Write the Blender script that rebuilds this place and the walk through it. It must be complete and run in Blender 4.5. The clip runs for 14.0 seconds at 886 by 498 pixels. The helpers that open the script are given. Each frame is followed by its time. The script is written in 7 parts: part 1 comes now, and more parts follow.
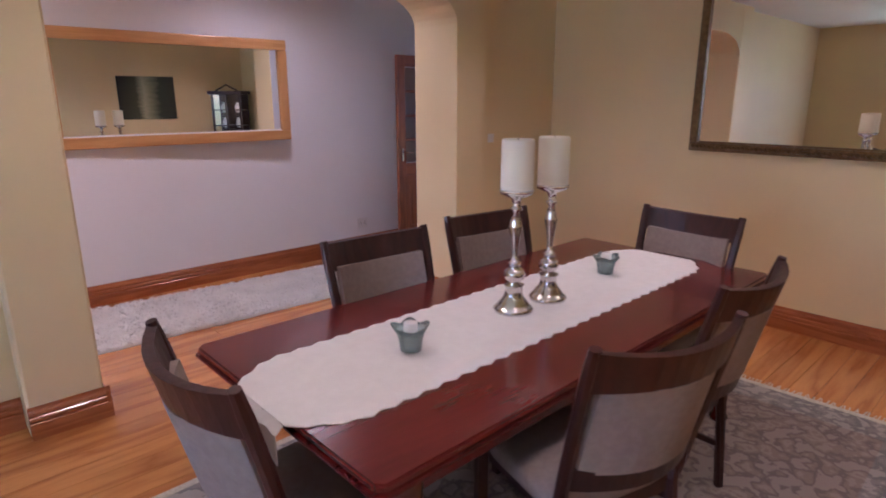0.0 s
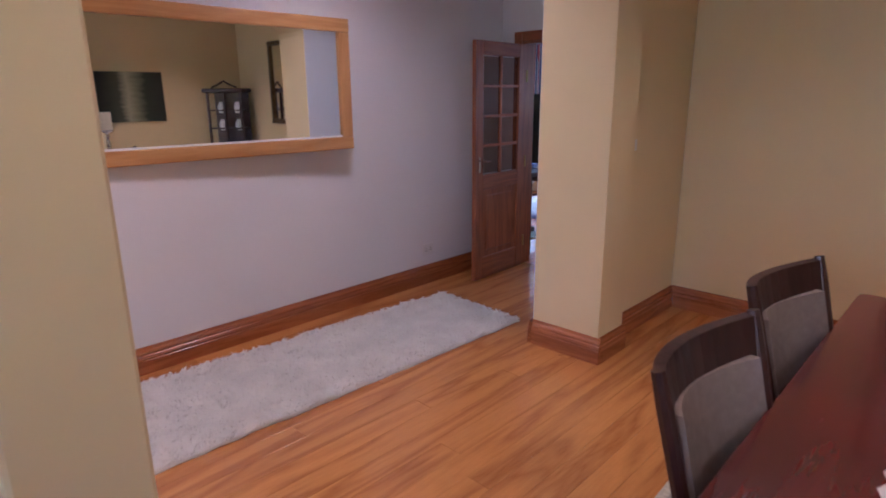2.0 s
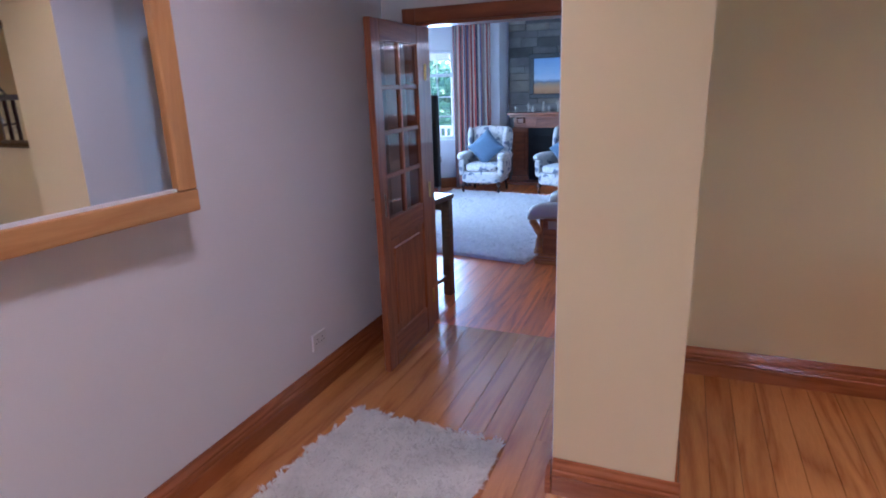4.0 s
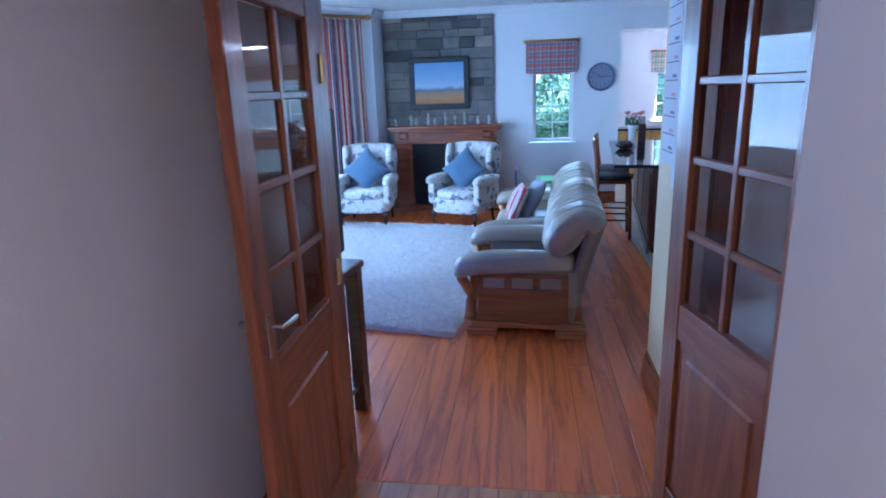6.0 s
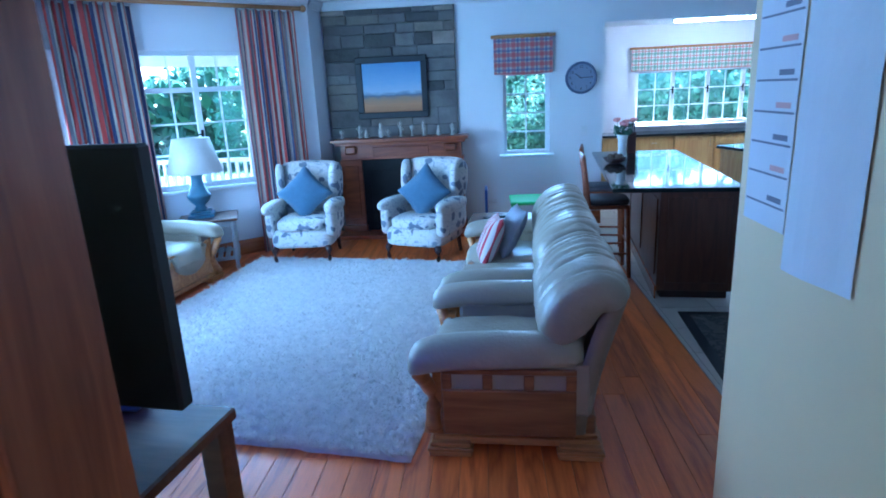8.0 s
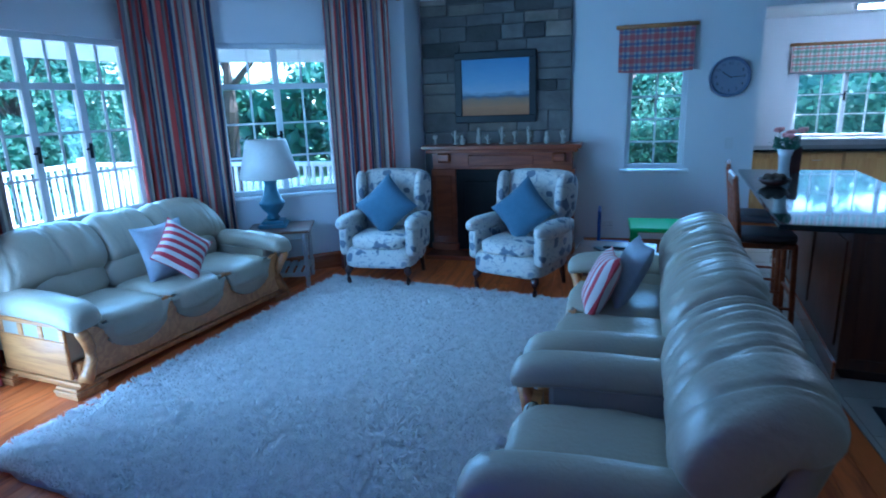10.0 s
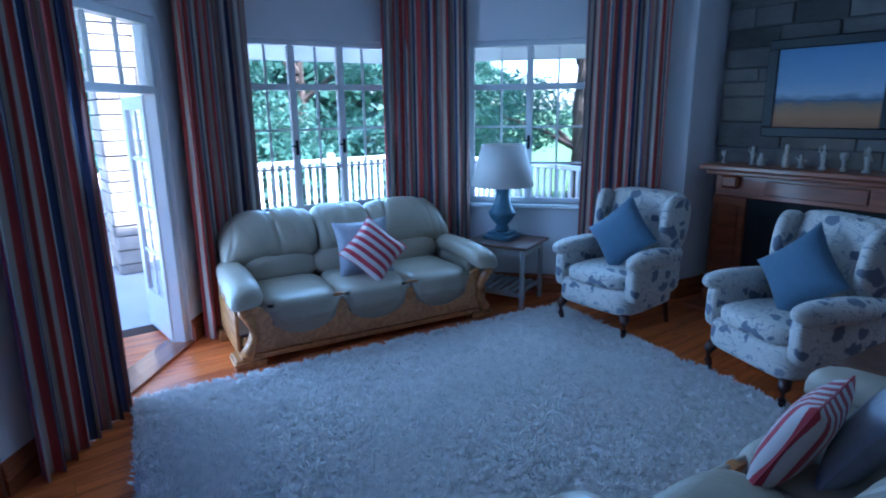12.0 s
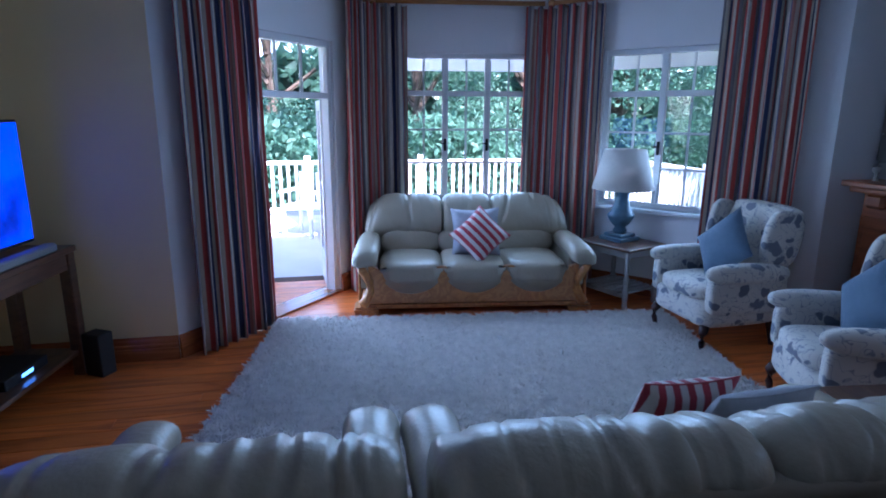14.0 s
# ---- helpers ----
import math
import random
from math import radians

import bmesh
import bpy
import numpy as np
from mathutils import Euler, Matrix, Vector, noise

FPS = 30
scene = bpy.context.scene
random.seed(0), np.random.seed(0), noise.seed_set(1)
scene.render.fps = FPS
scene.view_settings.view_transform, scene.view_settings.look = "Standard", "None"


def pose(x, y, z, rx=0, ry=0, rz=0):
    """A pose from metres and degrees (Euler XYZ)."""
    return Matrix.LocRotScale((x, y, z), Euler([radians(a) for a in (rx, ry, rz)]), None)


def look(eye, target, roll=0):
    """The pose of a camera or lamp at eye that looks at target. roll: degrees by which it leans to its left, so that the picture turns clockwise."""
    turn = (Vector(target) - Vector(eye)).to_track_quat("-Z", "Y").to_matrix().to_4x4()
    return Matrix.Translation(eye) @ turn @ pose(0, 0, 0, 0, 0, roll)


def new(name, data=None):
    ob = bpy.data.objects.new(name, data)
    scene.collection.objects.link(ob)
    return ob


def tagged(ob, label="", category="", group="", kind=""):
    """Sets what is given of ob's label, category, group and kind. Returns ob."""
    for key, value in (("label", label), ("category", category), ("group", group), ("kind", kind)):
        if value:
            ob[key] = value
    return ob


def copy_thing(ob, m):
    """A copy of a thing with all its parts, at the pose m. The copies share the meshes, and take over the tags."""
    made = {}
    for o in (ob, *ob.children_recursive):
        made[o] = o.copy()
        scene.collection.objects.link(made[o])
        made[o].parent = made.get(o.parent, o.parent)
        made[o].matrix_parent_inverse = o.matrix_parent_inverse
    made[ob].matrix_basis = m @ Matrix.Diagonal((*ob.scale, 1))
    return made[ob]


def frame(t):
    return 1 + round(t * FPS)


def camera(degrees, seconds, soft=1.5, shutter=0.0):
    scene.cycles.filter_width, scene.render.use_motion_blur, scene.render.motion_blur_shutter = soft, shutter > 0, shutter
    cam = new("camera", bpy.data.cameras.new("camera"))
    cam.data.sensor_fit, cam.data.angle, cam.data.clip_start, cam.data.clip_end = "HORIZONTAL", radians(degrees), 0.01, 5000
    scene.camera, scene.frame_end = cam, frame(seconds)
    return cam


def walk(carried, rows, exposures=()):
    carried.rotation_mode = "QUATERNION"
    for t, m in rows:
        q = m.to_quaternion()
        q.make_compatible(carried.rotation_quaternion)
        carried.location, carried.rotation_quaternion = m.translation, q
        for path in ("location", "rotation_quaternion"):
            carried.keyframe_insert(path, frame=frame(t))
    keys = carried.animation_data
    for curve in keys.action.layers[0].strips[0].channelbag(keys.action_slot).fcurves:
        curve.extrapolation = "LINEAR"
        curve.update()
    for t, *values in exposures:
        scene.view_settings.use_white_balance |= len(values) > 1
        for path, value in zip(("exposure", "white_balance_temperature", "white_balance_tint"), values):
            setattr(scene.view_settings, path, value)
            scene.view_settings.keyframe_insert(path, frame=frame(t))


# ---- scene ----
cam = camera(74.5, 14.0, soft=1.8, shutter=0.3)
PATH = [
    (0, (5.084, 0.651, 1.596), (3.667, 1.971, 1.095), -0.1),
    (0.5, (4.773, 0.636, 1.597), (3.345, 1.943, 1.095), 0.1),
    (1, (4.353, 0.669, 1.601), (2.924, 1.976, 1.101), 0.1),
    (1.5, (3.878, 0.655, 1.558), (2.472, 1.99, 1.068), -0.5),
    (2, (3.491, 0.76, 1.587), (2.151, 2.155, 1.079), -0.5),
    (2.5, (3.035, 0.915, 1.598), (1.846, 2.44, 1.086), -0.5),
    (3, (2.564, 1.096, 1.639), (1.518, 2.718, 1.114), -0.9),
    (3.2, (2.408, 1.19, 1.654), (1.436, 2.855, 1.121), -1.3),
    (5.5, (1.103, 2.752, 1.671), (0.688, 4.636, 1.148), -1.7),
    (6, (1.003, 3.121, 1.663), (0.725, 5.030, 1.138), -2.0),
    (6.5, (0.959, 3.483, 1.666), (0.753, 5.401, 1.140), -2.3),
    (7, (0.943, 3.830, 1.696), (0.786, 5.753, 1.170), -2.7),
    (9.3, (0.904, 5.109, 1.623), (0.672, 7.03, 1.12), -2.3),
    (9.5, (0.914, 5.185, 1.614), (0.603, 7.097, 1.117), -2.1),
    (10, (0.926, 5.462, 1.614), (0.397, 7.329, 1.129), -1.9),
    (10.5, (1.027, 5.773, 1.614), (0.294, 7.571, 1.134), -1.7),
    (11, (1.162, 6.119, 1.634), (0.156, 7.781, 1.158), -1.4),
    (11.5, (1.363, 6.521, 1.638), (0.061, 7.963, 1.164), -1.3),
    (12, (1.623, 6.851, 1.645), (0.061, 8.008, 1.176), -0.7),
    (12.5, (1.826, 7.112, 1.618), (0.105, 8.023, 1.162), -0.2),
    (13, (2.013, 7.387, 1.632), (0.179, 8.041, 1.172), -0.0),
    (13.5, (2.325, 7.597, 1.64), (0.43, 8.041, 1.18), 0.3),
    (14, (2.668, 7.66, 1.646), (0.758, 8.042, 1.191), 0.3),
]
walk(cam, [(t, look(eye, target, roll)) for t, eye, target, roll in PATH],
     exposures=[(0.0, 4.2, 5400, 32), (1.5, 4.05, 5400, 31), (3.0, 4.1, 5350, 30), (5.3, 4.05, 4950, 25), (7.2, 4.1, 4650, 18), (9.3, 3.4, 4150, 5), (11.0, 2.62, 4350, 14), (12.0, 2.55, 4550, 18), (12.7, 2.72, 4850, 23), (14.0, 2.7, 5200, 29)])

# ---- light ----
world = bpy.data.worlds.new("sky_world")
scene.world = world
world.use_nodes = True
wn = world.node_tree
sky = wn.nodes.new("ShaderNodeTexSky")
sky.sky_type = "NISHITA"
sky.sun_disc = False
sky.sun_elevation = radians(52)
sky.sun_rotation = radians(70)
bg = wn.nodes["Background"]
bg.inputs["Strength"].default_value = 0.15
wn.links.new(sky.outputs[0], bg.inputs["Color"])
sun = new("sun", bpy.data.lights.new("sun", "SUN"))
sun.data.energy, sun.data.angle, sun.data.color = 5.0, radians(1.5), (1.0, 0.95, 0.86)
sun.matrix_world = look((30, 11, 41), (0, 0, 0))


def area(name, eye, target, sx, sy, watts, colour, spread=math.pi):
    lamp = bpy.data.lights.new(name, "AREA")
    lamp.shape, lamp.size, lamp.size_y, lamp.energy, lamp.color, lamp.spread = "RECTANGLE", sx, sy, watts, colour, spread
    ob = new(name, lamp)
    ob.matrix_world = look(eye, target)
    return ob


DAY = (0.50, 0.80, 1.0)
WARM = (1.0, 0.80, 0.60)
area("window_light", (-2.906, 9.013, 1.5), (0.075, 8.68, 1.0), 1.25, 1.3, 3.9, DAY, 2.3)
area("window_light", (-2.002, 10.446, 1.5), (-0.69, 8.94, 1.1), 0.9, 1.3, 2.7, DAY, 2.3)
area("window_light", (-2.18, 7.42, 1.1), (-0.9, 8.9, 0.9), 1.1, 2.0, 3.6, DAY, 2.3)
area("window_light", (1.38, 11.70, 1.35), (1.3, 9.0, 1.0), 0.5, 0.9, 1.0, DAY)
area("window_light", (4.4, 14.35, 1.5), (4.0, 11.0, 1.0), 2.0, 0.9, 0.5, DAY)
area("window_light", (4.2, -2.40, 1.5), (3.4, 1.0, 1.0), 1.8, 1.5, 1.2, (0.75, 0.86, 1.0))
area("tube_light", (4.25, 13.2, 2.44), (4.25, 13.2, 0), 1.5, 0.10, 0.7, (0.9, 0.97, 1.0))


def spot(x, y, z, watts, colour=WARM, size=2.2):
    lamp = bpy.data.lights.new("downlight_lamp", "SPOT")
    lamp.energy, lamp.color, lamp.spot_size, lamp.spot_blend, lamp.shadow_soft_size = watts, colour, size, 0.9, 0.14
    ob = new("downlight_lamp", lamp)
    ob.matrix_world = look((x, y, z), (x, y, 0))


CEIL = 2.74
DINE_LIGHTS = [(2.75, 1.4), (2.95, 3.5), (4.9, 1.4), (4.9, 3.7)]
HALL_LIGHTS = [(0.9, 0.6), (0.9, 3.0)]
for (lx, ly), lw in zip(DINE_LIGHTS, (3.5, 3.9, 4.8, 4.8)):
    spot(lx, ly, CEIL - 0.03, lw)
for (lx, ly), lw in zip(HALL_LIGHTS, (7.6, 3.8)):
    spot(lx, ly, CEIL - 0.03, lw, (1.0, 0.86, 0.80), 2.85)


# ---- materials ----
def material(name, base, rough=0.6, metal=0.0, vary=0.12, scale=6.0, bump=0.15, bscale=60.0, stretch=(1, 1, 1), dark=None,
             coat=0.0, random_hue=0.0, transmission=0.0, ior=1.5, sheen=0.0, emit=0.0):
    m = bpy.data.materials.new(name)
    m.use_nodes = True
    nt = m.node_tree
    p = nt.nodes["Principled BSDF"]
    p.inputs["Roughness"].default_value, p.inputs["Metallic"].default_value = rough, metal
    p.inputs["Coat Weight"].default_value, p.inputs["Coat Roughness"].default_value = coat, 0.12
    p.inputs["Transmission Weight"].default_value, p.inputs["IOR"].default_value = transmission, ior
    p.inputs["Sheen Weight"].default_value = sheen
    tc = nt.nodes.new("ShaderNodeTexCoord")
    mp = nt.nodes.new("ShaderNodeMapping")
    mp.inputs["Scale"].default_value = stretch
    nt.links.new(tc.outputs["Object"], mp.inputs["Vector"])
    n1 = nt.nodes.new("ShaderNodeTexNoise")
    n1.inputs["Scale"].default_value, n1.inputs["Detail"].default_value = scale, 6
    nt.links.new(mp.outputs[0], n1.inputs["Vector"])
    ramp = nt.nodes.new("ShaderNodeValToRGB")
    d = dark or tuple(c * (1 - vary * 2) for c in base)
    ramp.color_ramp.elements[0].position, ramp.color_ramp.elements[1].position = 0.3, 0.7
    ramp.color_ramp.elements[0].color, ramp.color_ramp.elements[1].color = (*d, 1), (*base, 1)
    nt.links.new(n1.outputs["Fac"], ramp.inputs["Fac"])
    colour = ramp.outputs["Color"]
    if random_hue:
        info = nt.nodes.new("ShaderNodeObjectInfo")
        hsv = nt.nodes.new("ShaderNodeHueSaturation")
        mr = nt.nodes.new("ShaderNodeMapRange")
        mr.inputs["To Min"].default_value, mr.inputs["To Max"].default_value = 1 - random_hue, 1 + random_hue
        nt.links.new(info.outputs["Random"], mr.inputs["Value"])
        nt.links.new(mr.outputs[0], hsv.inputs["Value"])
        nt.links.new(colour, hsv.inputs["Color"])
        colour = hsv.outputs["Color"]
    nt.links.new(colour, p.inputs["Base Color"])
    if emit:
        p.inputs["Emission Color"].default_value, p.inputs["Emission Strength"].default_value = (*base, 1), emit
    if bump:
        n2 = nt.nodes.new("ShaderNodeTexNoise")
        n2.inputs["Scale"].default_value, n2.inputs["Detail"].default_value = bscale, 4
        nt.links.new(mp.outputs[0], n2.inputs["Vector"])
        b = nt.nodes.new("ShaderNodeBump")
        b.inputs["Strength"].default_value, b.inputs["Distance"].default_value = bump, 0.01
        nt.links.new(n2.outputs["Fac"], b.inputs["Height"])
        nt.links.new(b.outputs[0], p.inputs["Normal"])
    return m


def wood(name, light, dark, axis=1, rough=0.3, coat=0.3, random_hue=0.0, ring=9.0, bump=0.08, sharp=1.0):
    """Grain drawn out along one axis of the piece, with soft cathedral rings."""
    m = bpy.data.materials.new(name)
    m.use_nodes = True
    nt = m.node_tree
    p = nt.nodes["Principled BSDF"]
    p.inputs["Coat Weight"].default_value, p.inputs["Coat Roughness"].default_value = coat, 0.1
    tc = nt.nodes.new("ShaderNodeTexCoord")
    info = nt.nodes.new("ShaderNodeObjectInfo")
    off = nt.nodes.new("ShaderNodeVectorMath")
    off.operation = "MULTIPLY_ADD"
    nt.links.new(info.outputs["Random"], off.inputs[0])
    off.inputs[1].default_value = (37.0, 53.0, 11.0)
    nt.links.new(tc.outputs["Object"], off.inputs[2])
    mp = nt.nodes.new("ShaderNodeMapping")
    s = [1.0, 1.0, 1.0]
    s[axis] = 0.09
    mp.inputs["Scale"].default_value = s
    nt.links.new(off.outputs[0], mp.inputs["Vector"])
    n1 = nt.nodes.new("ShaderNodeTexNoise")
    n1.inputs["Scale"].default_value, n1.inputs["Detail"].default_value, n1.inputs["Distortion"].default_value = ring, 3, 0.6
    nt.links.new(mp.outputs[0], n1.inputs["Vector"])
    rings = nt.nodes.new("ShaderNodeMath")
    rings.operation = "MULTIPLY"
    rings.inputs[1].default_value = 9.0
    nt.links.new(n1.outputs["Fac"], rings.inputs[0])
    saw = nt.nodes.new("ShaderNodeMath")
    saw.operation = "PINGPONG"
    saw.inputs[1].default_value = 1.0
    nt.links.new(rings.outputs[0], saw.inputs[0])
    n2 = nt.nodes.new("ShaderNodeTexNoise")
    n2.inputs["Scale"].default_value, n2.inputs["Detail"].default_value = 130, 5
    nt.links.new(mp.outputs[0], n2.inputs["Vector"])
    mix = nt.nodes.new("ShaderNodeMath")
    mix.operation = "MULTIPLY_ADD"
    mix.inputs[1].default_value = 0.55
    line = nt.nodes.new("ShaderNodeMath")
    line.operation = "POWER"
    line.inputs[1].default_value = sharp
    nt.links.new(saw.outputs[0], line.inputs[0])
    nt.links.new(line.outputs[0], mix.inputs[0])
    half = nt.nodes.new("ShaderNodeMath")
    half.operation = "MULTIPLY"
    half.inputs[1].default_value = 0.5
    nt.links.new(n2.outputs["Fac"], half.inputs[0])
    nt.links.new(half.outputs[0], mix.inputs[2])
    ramp = nt.nodes.new("ShaderNodeValToRGB")
    ramp.color_ramp.elements[0].color, ramp.color_ramp.elements[1].color = (*light, 1), (*dark, 1)
    ramp.color_ramp.elements[0].position, ramp.color_ramp.elements[1].position = 0.2, 0.95
    nt.links.new(mix.outputs[0], ramp.inputs["Fac"])
    hsv = nt.nodes.new("ShaderNodeHueSaturation")
    mr = nt.nodes.new("ShaderNodeMapRange")
    mr.inputs["To Min"].default_value, mr.inputs["To Max"].default_value = 1 - random_hue, 1 + random_hue
    nt.links.new(info.outputs["Random"], mr.inputs["Value"])
    nt.links.new(mr.outputs[0], hsv.inputs["Value"])
    nt.links.new(ramp.outputs["Color"], hsv.inputs["Color"])
    nt.links.new(hsv.outputs["Color"], p.inputs["Base Color"])
    rr = nt.nodes.new("ShaderNodeMapRange")
    rr.inputs["To Min"].default_value, rr.inputs["To Max"].default_value = rough * 0.8, rough * 1.4
    nt.links.new(n2.outputs["Fac"], rr.inputs["Value"])
    nt.links.new(rr.outputs[0], p.inputs["Roughness"])
    b = nt.nodes.new("ShaderNodeBump")
    b.inputs["Strength"].default_value, b.inputs["Distance"].default_value = bump, 0.004
    nt.links.new(mix.outputs[0], b.inputs["Height"])
    nt.links.new(b.outputs[0], p.inputs["Normal"])
    return m


def striped(name, stripes, repeat, rough=0.85, uv_axis=0):
    """Woven stripes across the cloth, from its own unwrapped width in metres. stripes: (end 0..1, colour)."""
    m = bpy.data.materials.new(name)
    m.use_nodes = True
    nt = m.node_tree
    p = nt.nodes["Principled BSDF"]
    p.inputs["Roughness"].default_value, p.inputs["Sheen Weight"].default_value = rough, 0.15
    uv = nt.nodes.new("ShaderNodeUVMap")
    uv.uv_map = "UVMap"
    sep = nt.nodes.new("ShaderNodeSeparateXYZ")
    nt.links.new(uv.outputs[0], sep.inputs[0])
    div = nt.nodes.new("ShaderNodeMath")
    div.operation = "DIVIDE"
    div.inputs[1].default_value = repeat
    nt.links.new(sep.outputs[uv_axis], div.inputs[0])
    fr = nt.nodes.new("ShaderNodeMath")
    fr.operation = "FRACT"
    nt.links.new(div.outputs[0], fr.inputs[0])
    ramp = nt.nodes.new("ShaderNodeValToRGB")
    ramp.color_ramp.interpolation = "CONSTANT"
    e = ramp.color_ramp.elements
    e[0].position, e[0].color = 0, (*stripes[0][1], 1)
    e.remove(e[1])
    start = stripes[0][0]
    for end, c in stripes[1:]:
        k = e.new(start)
        k.color = (*c, 1)
        start = end
    nt.links.new(fr.outputs[0], ramp.inputs["Fac"])
    n = nt.nodes.new("ShaderNodeTexNoise")
    n.inputs["Scale"].default_value, n.inputs["Detail"].default_value = 300, 3
    tc = nt.nodes.new("ShaderNodeTexCoord")
    nt.links.new(tc.outputs["Object"], n.inputs["Vector"])
    mul = nt.nodes.new("ShaderNodeMix")
    mul.data_type, mul.blend_type = "RGBA", "MULTIPLY"
    mul.inputs[0].default_value = 0.35
    nt.links.new(ramp.outputs[0], mul.inputs[6])
    nt.links.new(n.outputs["Fac"], mul.inputs[7])
    nt.links.new(mul.outputs[2], p.inputs["Base Color"])
    b = nt.nodes.new("ShaderNodeBump")
    b.inputs["Strength"].default_value, b.inputs["Distance"].default_value = 0.3, 0.003
    nt.links.new(n.outputs["Fac"], b.inputs["Height"])
    nt.links.new(b.outputs[0], p.inputs["Normal"])
    return m


def checked(name, ground, bands):
    """A woven check: bands (repeat, start, end, colour, axis) laid over one another at half strength."""
    m = bpy.data.materials.new(name)
    m.use_nodes = True
    nt = m.node_tree
    p = nt.nodes["Principled BSDF"]
    p.inputs["Roughness"].default_value = 0.9
    uv = nt.nodes.new("ShaderNodeUVMap")
    uv.uv_map = "UVMap"
    sep = nt.nodes.new("ShaderNodeSeparateXYZ")
    nt.links.new(uv.outputs[0], sep.inputs[0])
    rgb = nt.nodes.new("ShaderNodeRGB")
    rgb.outputs[0].default_value = (*ground, 1)
    out = rgb.outputs[0]
    for repeat, a, z, c, ax in bands:
        mod = nt.nodes.new("ShaderNodeMath")
        mod.operation = "MODULO"
        mod.inputs[1].default_value = repeat
        nt.links.new(sep.outputs[ax], mod.inputs[0])
        g = nt.nodes.new("ShaderNodeMath")
        g.operation = "GREATER_THAN"
        g.inputs[1].default_value = a
        nt.links.new(mod.outputs[0], g.inputs[0])
        l = nt.nodes.new("ShaderNodeMath")
        l.operation = "LESS_THAN"
        l.inputs[1].default_value = z
        nt.links.new(mod.outputs[0], l.inputs[0])
        f = nt.nodes.new("ShaderNodeMath")
        f.operation = "MULTIPLY"
        nt.links.new(g.outputs[0], f.inputs[0])
        nt.links.new(l.outputs[0], f.inputs[1])
        f2 = nt.nodes.new("ShaderNodeMath")
        f2.operation = "MULTIPLY"
        f2.inputs[1].default_value = 0.6
        nt.links.new(f.outputs[0], f2.inputs[0])
        mix = nt.nodes.new("ShaderNodeMix")
        mix.data_type = "RGBA"
        nt.links.new(f2.outputs[0], mix.inputs[0])
        nt.links.new(out, mix.inputs[6])
        mix.inputs[7].default_value = (*c, 1)
        out = mix.outputs[2]
    nt.links.new(out, p.inputs["Base Color"])
    return m


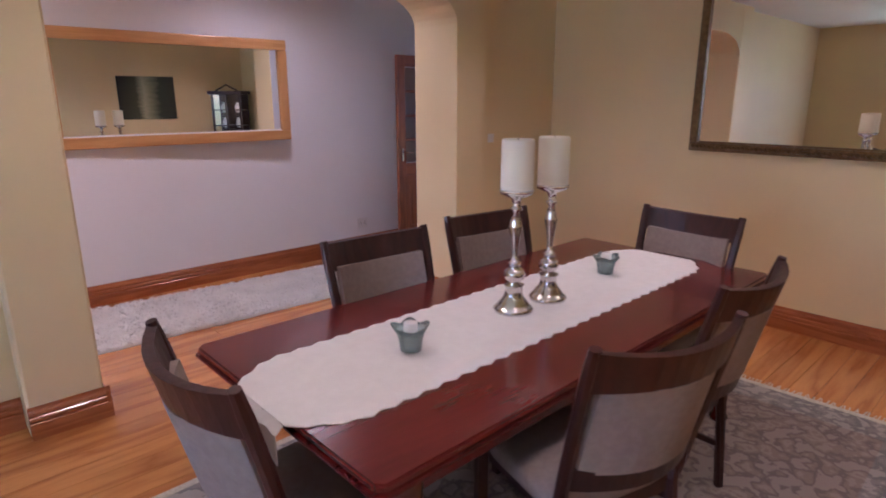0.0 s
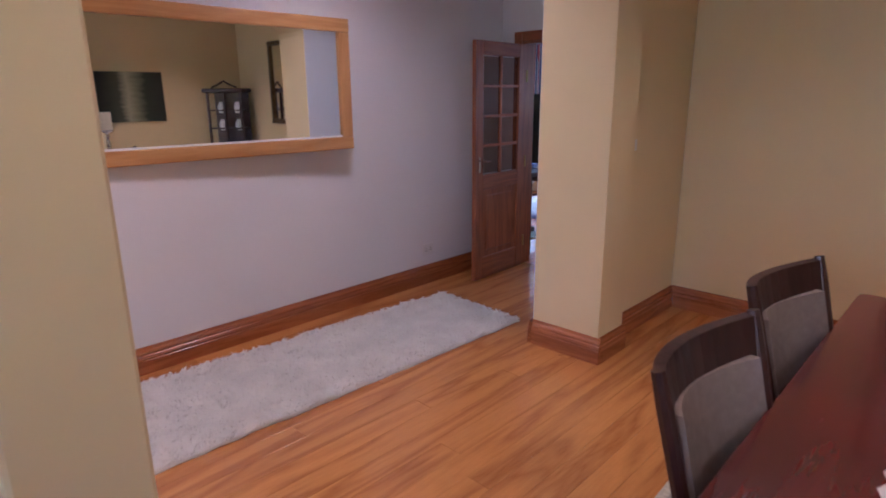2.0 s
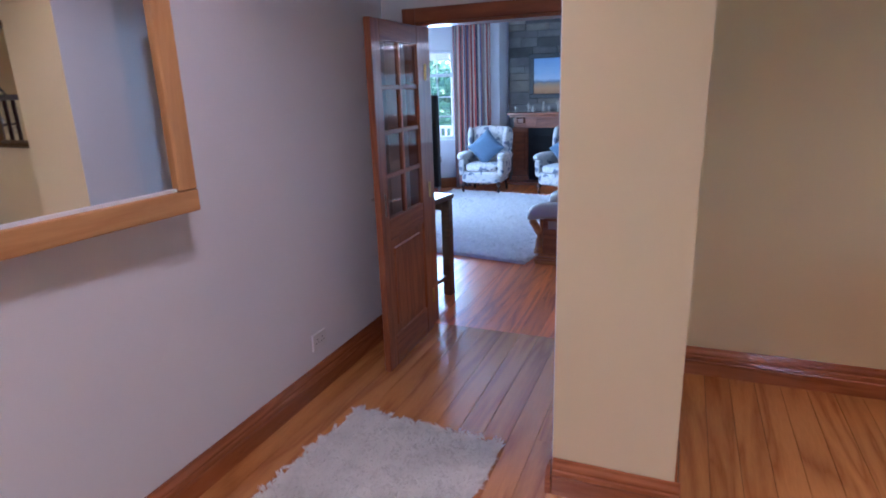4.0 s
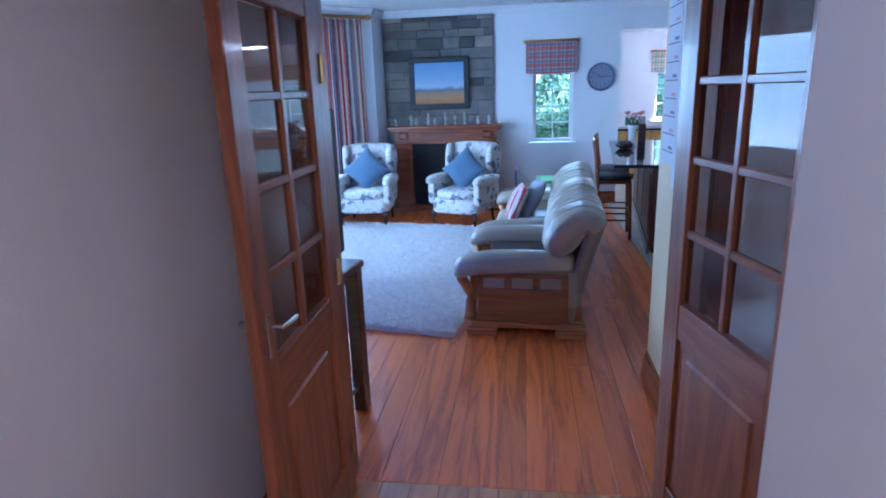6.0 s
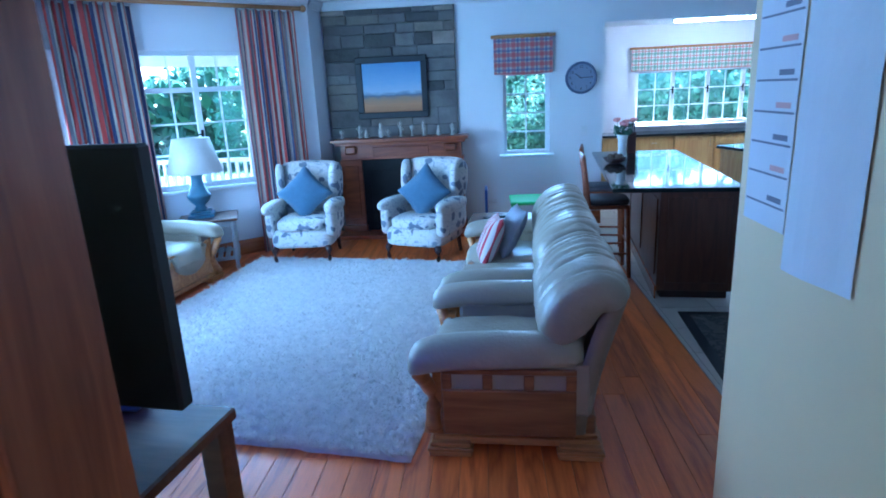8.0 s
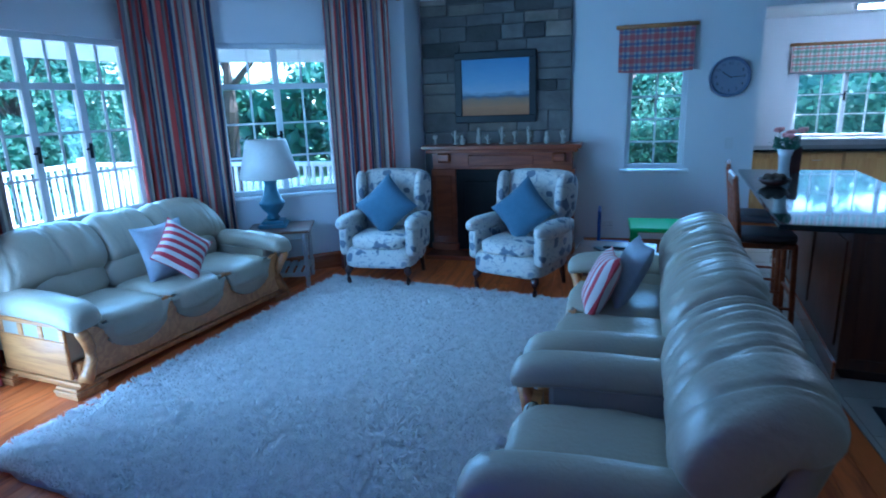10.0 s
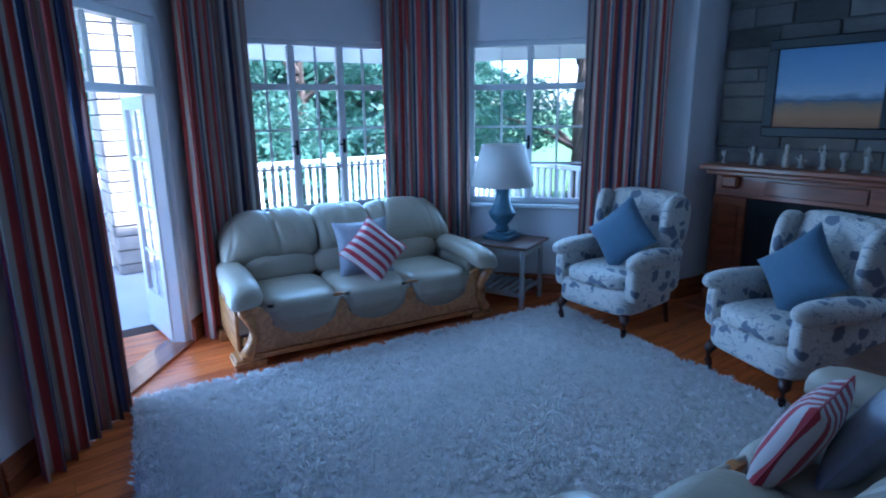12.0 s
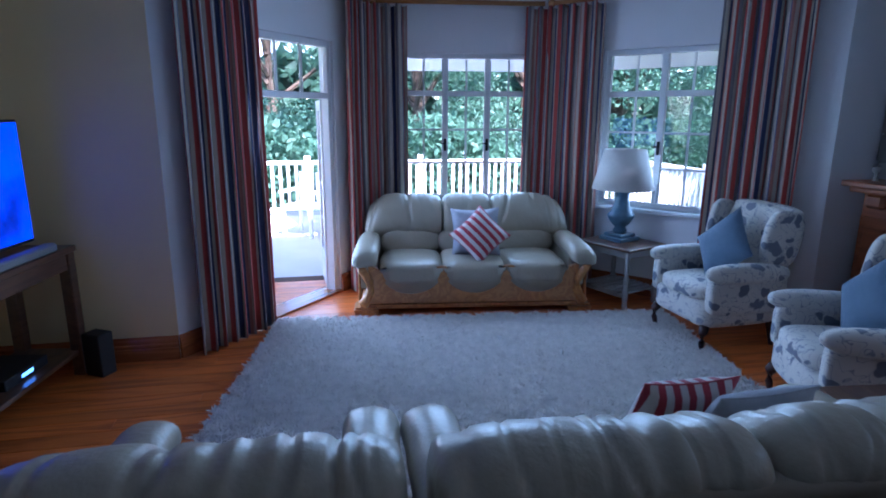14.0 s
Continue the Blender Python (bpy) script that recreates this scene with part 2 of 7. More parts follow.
def floral(name, ground, print_a, print_b):
    """Cream cloth printed with loose grey-blue leaves and sprigs."""
    m = bpy.data.materials.new(name)
    m.use_nodes = True
    nt = m.node_tree
    p = nt.nodes["Principled BSDF"]
    p.inputs["Roughness"].default_value, p.inputs["Sheen Weight"].default_value = 0.85, 0.1
    tc = nt.nodes.new("ShaderNodeTexCoord")
    warp = nt.nodes.new("ShaderNodeTexNoise")
    warp.inputs["Scale"].default_value, warp.inputs["Detail"].default_value = 7, 2
    nt.links.new(tc.outputs["Object"], warp.inputs["Vector"])
    add = nt.nodes.new("ShaderNodeVectorMath")
    add.operation = "MULTIPLY_ADD"
    add.inputs[1].default_value = (0.16, 0.16, 0.16)
    nt.links.new(warp.outputs["Color"], add.inputs[0])
    nt.links.new(tc.outputs["Object"], add.inputs[2])
    v = nt.nodes.new("ShaderNodeTexVoronoi")
    v.inputs["Scale"].default_value = 8.5
    nt.links.new(add.outputs[0], v.inputs["Vector"])
    r1 = nt.nodes.new("ShaderNodeValToRGB")
    r1.color_ramp.interpolation = "EASE"
    r1.color_ramp.elements[0].position, r1.color_ramp.elements[0].color = 0.30, (1, 1, 1, 1)
    r1.color_ramp.elements[1].position, r1.color_ramp.elements[1].color = 0.37, (0, 0, 0, 1)
    nt.links.new(v.outputs["Distance"], r1.inputs["Fac"])
    gate = nt.nodes.new("ShaderNodeSeparateColor")
    nt.links.new(v.outputs["Color"], gate.inputs[0])
    gt = nt.nodes.new("ShaderNodeMath")
    gt.operation = "GREATER_THAN"
    gt.inputs[1].default_value = 0.30
    nt.links.new(gate.outputs[0], gt.inputs[0])
    f = nt.nodes.new("ShaderNodeMath")
    f.operation = "MULTIPLY"
    nt.links.new(r1.outputs[0], f.inputs[0])
    nt.links.new(gt.outputs[0], f.inputs[1])
    n2 = nt.nodes.new("ShaderNodeTexNoise")
    n2.inputs["Scale"].default_value, n2.inputs["Detail"].default_value, n2.inputs["Distortion"].default_value = 11, 1, 1.5
    nt.links.new(tc.outputs["Object"], n2.inputs["Vector"])
    r2 = nt.nodes.new("ShaderNodeValToRGB")
    e = r2.color_ramp.elements
    e[0].position, e[0].color = 0.47, (0, 0, 0, 1)
    e[1].position, e[1].color = 0.5, (1, 1, 1, 1)
    k = e.new(0.53)
    k.color = (0, 0, 0, 1)
    nt.links.new(n2.outputs["Fac"], r2.inputs["Fac"])
    m1 = nt.nodes.new("ShaderNodeMix")
    m1.data_type = "RGBA"
    nt.links.new(r2.outputs[0], m1.inputs[0])
    m1.inputs[6].default_value, m1.inputs[7].default_value = (*ground, 1), (*print_b, 1)
    m2 = nt.nodes.new("ShaderNodeMix")
    m2.data_type = "RGBA"
    nt.links.new(f.outputs[0], m2.inputs[0])
    nt.links.new(m1.outputs[2], m2.inputs[6])
    m2.inputs[7].default_value = (*print_a, 1)
    nt.links.new(m2.outputs[2], p.inputs["Base Color"])
    n3 = nt.nodes.new("ShaderNodeTexNoise")
    n3.inputs["Scale"].default_value = 250
    nt.links.new(tc.outputs["Object"], n3.inputs["Vector"])
    b = nt.nodes.new("ShaderNodeBump")
    b.inputs["Strength"].default_value, b.inputs["Distance"].default_value = 0.25, 0.003
    nt.links.new(n3.outputs["Fac"], b.inputs["Height"])
    nt.links.new(b.outputs[0], p.inputs["Normal"])
    return m


WHITE = material("white_wall_paint", (0.78, 0.77, 0.78), 0.75, vary=0.02, scale=1.5, bump=0.06, bscale=180)
CREAM = material("cream_wall_paint", (0.76, 0.61, 0.35), 0.6, vary=0.03, scale=1.5, bump=0.06, bscale=180)
CEILING = material("ceiling_paint", (0.82, 0.81, 0.80), 0.85, vary=0.02, scale=1.0, bump=0.04, bscale=120)
TRIM_WHITE = material("white_gloss_paint", (0.80, 0.81, 0.82), 0.35, vary=0.03, scale=8, bump=0.03)
PLANK = wood("honey_pine_plank", (0.58, 0.240, 0.066), (0.33, 0.110, 0.028), 1, 0.18, 0.5, 0.05, 5.0, sharp=2.0)
# PLANK's boards again, stronger grained; the living room's light is in this redder colour.
LIVING_PLANK = wood("pine_plank_living_light", (0.76, 0.190, 0.035), (0.38, 0.062, 0.011), 1, 0.30, 0.10, 0.14, 7.0, sharp=2.2)
SKIRT = wood("varnished_skirting_wood", (0.42, 0.135, 0.042), (0.24, 0.065, 0.02), 0, 0.22, 0.6)
DOOR_WOOD = wood("red_brown_door_wood", (0.34, 0.105, 0.036), (0.18, 0.046, 0.016), 2, 0.35, 0.3)
DOOR_WOOD_H = wood("red_brown_rail_wood", (0.34, 0.105, 0.036), (0.18, 0.046, 0.016), 0, 0.35, 0.3)
BEECH = wood("orange_beech", (0.62, 0.33, 0.12), (0.48, 0.22, 0.07), 0, 0.35, 0.2)
MAHOGANY = wood("red_mahogany", (0.135, 0.016, 0.014), (0.065, 0.008, 0.007), 1, 0.22, 0.4, ring=5)
DARK_WOOD = wood("dark_stained_wood", (0.045, 0.009, 0.006), (0.020, 0.004, 0.003), 2, 0.38, 0.1)
FIRE_WOOD = wood("fireplace_pine", (0.30, 0.082, 0.025), (0.16, 0.038, 0.012), 0, 0.35, 0.3)
SOFA_WOOD = wood("carved_oak", (0.52, 0.23, 0.065), (0.32, 0.115, 0.03), 1, 0.35, 0.3)
SIDE_WOOD = wood("brown_oak_panel", (0.30, 0.125, 0.045), (0.17, 0.06, 0.02), 1, 0.35, 0.3)
POLE_WOOD = wood("curtain_pole_wood", (0.50, 0.24, 0.08), (0.34, 0.14, 0.04), 0, 0.35, 0.3)
KITCHEN_WOOD = wood("kitchen_cabinet_wood", (0.62, 0.38, 0.13), (0.48, 0.25, 0.07), 2, 0.35, 0.3)
ISLAND_WOOD = wood("island_mahogany", (0.11, 0.033, 0.015), (0.055, 0.016, 0.008), 2, 0.3, 0.4)
TV_WOOD = wood("dark_walnut", (0.13, 0.055, 0.025), (0.06, 0.022, 0.012), 0, 0.35, 0.3)
MIRROR = material("mirror_glass", (0.92, 0.93, 0.92), 0.01, 1.0, vary=0, bump=0)
DOOR_GLASS = material("bronze_tinted_door_glass", (0.52, 0.42, 0.37), 0.0, 0.0, vary=0, bump=0, transmission=1.0, ior=1.2)
GLASS = material("window_glass", (1, 1, 1), 0.0, 0.0, vary=0, bump=0, transmission=1.0, ior=1.45)
GILT = material("antique_gilt", (0.20, 0.12, 0.05), 0.4, 0.7, vary=0.25, scale=30, bump=0.8, bscale=90)
SILVER = material("hammered_silver", (0.72, 0.70, 0.68), 0.16, 1.0, vary=0.05, bump=0.1, bscale=70)
WAX = material("ivory_wax", (0.85, 0.80, 0.68), 0.5, vary=0.03, bump=0.05)
LINEN = material("white_linen", (0.80, 0.79, 0.80), 0.9, vary=0.03, scale=25, bump=0.5, bscale=350)
TAUPE = material("taupe_upholstery", (0.30, 0.23, 0.20), 0.85, vary=0.08, scale=40, bump=0.4, bscale=300)
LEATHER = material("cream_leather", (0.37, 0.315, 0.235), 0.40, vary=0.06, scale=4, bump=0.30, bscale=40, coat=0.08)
# Darkened copy of LEATHER: rear-side shade is in its colour; piping uses it too.
LEATHER_SHADED = material("cream_leather_shaded", (0.27, 0.215, 0.15), 0.5, vary=0.05, scale=4, bump=0.25, bscale=30)
SHAG = material("white_shag_wool", (0.93, 0.91, 0.87), 0.95, vary=0.07, scale=5, bump=0.2, bscale=120, sheen=0.3)
SHAG_GREY = material("pale_beige_shag_wool", (0.90, 0.85, 0.81), 0.95, vary=0.10, scale=20, bump=0.6, bscale=120, sheen=0.3)
FLORAL = floral("leaf_print_cotton", (0.56, 0.52, 0.47), (0.15, 0.16, 0.20), (0.22, 0.23, 0.27))
BLUE_CLOTH = material("slate_blue_cotton", (0.080, 0.130, 0.195), 0.9, vary=0.06, scale=30, bump=0.4, bscale=350, sheen=0.2)
GREY_CLOTH = material("grey_cushion_cotton", (0.36, 0.36, 0.40), 0.9, vary=0.06, scale=30, bump=0.4, bscale=350)
RED_STRIPE = striped("red_and_white_stripe", [(0.5, (0.42, 0.03, 0.05)), (1.0, (0.68, 0.58, 0.55))], 0.062)
CURTAIN = striped("striped_curtain_cotton", [
    (0.09, (0.46, 0.055, 0.045)), (0.13, (0.58, 0.50, 0.42)), (0.22, (0.04, 0.05, 0.13)), (0.27, (0.50, 0.43, 0.36)),
    (0.36, (0.46, 0.065, 0.05)), (0.42, (0.19, 0.17, 0.19)), (0.50, (0.55, 0.48, 0.40)), (0.60, (0.08, 0.09, 0.20)),
    (0.66, (0.46, 0.20, 0.16)), (0.73, (0.54, 0.44, 0.36)), (0.83, (0.48, 0.06, 0.05)), (0.9, (0.22, 0.19, 0.20)),
    (1.0, (0.48, 0.40, 0.34))], 0.42)
CHECK_RED = checked("red_blue_check", (0.44, 0.38, 0.34), [
    (0.11, 0, 0.045, (0.40, 0.05, 0.06), 0), (0.11, 0.06, 0.085, (0.06, 0.09, 0.22), 0),
    (0.11, 0, 0.045, (0.40, 0.05, 0.06), 1), (0.11, 0.06, 0.085, (0.06, 0.09, 0.22), 1)])
CHECK_GREEN = checked("green_red_check", (0.70, 0.68, 0.58), [
    (0.10, 0, 0.035, (0.10, 0.26, 0.17), 0), (0.10, 0.05, 0.07, (0.45, 0.08, 0.08), 0),
    (0.10, 0, 0.035, (0.10, 0.26, 0.17), 1), (0.10, 0.05, 0.07, (0.45, 0.08, 0.08), 1)])
STONE = material("grey_rough_stone", (0.145, 0.13, 0.12), 0.85, vary=0.2, scale=5, bump=0.8, bscale=22, random_hue=0.55)
STONE_TAN = material("tan_rough_stone", (0.27, 0.225, 0.185), 0.85, vary=0.2, scale=5, bump=0.8, bscale=22, random_hue=0.35)
PILLAR_STONE = material("pale_sandstone", (0.46, 0.40, 0.33), 0.85, vary=0.15, scale=5, bump=0.7, bscale=22, random_hue=0.22)
MORTAR = material("mortar", (0.13, 0.125, 0.12), 0.95, vary=0.1, scale=10, bump=0.4)
BLACK = material("black_plastic", (0.012, 0.012, 0.014), 0.5, vary=0.1, bump=0.05)
SOOT = material("sooty_iron", (0.012, 0.011, 0.010), 0.8, vary=0.2, bump=0.3)
GRANITE = material("polished_dark_granite", (0.022, 0.030, 0.030), 0.05, vary=0.3, scale=90, bump=0.0)
GRANITE.node_tree.nodes["Principled BSDF"].inputs["Specular IOR Level"].default_value = 0.25
TILE = material("cream_floor_tile", (0.52, 0.47, 0.40), 0.28, vary=0.06, scale=5, bump=0.05, random_hue=0.05)
GROUT = material("grey_grout", (0.28, 0.26, 0.24), 0.9, vary=0.1, bump=0.2)
LAMP_BLUE = material("slate_blue_glaze", (0.07, 0.14, 0.20), 0.3, vary=0.15, scale=20, bump=0.05)
SHADE = material("pale_linen_shade", (0.62, 0.58, 0.54), 0.9, vary=0.03, scale=40, bump=0.3, bscale=300)
GREY_PAINT = material("grey_washed_paint", (0.42, 0.41, 0.40), 0.55, vary=0.1, scale=12, bump=0.2)
IRON = material("black_iron", (0.02, 0.02, 0.022), 0.45, 0.6, vary=0.1, bump=0.1)
BRASS = material("aged_brass", (0.50, 0.33, 0.13), 0.3, 0.9, vary=0.1, bump=0.05)
CERAMIC = material("white_ceramic", (0.78, 0.78, 0.78), 0.2, vary=0.02, bump=0)
PAPER = material("white_paper", (0.74, 0.74, 0.76), 0.8, vary=0.03, bump=0.05)
PLATE = material("white_switch_plastic", (0.74, 0.73, 0.72), 0.4, vary=0.02, bump=0)
FROST = material("smoky_glass_cup", (0.55, 0.68, 0.70), 0.12, vary=0.02, bump=0, transmission=0.75)
PINK = material("pink_petals", (0.70, 0.33, 0.32), 0.7, vary=0.2, scale=40, bump=0.2)


def let_through(m, share):
    """Lets part of the light through a thin fibre or leaf, in its own colour."""
    nt = m.node_tree
    p = nt.nodes["Principled BSDF"]
    tr = nt.nodes.new("ShaderNodeBsdfTranslucent")
    mix = nt.nodes.new("ShaderNodeMixShader")
    mix.inputs[0].default_value = share
    nt.links.new(p.inputs["Base Color"].links[0].from_socket, tr.inputs["Color"])
    nt.links.new(p.outputs[0], mix.inputs[1])
    nt.links.new(tr.outputs[0], mix.inputs[2])
    nt.links.new(mix.outputs[0], nt.nodes["Material Output"].inputs["Surface"])
    return m


def leaf_material(name, base, dark):
    """A thin leaf: lit from in front and through from behind."""
    return let_through(material(name, base, 0.5, dark=dark, scale=0.8, bump=0), 0.45)


let_through(SHAG, 0.35)
let_through(SHAG_GREY, 0.25)
LEAF = leaf_material("leaf_green", (0.12, 0.26, 0.18), (0.07, 0.16, 0.11))
LEAF_DARK = leaf_material("dark_leaf_green", (0.10, 0.22, 0.15), (0.06, 0.135, 0.09))
BARK = material("bark", (0.12, 0.085, 0.06), 0.9, vary=0.2, scale=8, bump=0.8, bscale=25)
GRASS = material("lawn", (0.10, 0.19, 0.05), 0.9, vary=0.2, scale=3, bump=0.6, bscale=60)
PATIO = material("pale_patio_stone", (0.58, 0.56, 0.52), 0.7, vary=0.06, scale=2, bump=0.2)
LIGHT_ON = material("lit_tube", (0.9, 0.97, 1.0), 0.5, vary=0, bump=0, emit=5.5)
BULB = material("lit_bulb", (1.0, 0.88, 0.7), 0.5, vary=0, bump=0, emit=4.0)
GREEN_TOY = material("green_plastic", (0.10, 0.45, 0.10), 0.4, vary=0.05, bump=0)
BLUE_TOY = material("blue_plastic", (0.05, 0.10, 0.35), 0.4, vary=0.05, bump=0)
RED_JAR = material("red_orange_glaze", (0.45, 0.12, 0.05), 0.3, vary=0.3, scale=12, bump=0)


# ---- building helpers ----
def thing(name, label, category, m=None, group="", kind=""):
    ob = tagged(new(name), label, category, group, kind)
    ob.empty_display_size = 0.1
    if m is not None:
        ob.matrix_basis = m
    return ob


def part(name, bm, mat, parent=None, label="", smooth=False, m=None):
    """Links a bmesh as one mesh object under a thing or a part."""
    if isinstance(bm, bmesh.types.BMesh):
        me = bpy.data.meshes.new(name)
        bmesh.ops.recalc_face_normals(bm, faces=bm.faces)
        bm.to_mesh(me)
        bm.free()
    else:
        me = bm
    if not me.materials:
        me.materials.append(mat)
    if smooth:
        me.polygons.foreach_set("use_smooth", [True] * len(me.polygons))
    ob = new(name, me)
    if label:
        ob["label"] = label
    ob.parent = parent
    if m is not None:
        ob.matrix_basis = m
    return ob


def box(x0, x1, y0, y1, z0, z1, bevel=0.0, bm=None, segments=1):
    own = bmesh.new()
    bmesh.ops.create_cube(own, size=1.0)
    bmesh.ops.transform(own, matrix=Matrix.Translation(((x0 + x1) / 2, (y0 + y1) / 2, (z0 + z1) / 2)) @ Matrix.Diagonal((abs(x1 - x0), abs(y1 - y0), abs(z1 - z0), 1)), verts=own.verts)
    if bevel:
        bmesh.ops.bevel(own, geom=own.edges[:], offset=bevel, segments=segments, affect="EDGES", profile=0.6)
    return joined(bm, own)


def joined(bm, own):
    if bm is None:
        return own
    me = bpy.data.meshes.new("tmp")
    own.to_mesh(me)
    own.free()
    bm.from_mesh(me)
    bpy.data.meshes.remove(me)
    return bm


def lathe(profile, seg=24, bm=None, m=None):
    """A turned body: profile of (radius, height)."""
    own = bmesh.new()
    rings = []
    for r, z in profile:
        rings.append([own.verts.new((r * math.cos(2 * math.pi * i / seg), r * math.sin(2 * math.pi * i / seg), z)) for i in range(seg)])
    for a, b in zip(rings, rings[1:]):
        for i in range(seg):
            own.faces.new((a[i], a[(i + 1) % seg], b[(i + 1) % seg], b[i]))
    own.faces.new(rings[0][::-1])
    own.faces.new(rings[-1])
    if m is not None:
        bmesh.ops.transform(own, matrix=m, verts=own.verts)
    return joined(bm, own)


def sweep(points, radius, seg=8, bm=None, flat=1.0):
    """A round bar along points; radius may be one number or one for each point."""
    own = bmesh.new()
    pts = [Vector(p) for p in points]
    rings = []
    for i, p in enumerate(pts):
        d = (pts[min(i + 1, len(pts) - 1)] - pts[max(i - 1, 0)]).normalized()
        side = d.cross(Vector((0, 0, 1)))
        side = side.normalized() if side.length > 1e-3 else Vector((1, 0, 0))
        up = side.cross(d).normalized()
        r = radius[i] if isinstance(radius, (list, tuple)) else radius
        rings.append([own.verts.new(p + side * r * math.cos(2 * math.pi * k / seg) + up * r * flat * math.sin(2 * math.pi * k / seg)) for k in range(seg)])
    for a, b in zip(rings, rings[1:]):
        for k in range(seg):
            own.faces.new((a[k], a[(k + 1) % seg], b[(k + 1) % seg], b[k]))
    own.faces.new(rings[0][::-1])
    own.faces.new(rings[-1])
    return joined(bm, own)


def slab(outline, z0, z1, bevel=0.0, bm=None):
    """A flat piece from an outline in x, y, between two heights."""
    own = bmesh.new()
    low = [own.verts.new((x, y, z0)) for x, y in outline]
    high = [own.verts.new((x, y, z1)) for x, y in outline]
    own.faces.new(low[::-1])
    own.faces.new(high)
    n = len(outline)
    for i in range(n):
        own.faces.new((low[i], low[(i + 1) % n], high[(i + 1) % n], high[i]))
    if bevel:
        bmesh.ops.bevel(own, geom=own.edges[:], offset=bevel, segments=2, affect="EDGES")
    return joined(bm, own)


def pillow(sx, sy, sz, power=2.6, nu=18, nv=18, wrinkle=0.0, seed=0.0, pinch=0.0, crease=0.0, bm=None, m=None):
    """A stuffed body in x, y, z half sizes; a high power is boxier. pinch draws the corners out, as on a scatter cushion."""
    own = bmesh.new()
    bmesh.ops.create_cube(own, size=2.0)
    bmesh.ops.subdivide_edges(own, edges=own.edges[:], cuts=nu - 1, use_grid_fill=True)
    for v in own.verts:
        x, y, z = v.co
        k = (abs(x) ** power + abs(y) ** power + abs(z) ** power) ** (1 / power)
        c = Vector((x / k, y / k, z / k))
        if pinch:
            r = min(1.0, max(abs(x), abs(y)))
            edge = 1 - r ** 3
            c = Vector((x * (1 - pinch * (1 - y * y)), y * (1 - pinch * (1 - x * x)), math.copysign(1, z) * (0.06 + 0.94 * edge ** 0.6 * (1 - min(abs(x), abs(y)) ** 3 * 0.5)) if abs(z) > 0.99 else z * 0.06))
        p = Vector((c.x * sx, c.y * sy, c.z * sz))
        if wrinkle:
            d = noise.noise(Vector((p.x * 7 + seed, p.y * 7, p.z * 7))) + 0.5 * noise.noise(Vector((p.x * 16, p.y * 16 + seed, p.z * 16)))
            p += c.normalized() * wrinkle * d
            if crease:
                fold = 1 - abs(noise.noise(Vector((p.x * 9 + seed + p.z * 2.5, p.z * 2.2, seed)))) * 5
                p -= c.normalized() * crease * max(0.0, fold)
        v.co = p
    bmesh.ops.remove_doubles(own, verts=own.verts, dist=1e-5)
    if m is not None:
        bmesh.ops.transform(own, matrix=m, verts=own.verts)
    return joined(bm, own)


def facet(p0, p1):
    """The frame of a wall from p0 to p1: x runs along it, y out of the room (to the left of the way), z up."""
    d = Vector((p1[0] - p0[0], p1[1] - p0[1], 0))
    ang = math.atan2(d.y, d.x)
    return pose(p0[0], p0[1], 0, 0, 0, math.degrees(ang)), d.length


def wall(name, p0, p1, label, mat, height=2.74, thick=0.15, holes=(), z0=0.0, ext=(0, 0)):
    """A wall whose room side is the line p0-p1 and whose body lies to the left of the way; holes (s0, s1, low, high) go through it."""
    m, n = facet(p0, p1)
    bm = bmesh.new()
    s = -ext[0]
    for a, b, lo, hi in sorted(holes):
        box(s, a, 0, thick, z0, height, bm=bm)
        if lo > z0 + 1e-3:
            box(a, b, 0, thick, z0, lo, bm=bm)
        if hi < height - 1e-3:
            box(a, b, 0, thick, hi, height, bm=bm)
        s = b
    box(s, n + ext[1], 0, thick, z0, height, bm=bm)
    ob = part(name, bm, mat, m=m)
    return tagged(ob, label, "wall", kind="structure")


def skirting(p0, p1, holes=(), mat=None, height=0.165):
    m, n = facet(p0, p1)
    root = thing("baseboard", "varnished red-brown moulded skirting along the wall", "skirting", m, kind="structure")
    s = 0.0
    for a, b in list(holes) + [(n, n)]:
        if a - s > 0.03:
            bm = bmesh.new()
            prof = [(0, 0), (-0.023, 0), (-0.023, 0.082), (-0.017, 0.088), (-0.023, 0.095), (-0.021, 0.112), (-0.014, 0.118), (-0.017, 0.126), (-0.015, 0.138), (-0.008, 0.150), (-0.006, height), (0, height)]
            r0 = [bm.verts.new((s, y - 0.001, z)) for y, z in prof]
            r1 = [bm.verts.new((a, y - 0.001, z)) for y, z in prof]
            for i in range(len(prof) - 1):
                bm.faces.new((r0[i], r0[i + 1], r1[i + 1], r1[i]))
            bm.faces.new(r0[::-1])
            bm.faces.new(r1)
            part("board", bm, mat or SKIRT, root)
        s = b
    return root


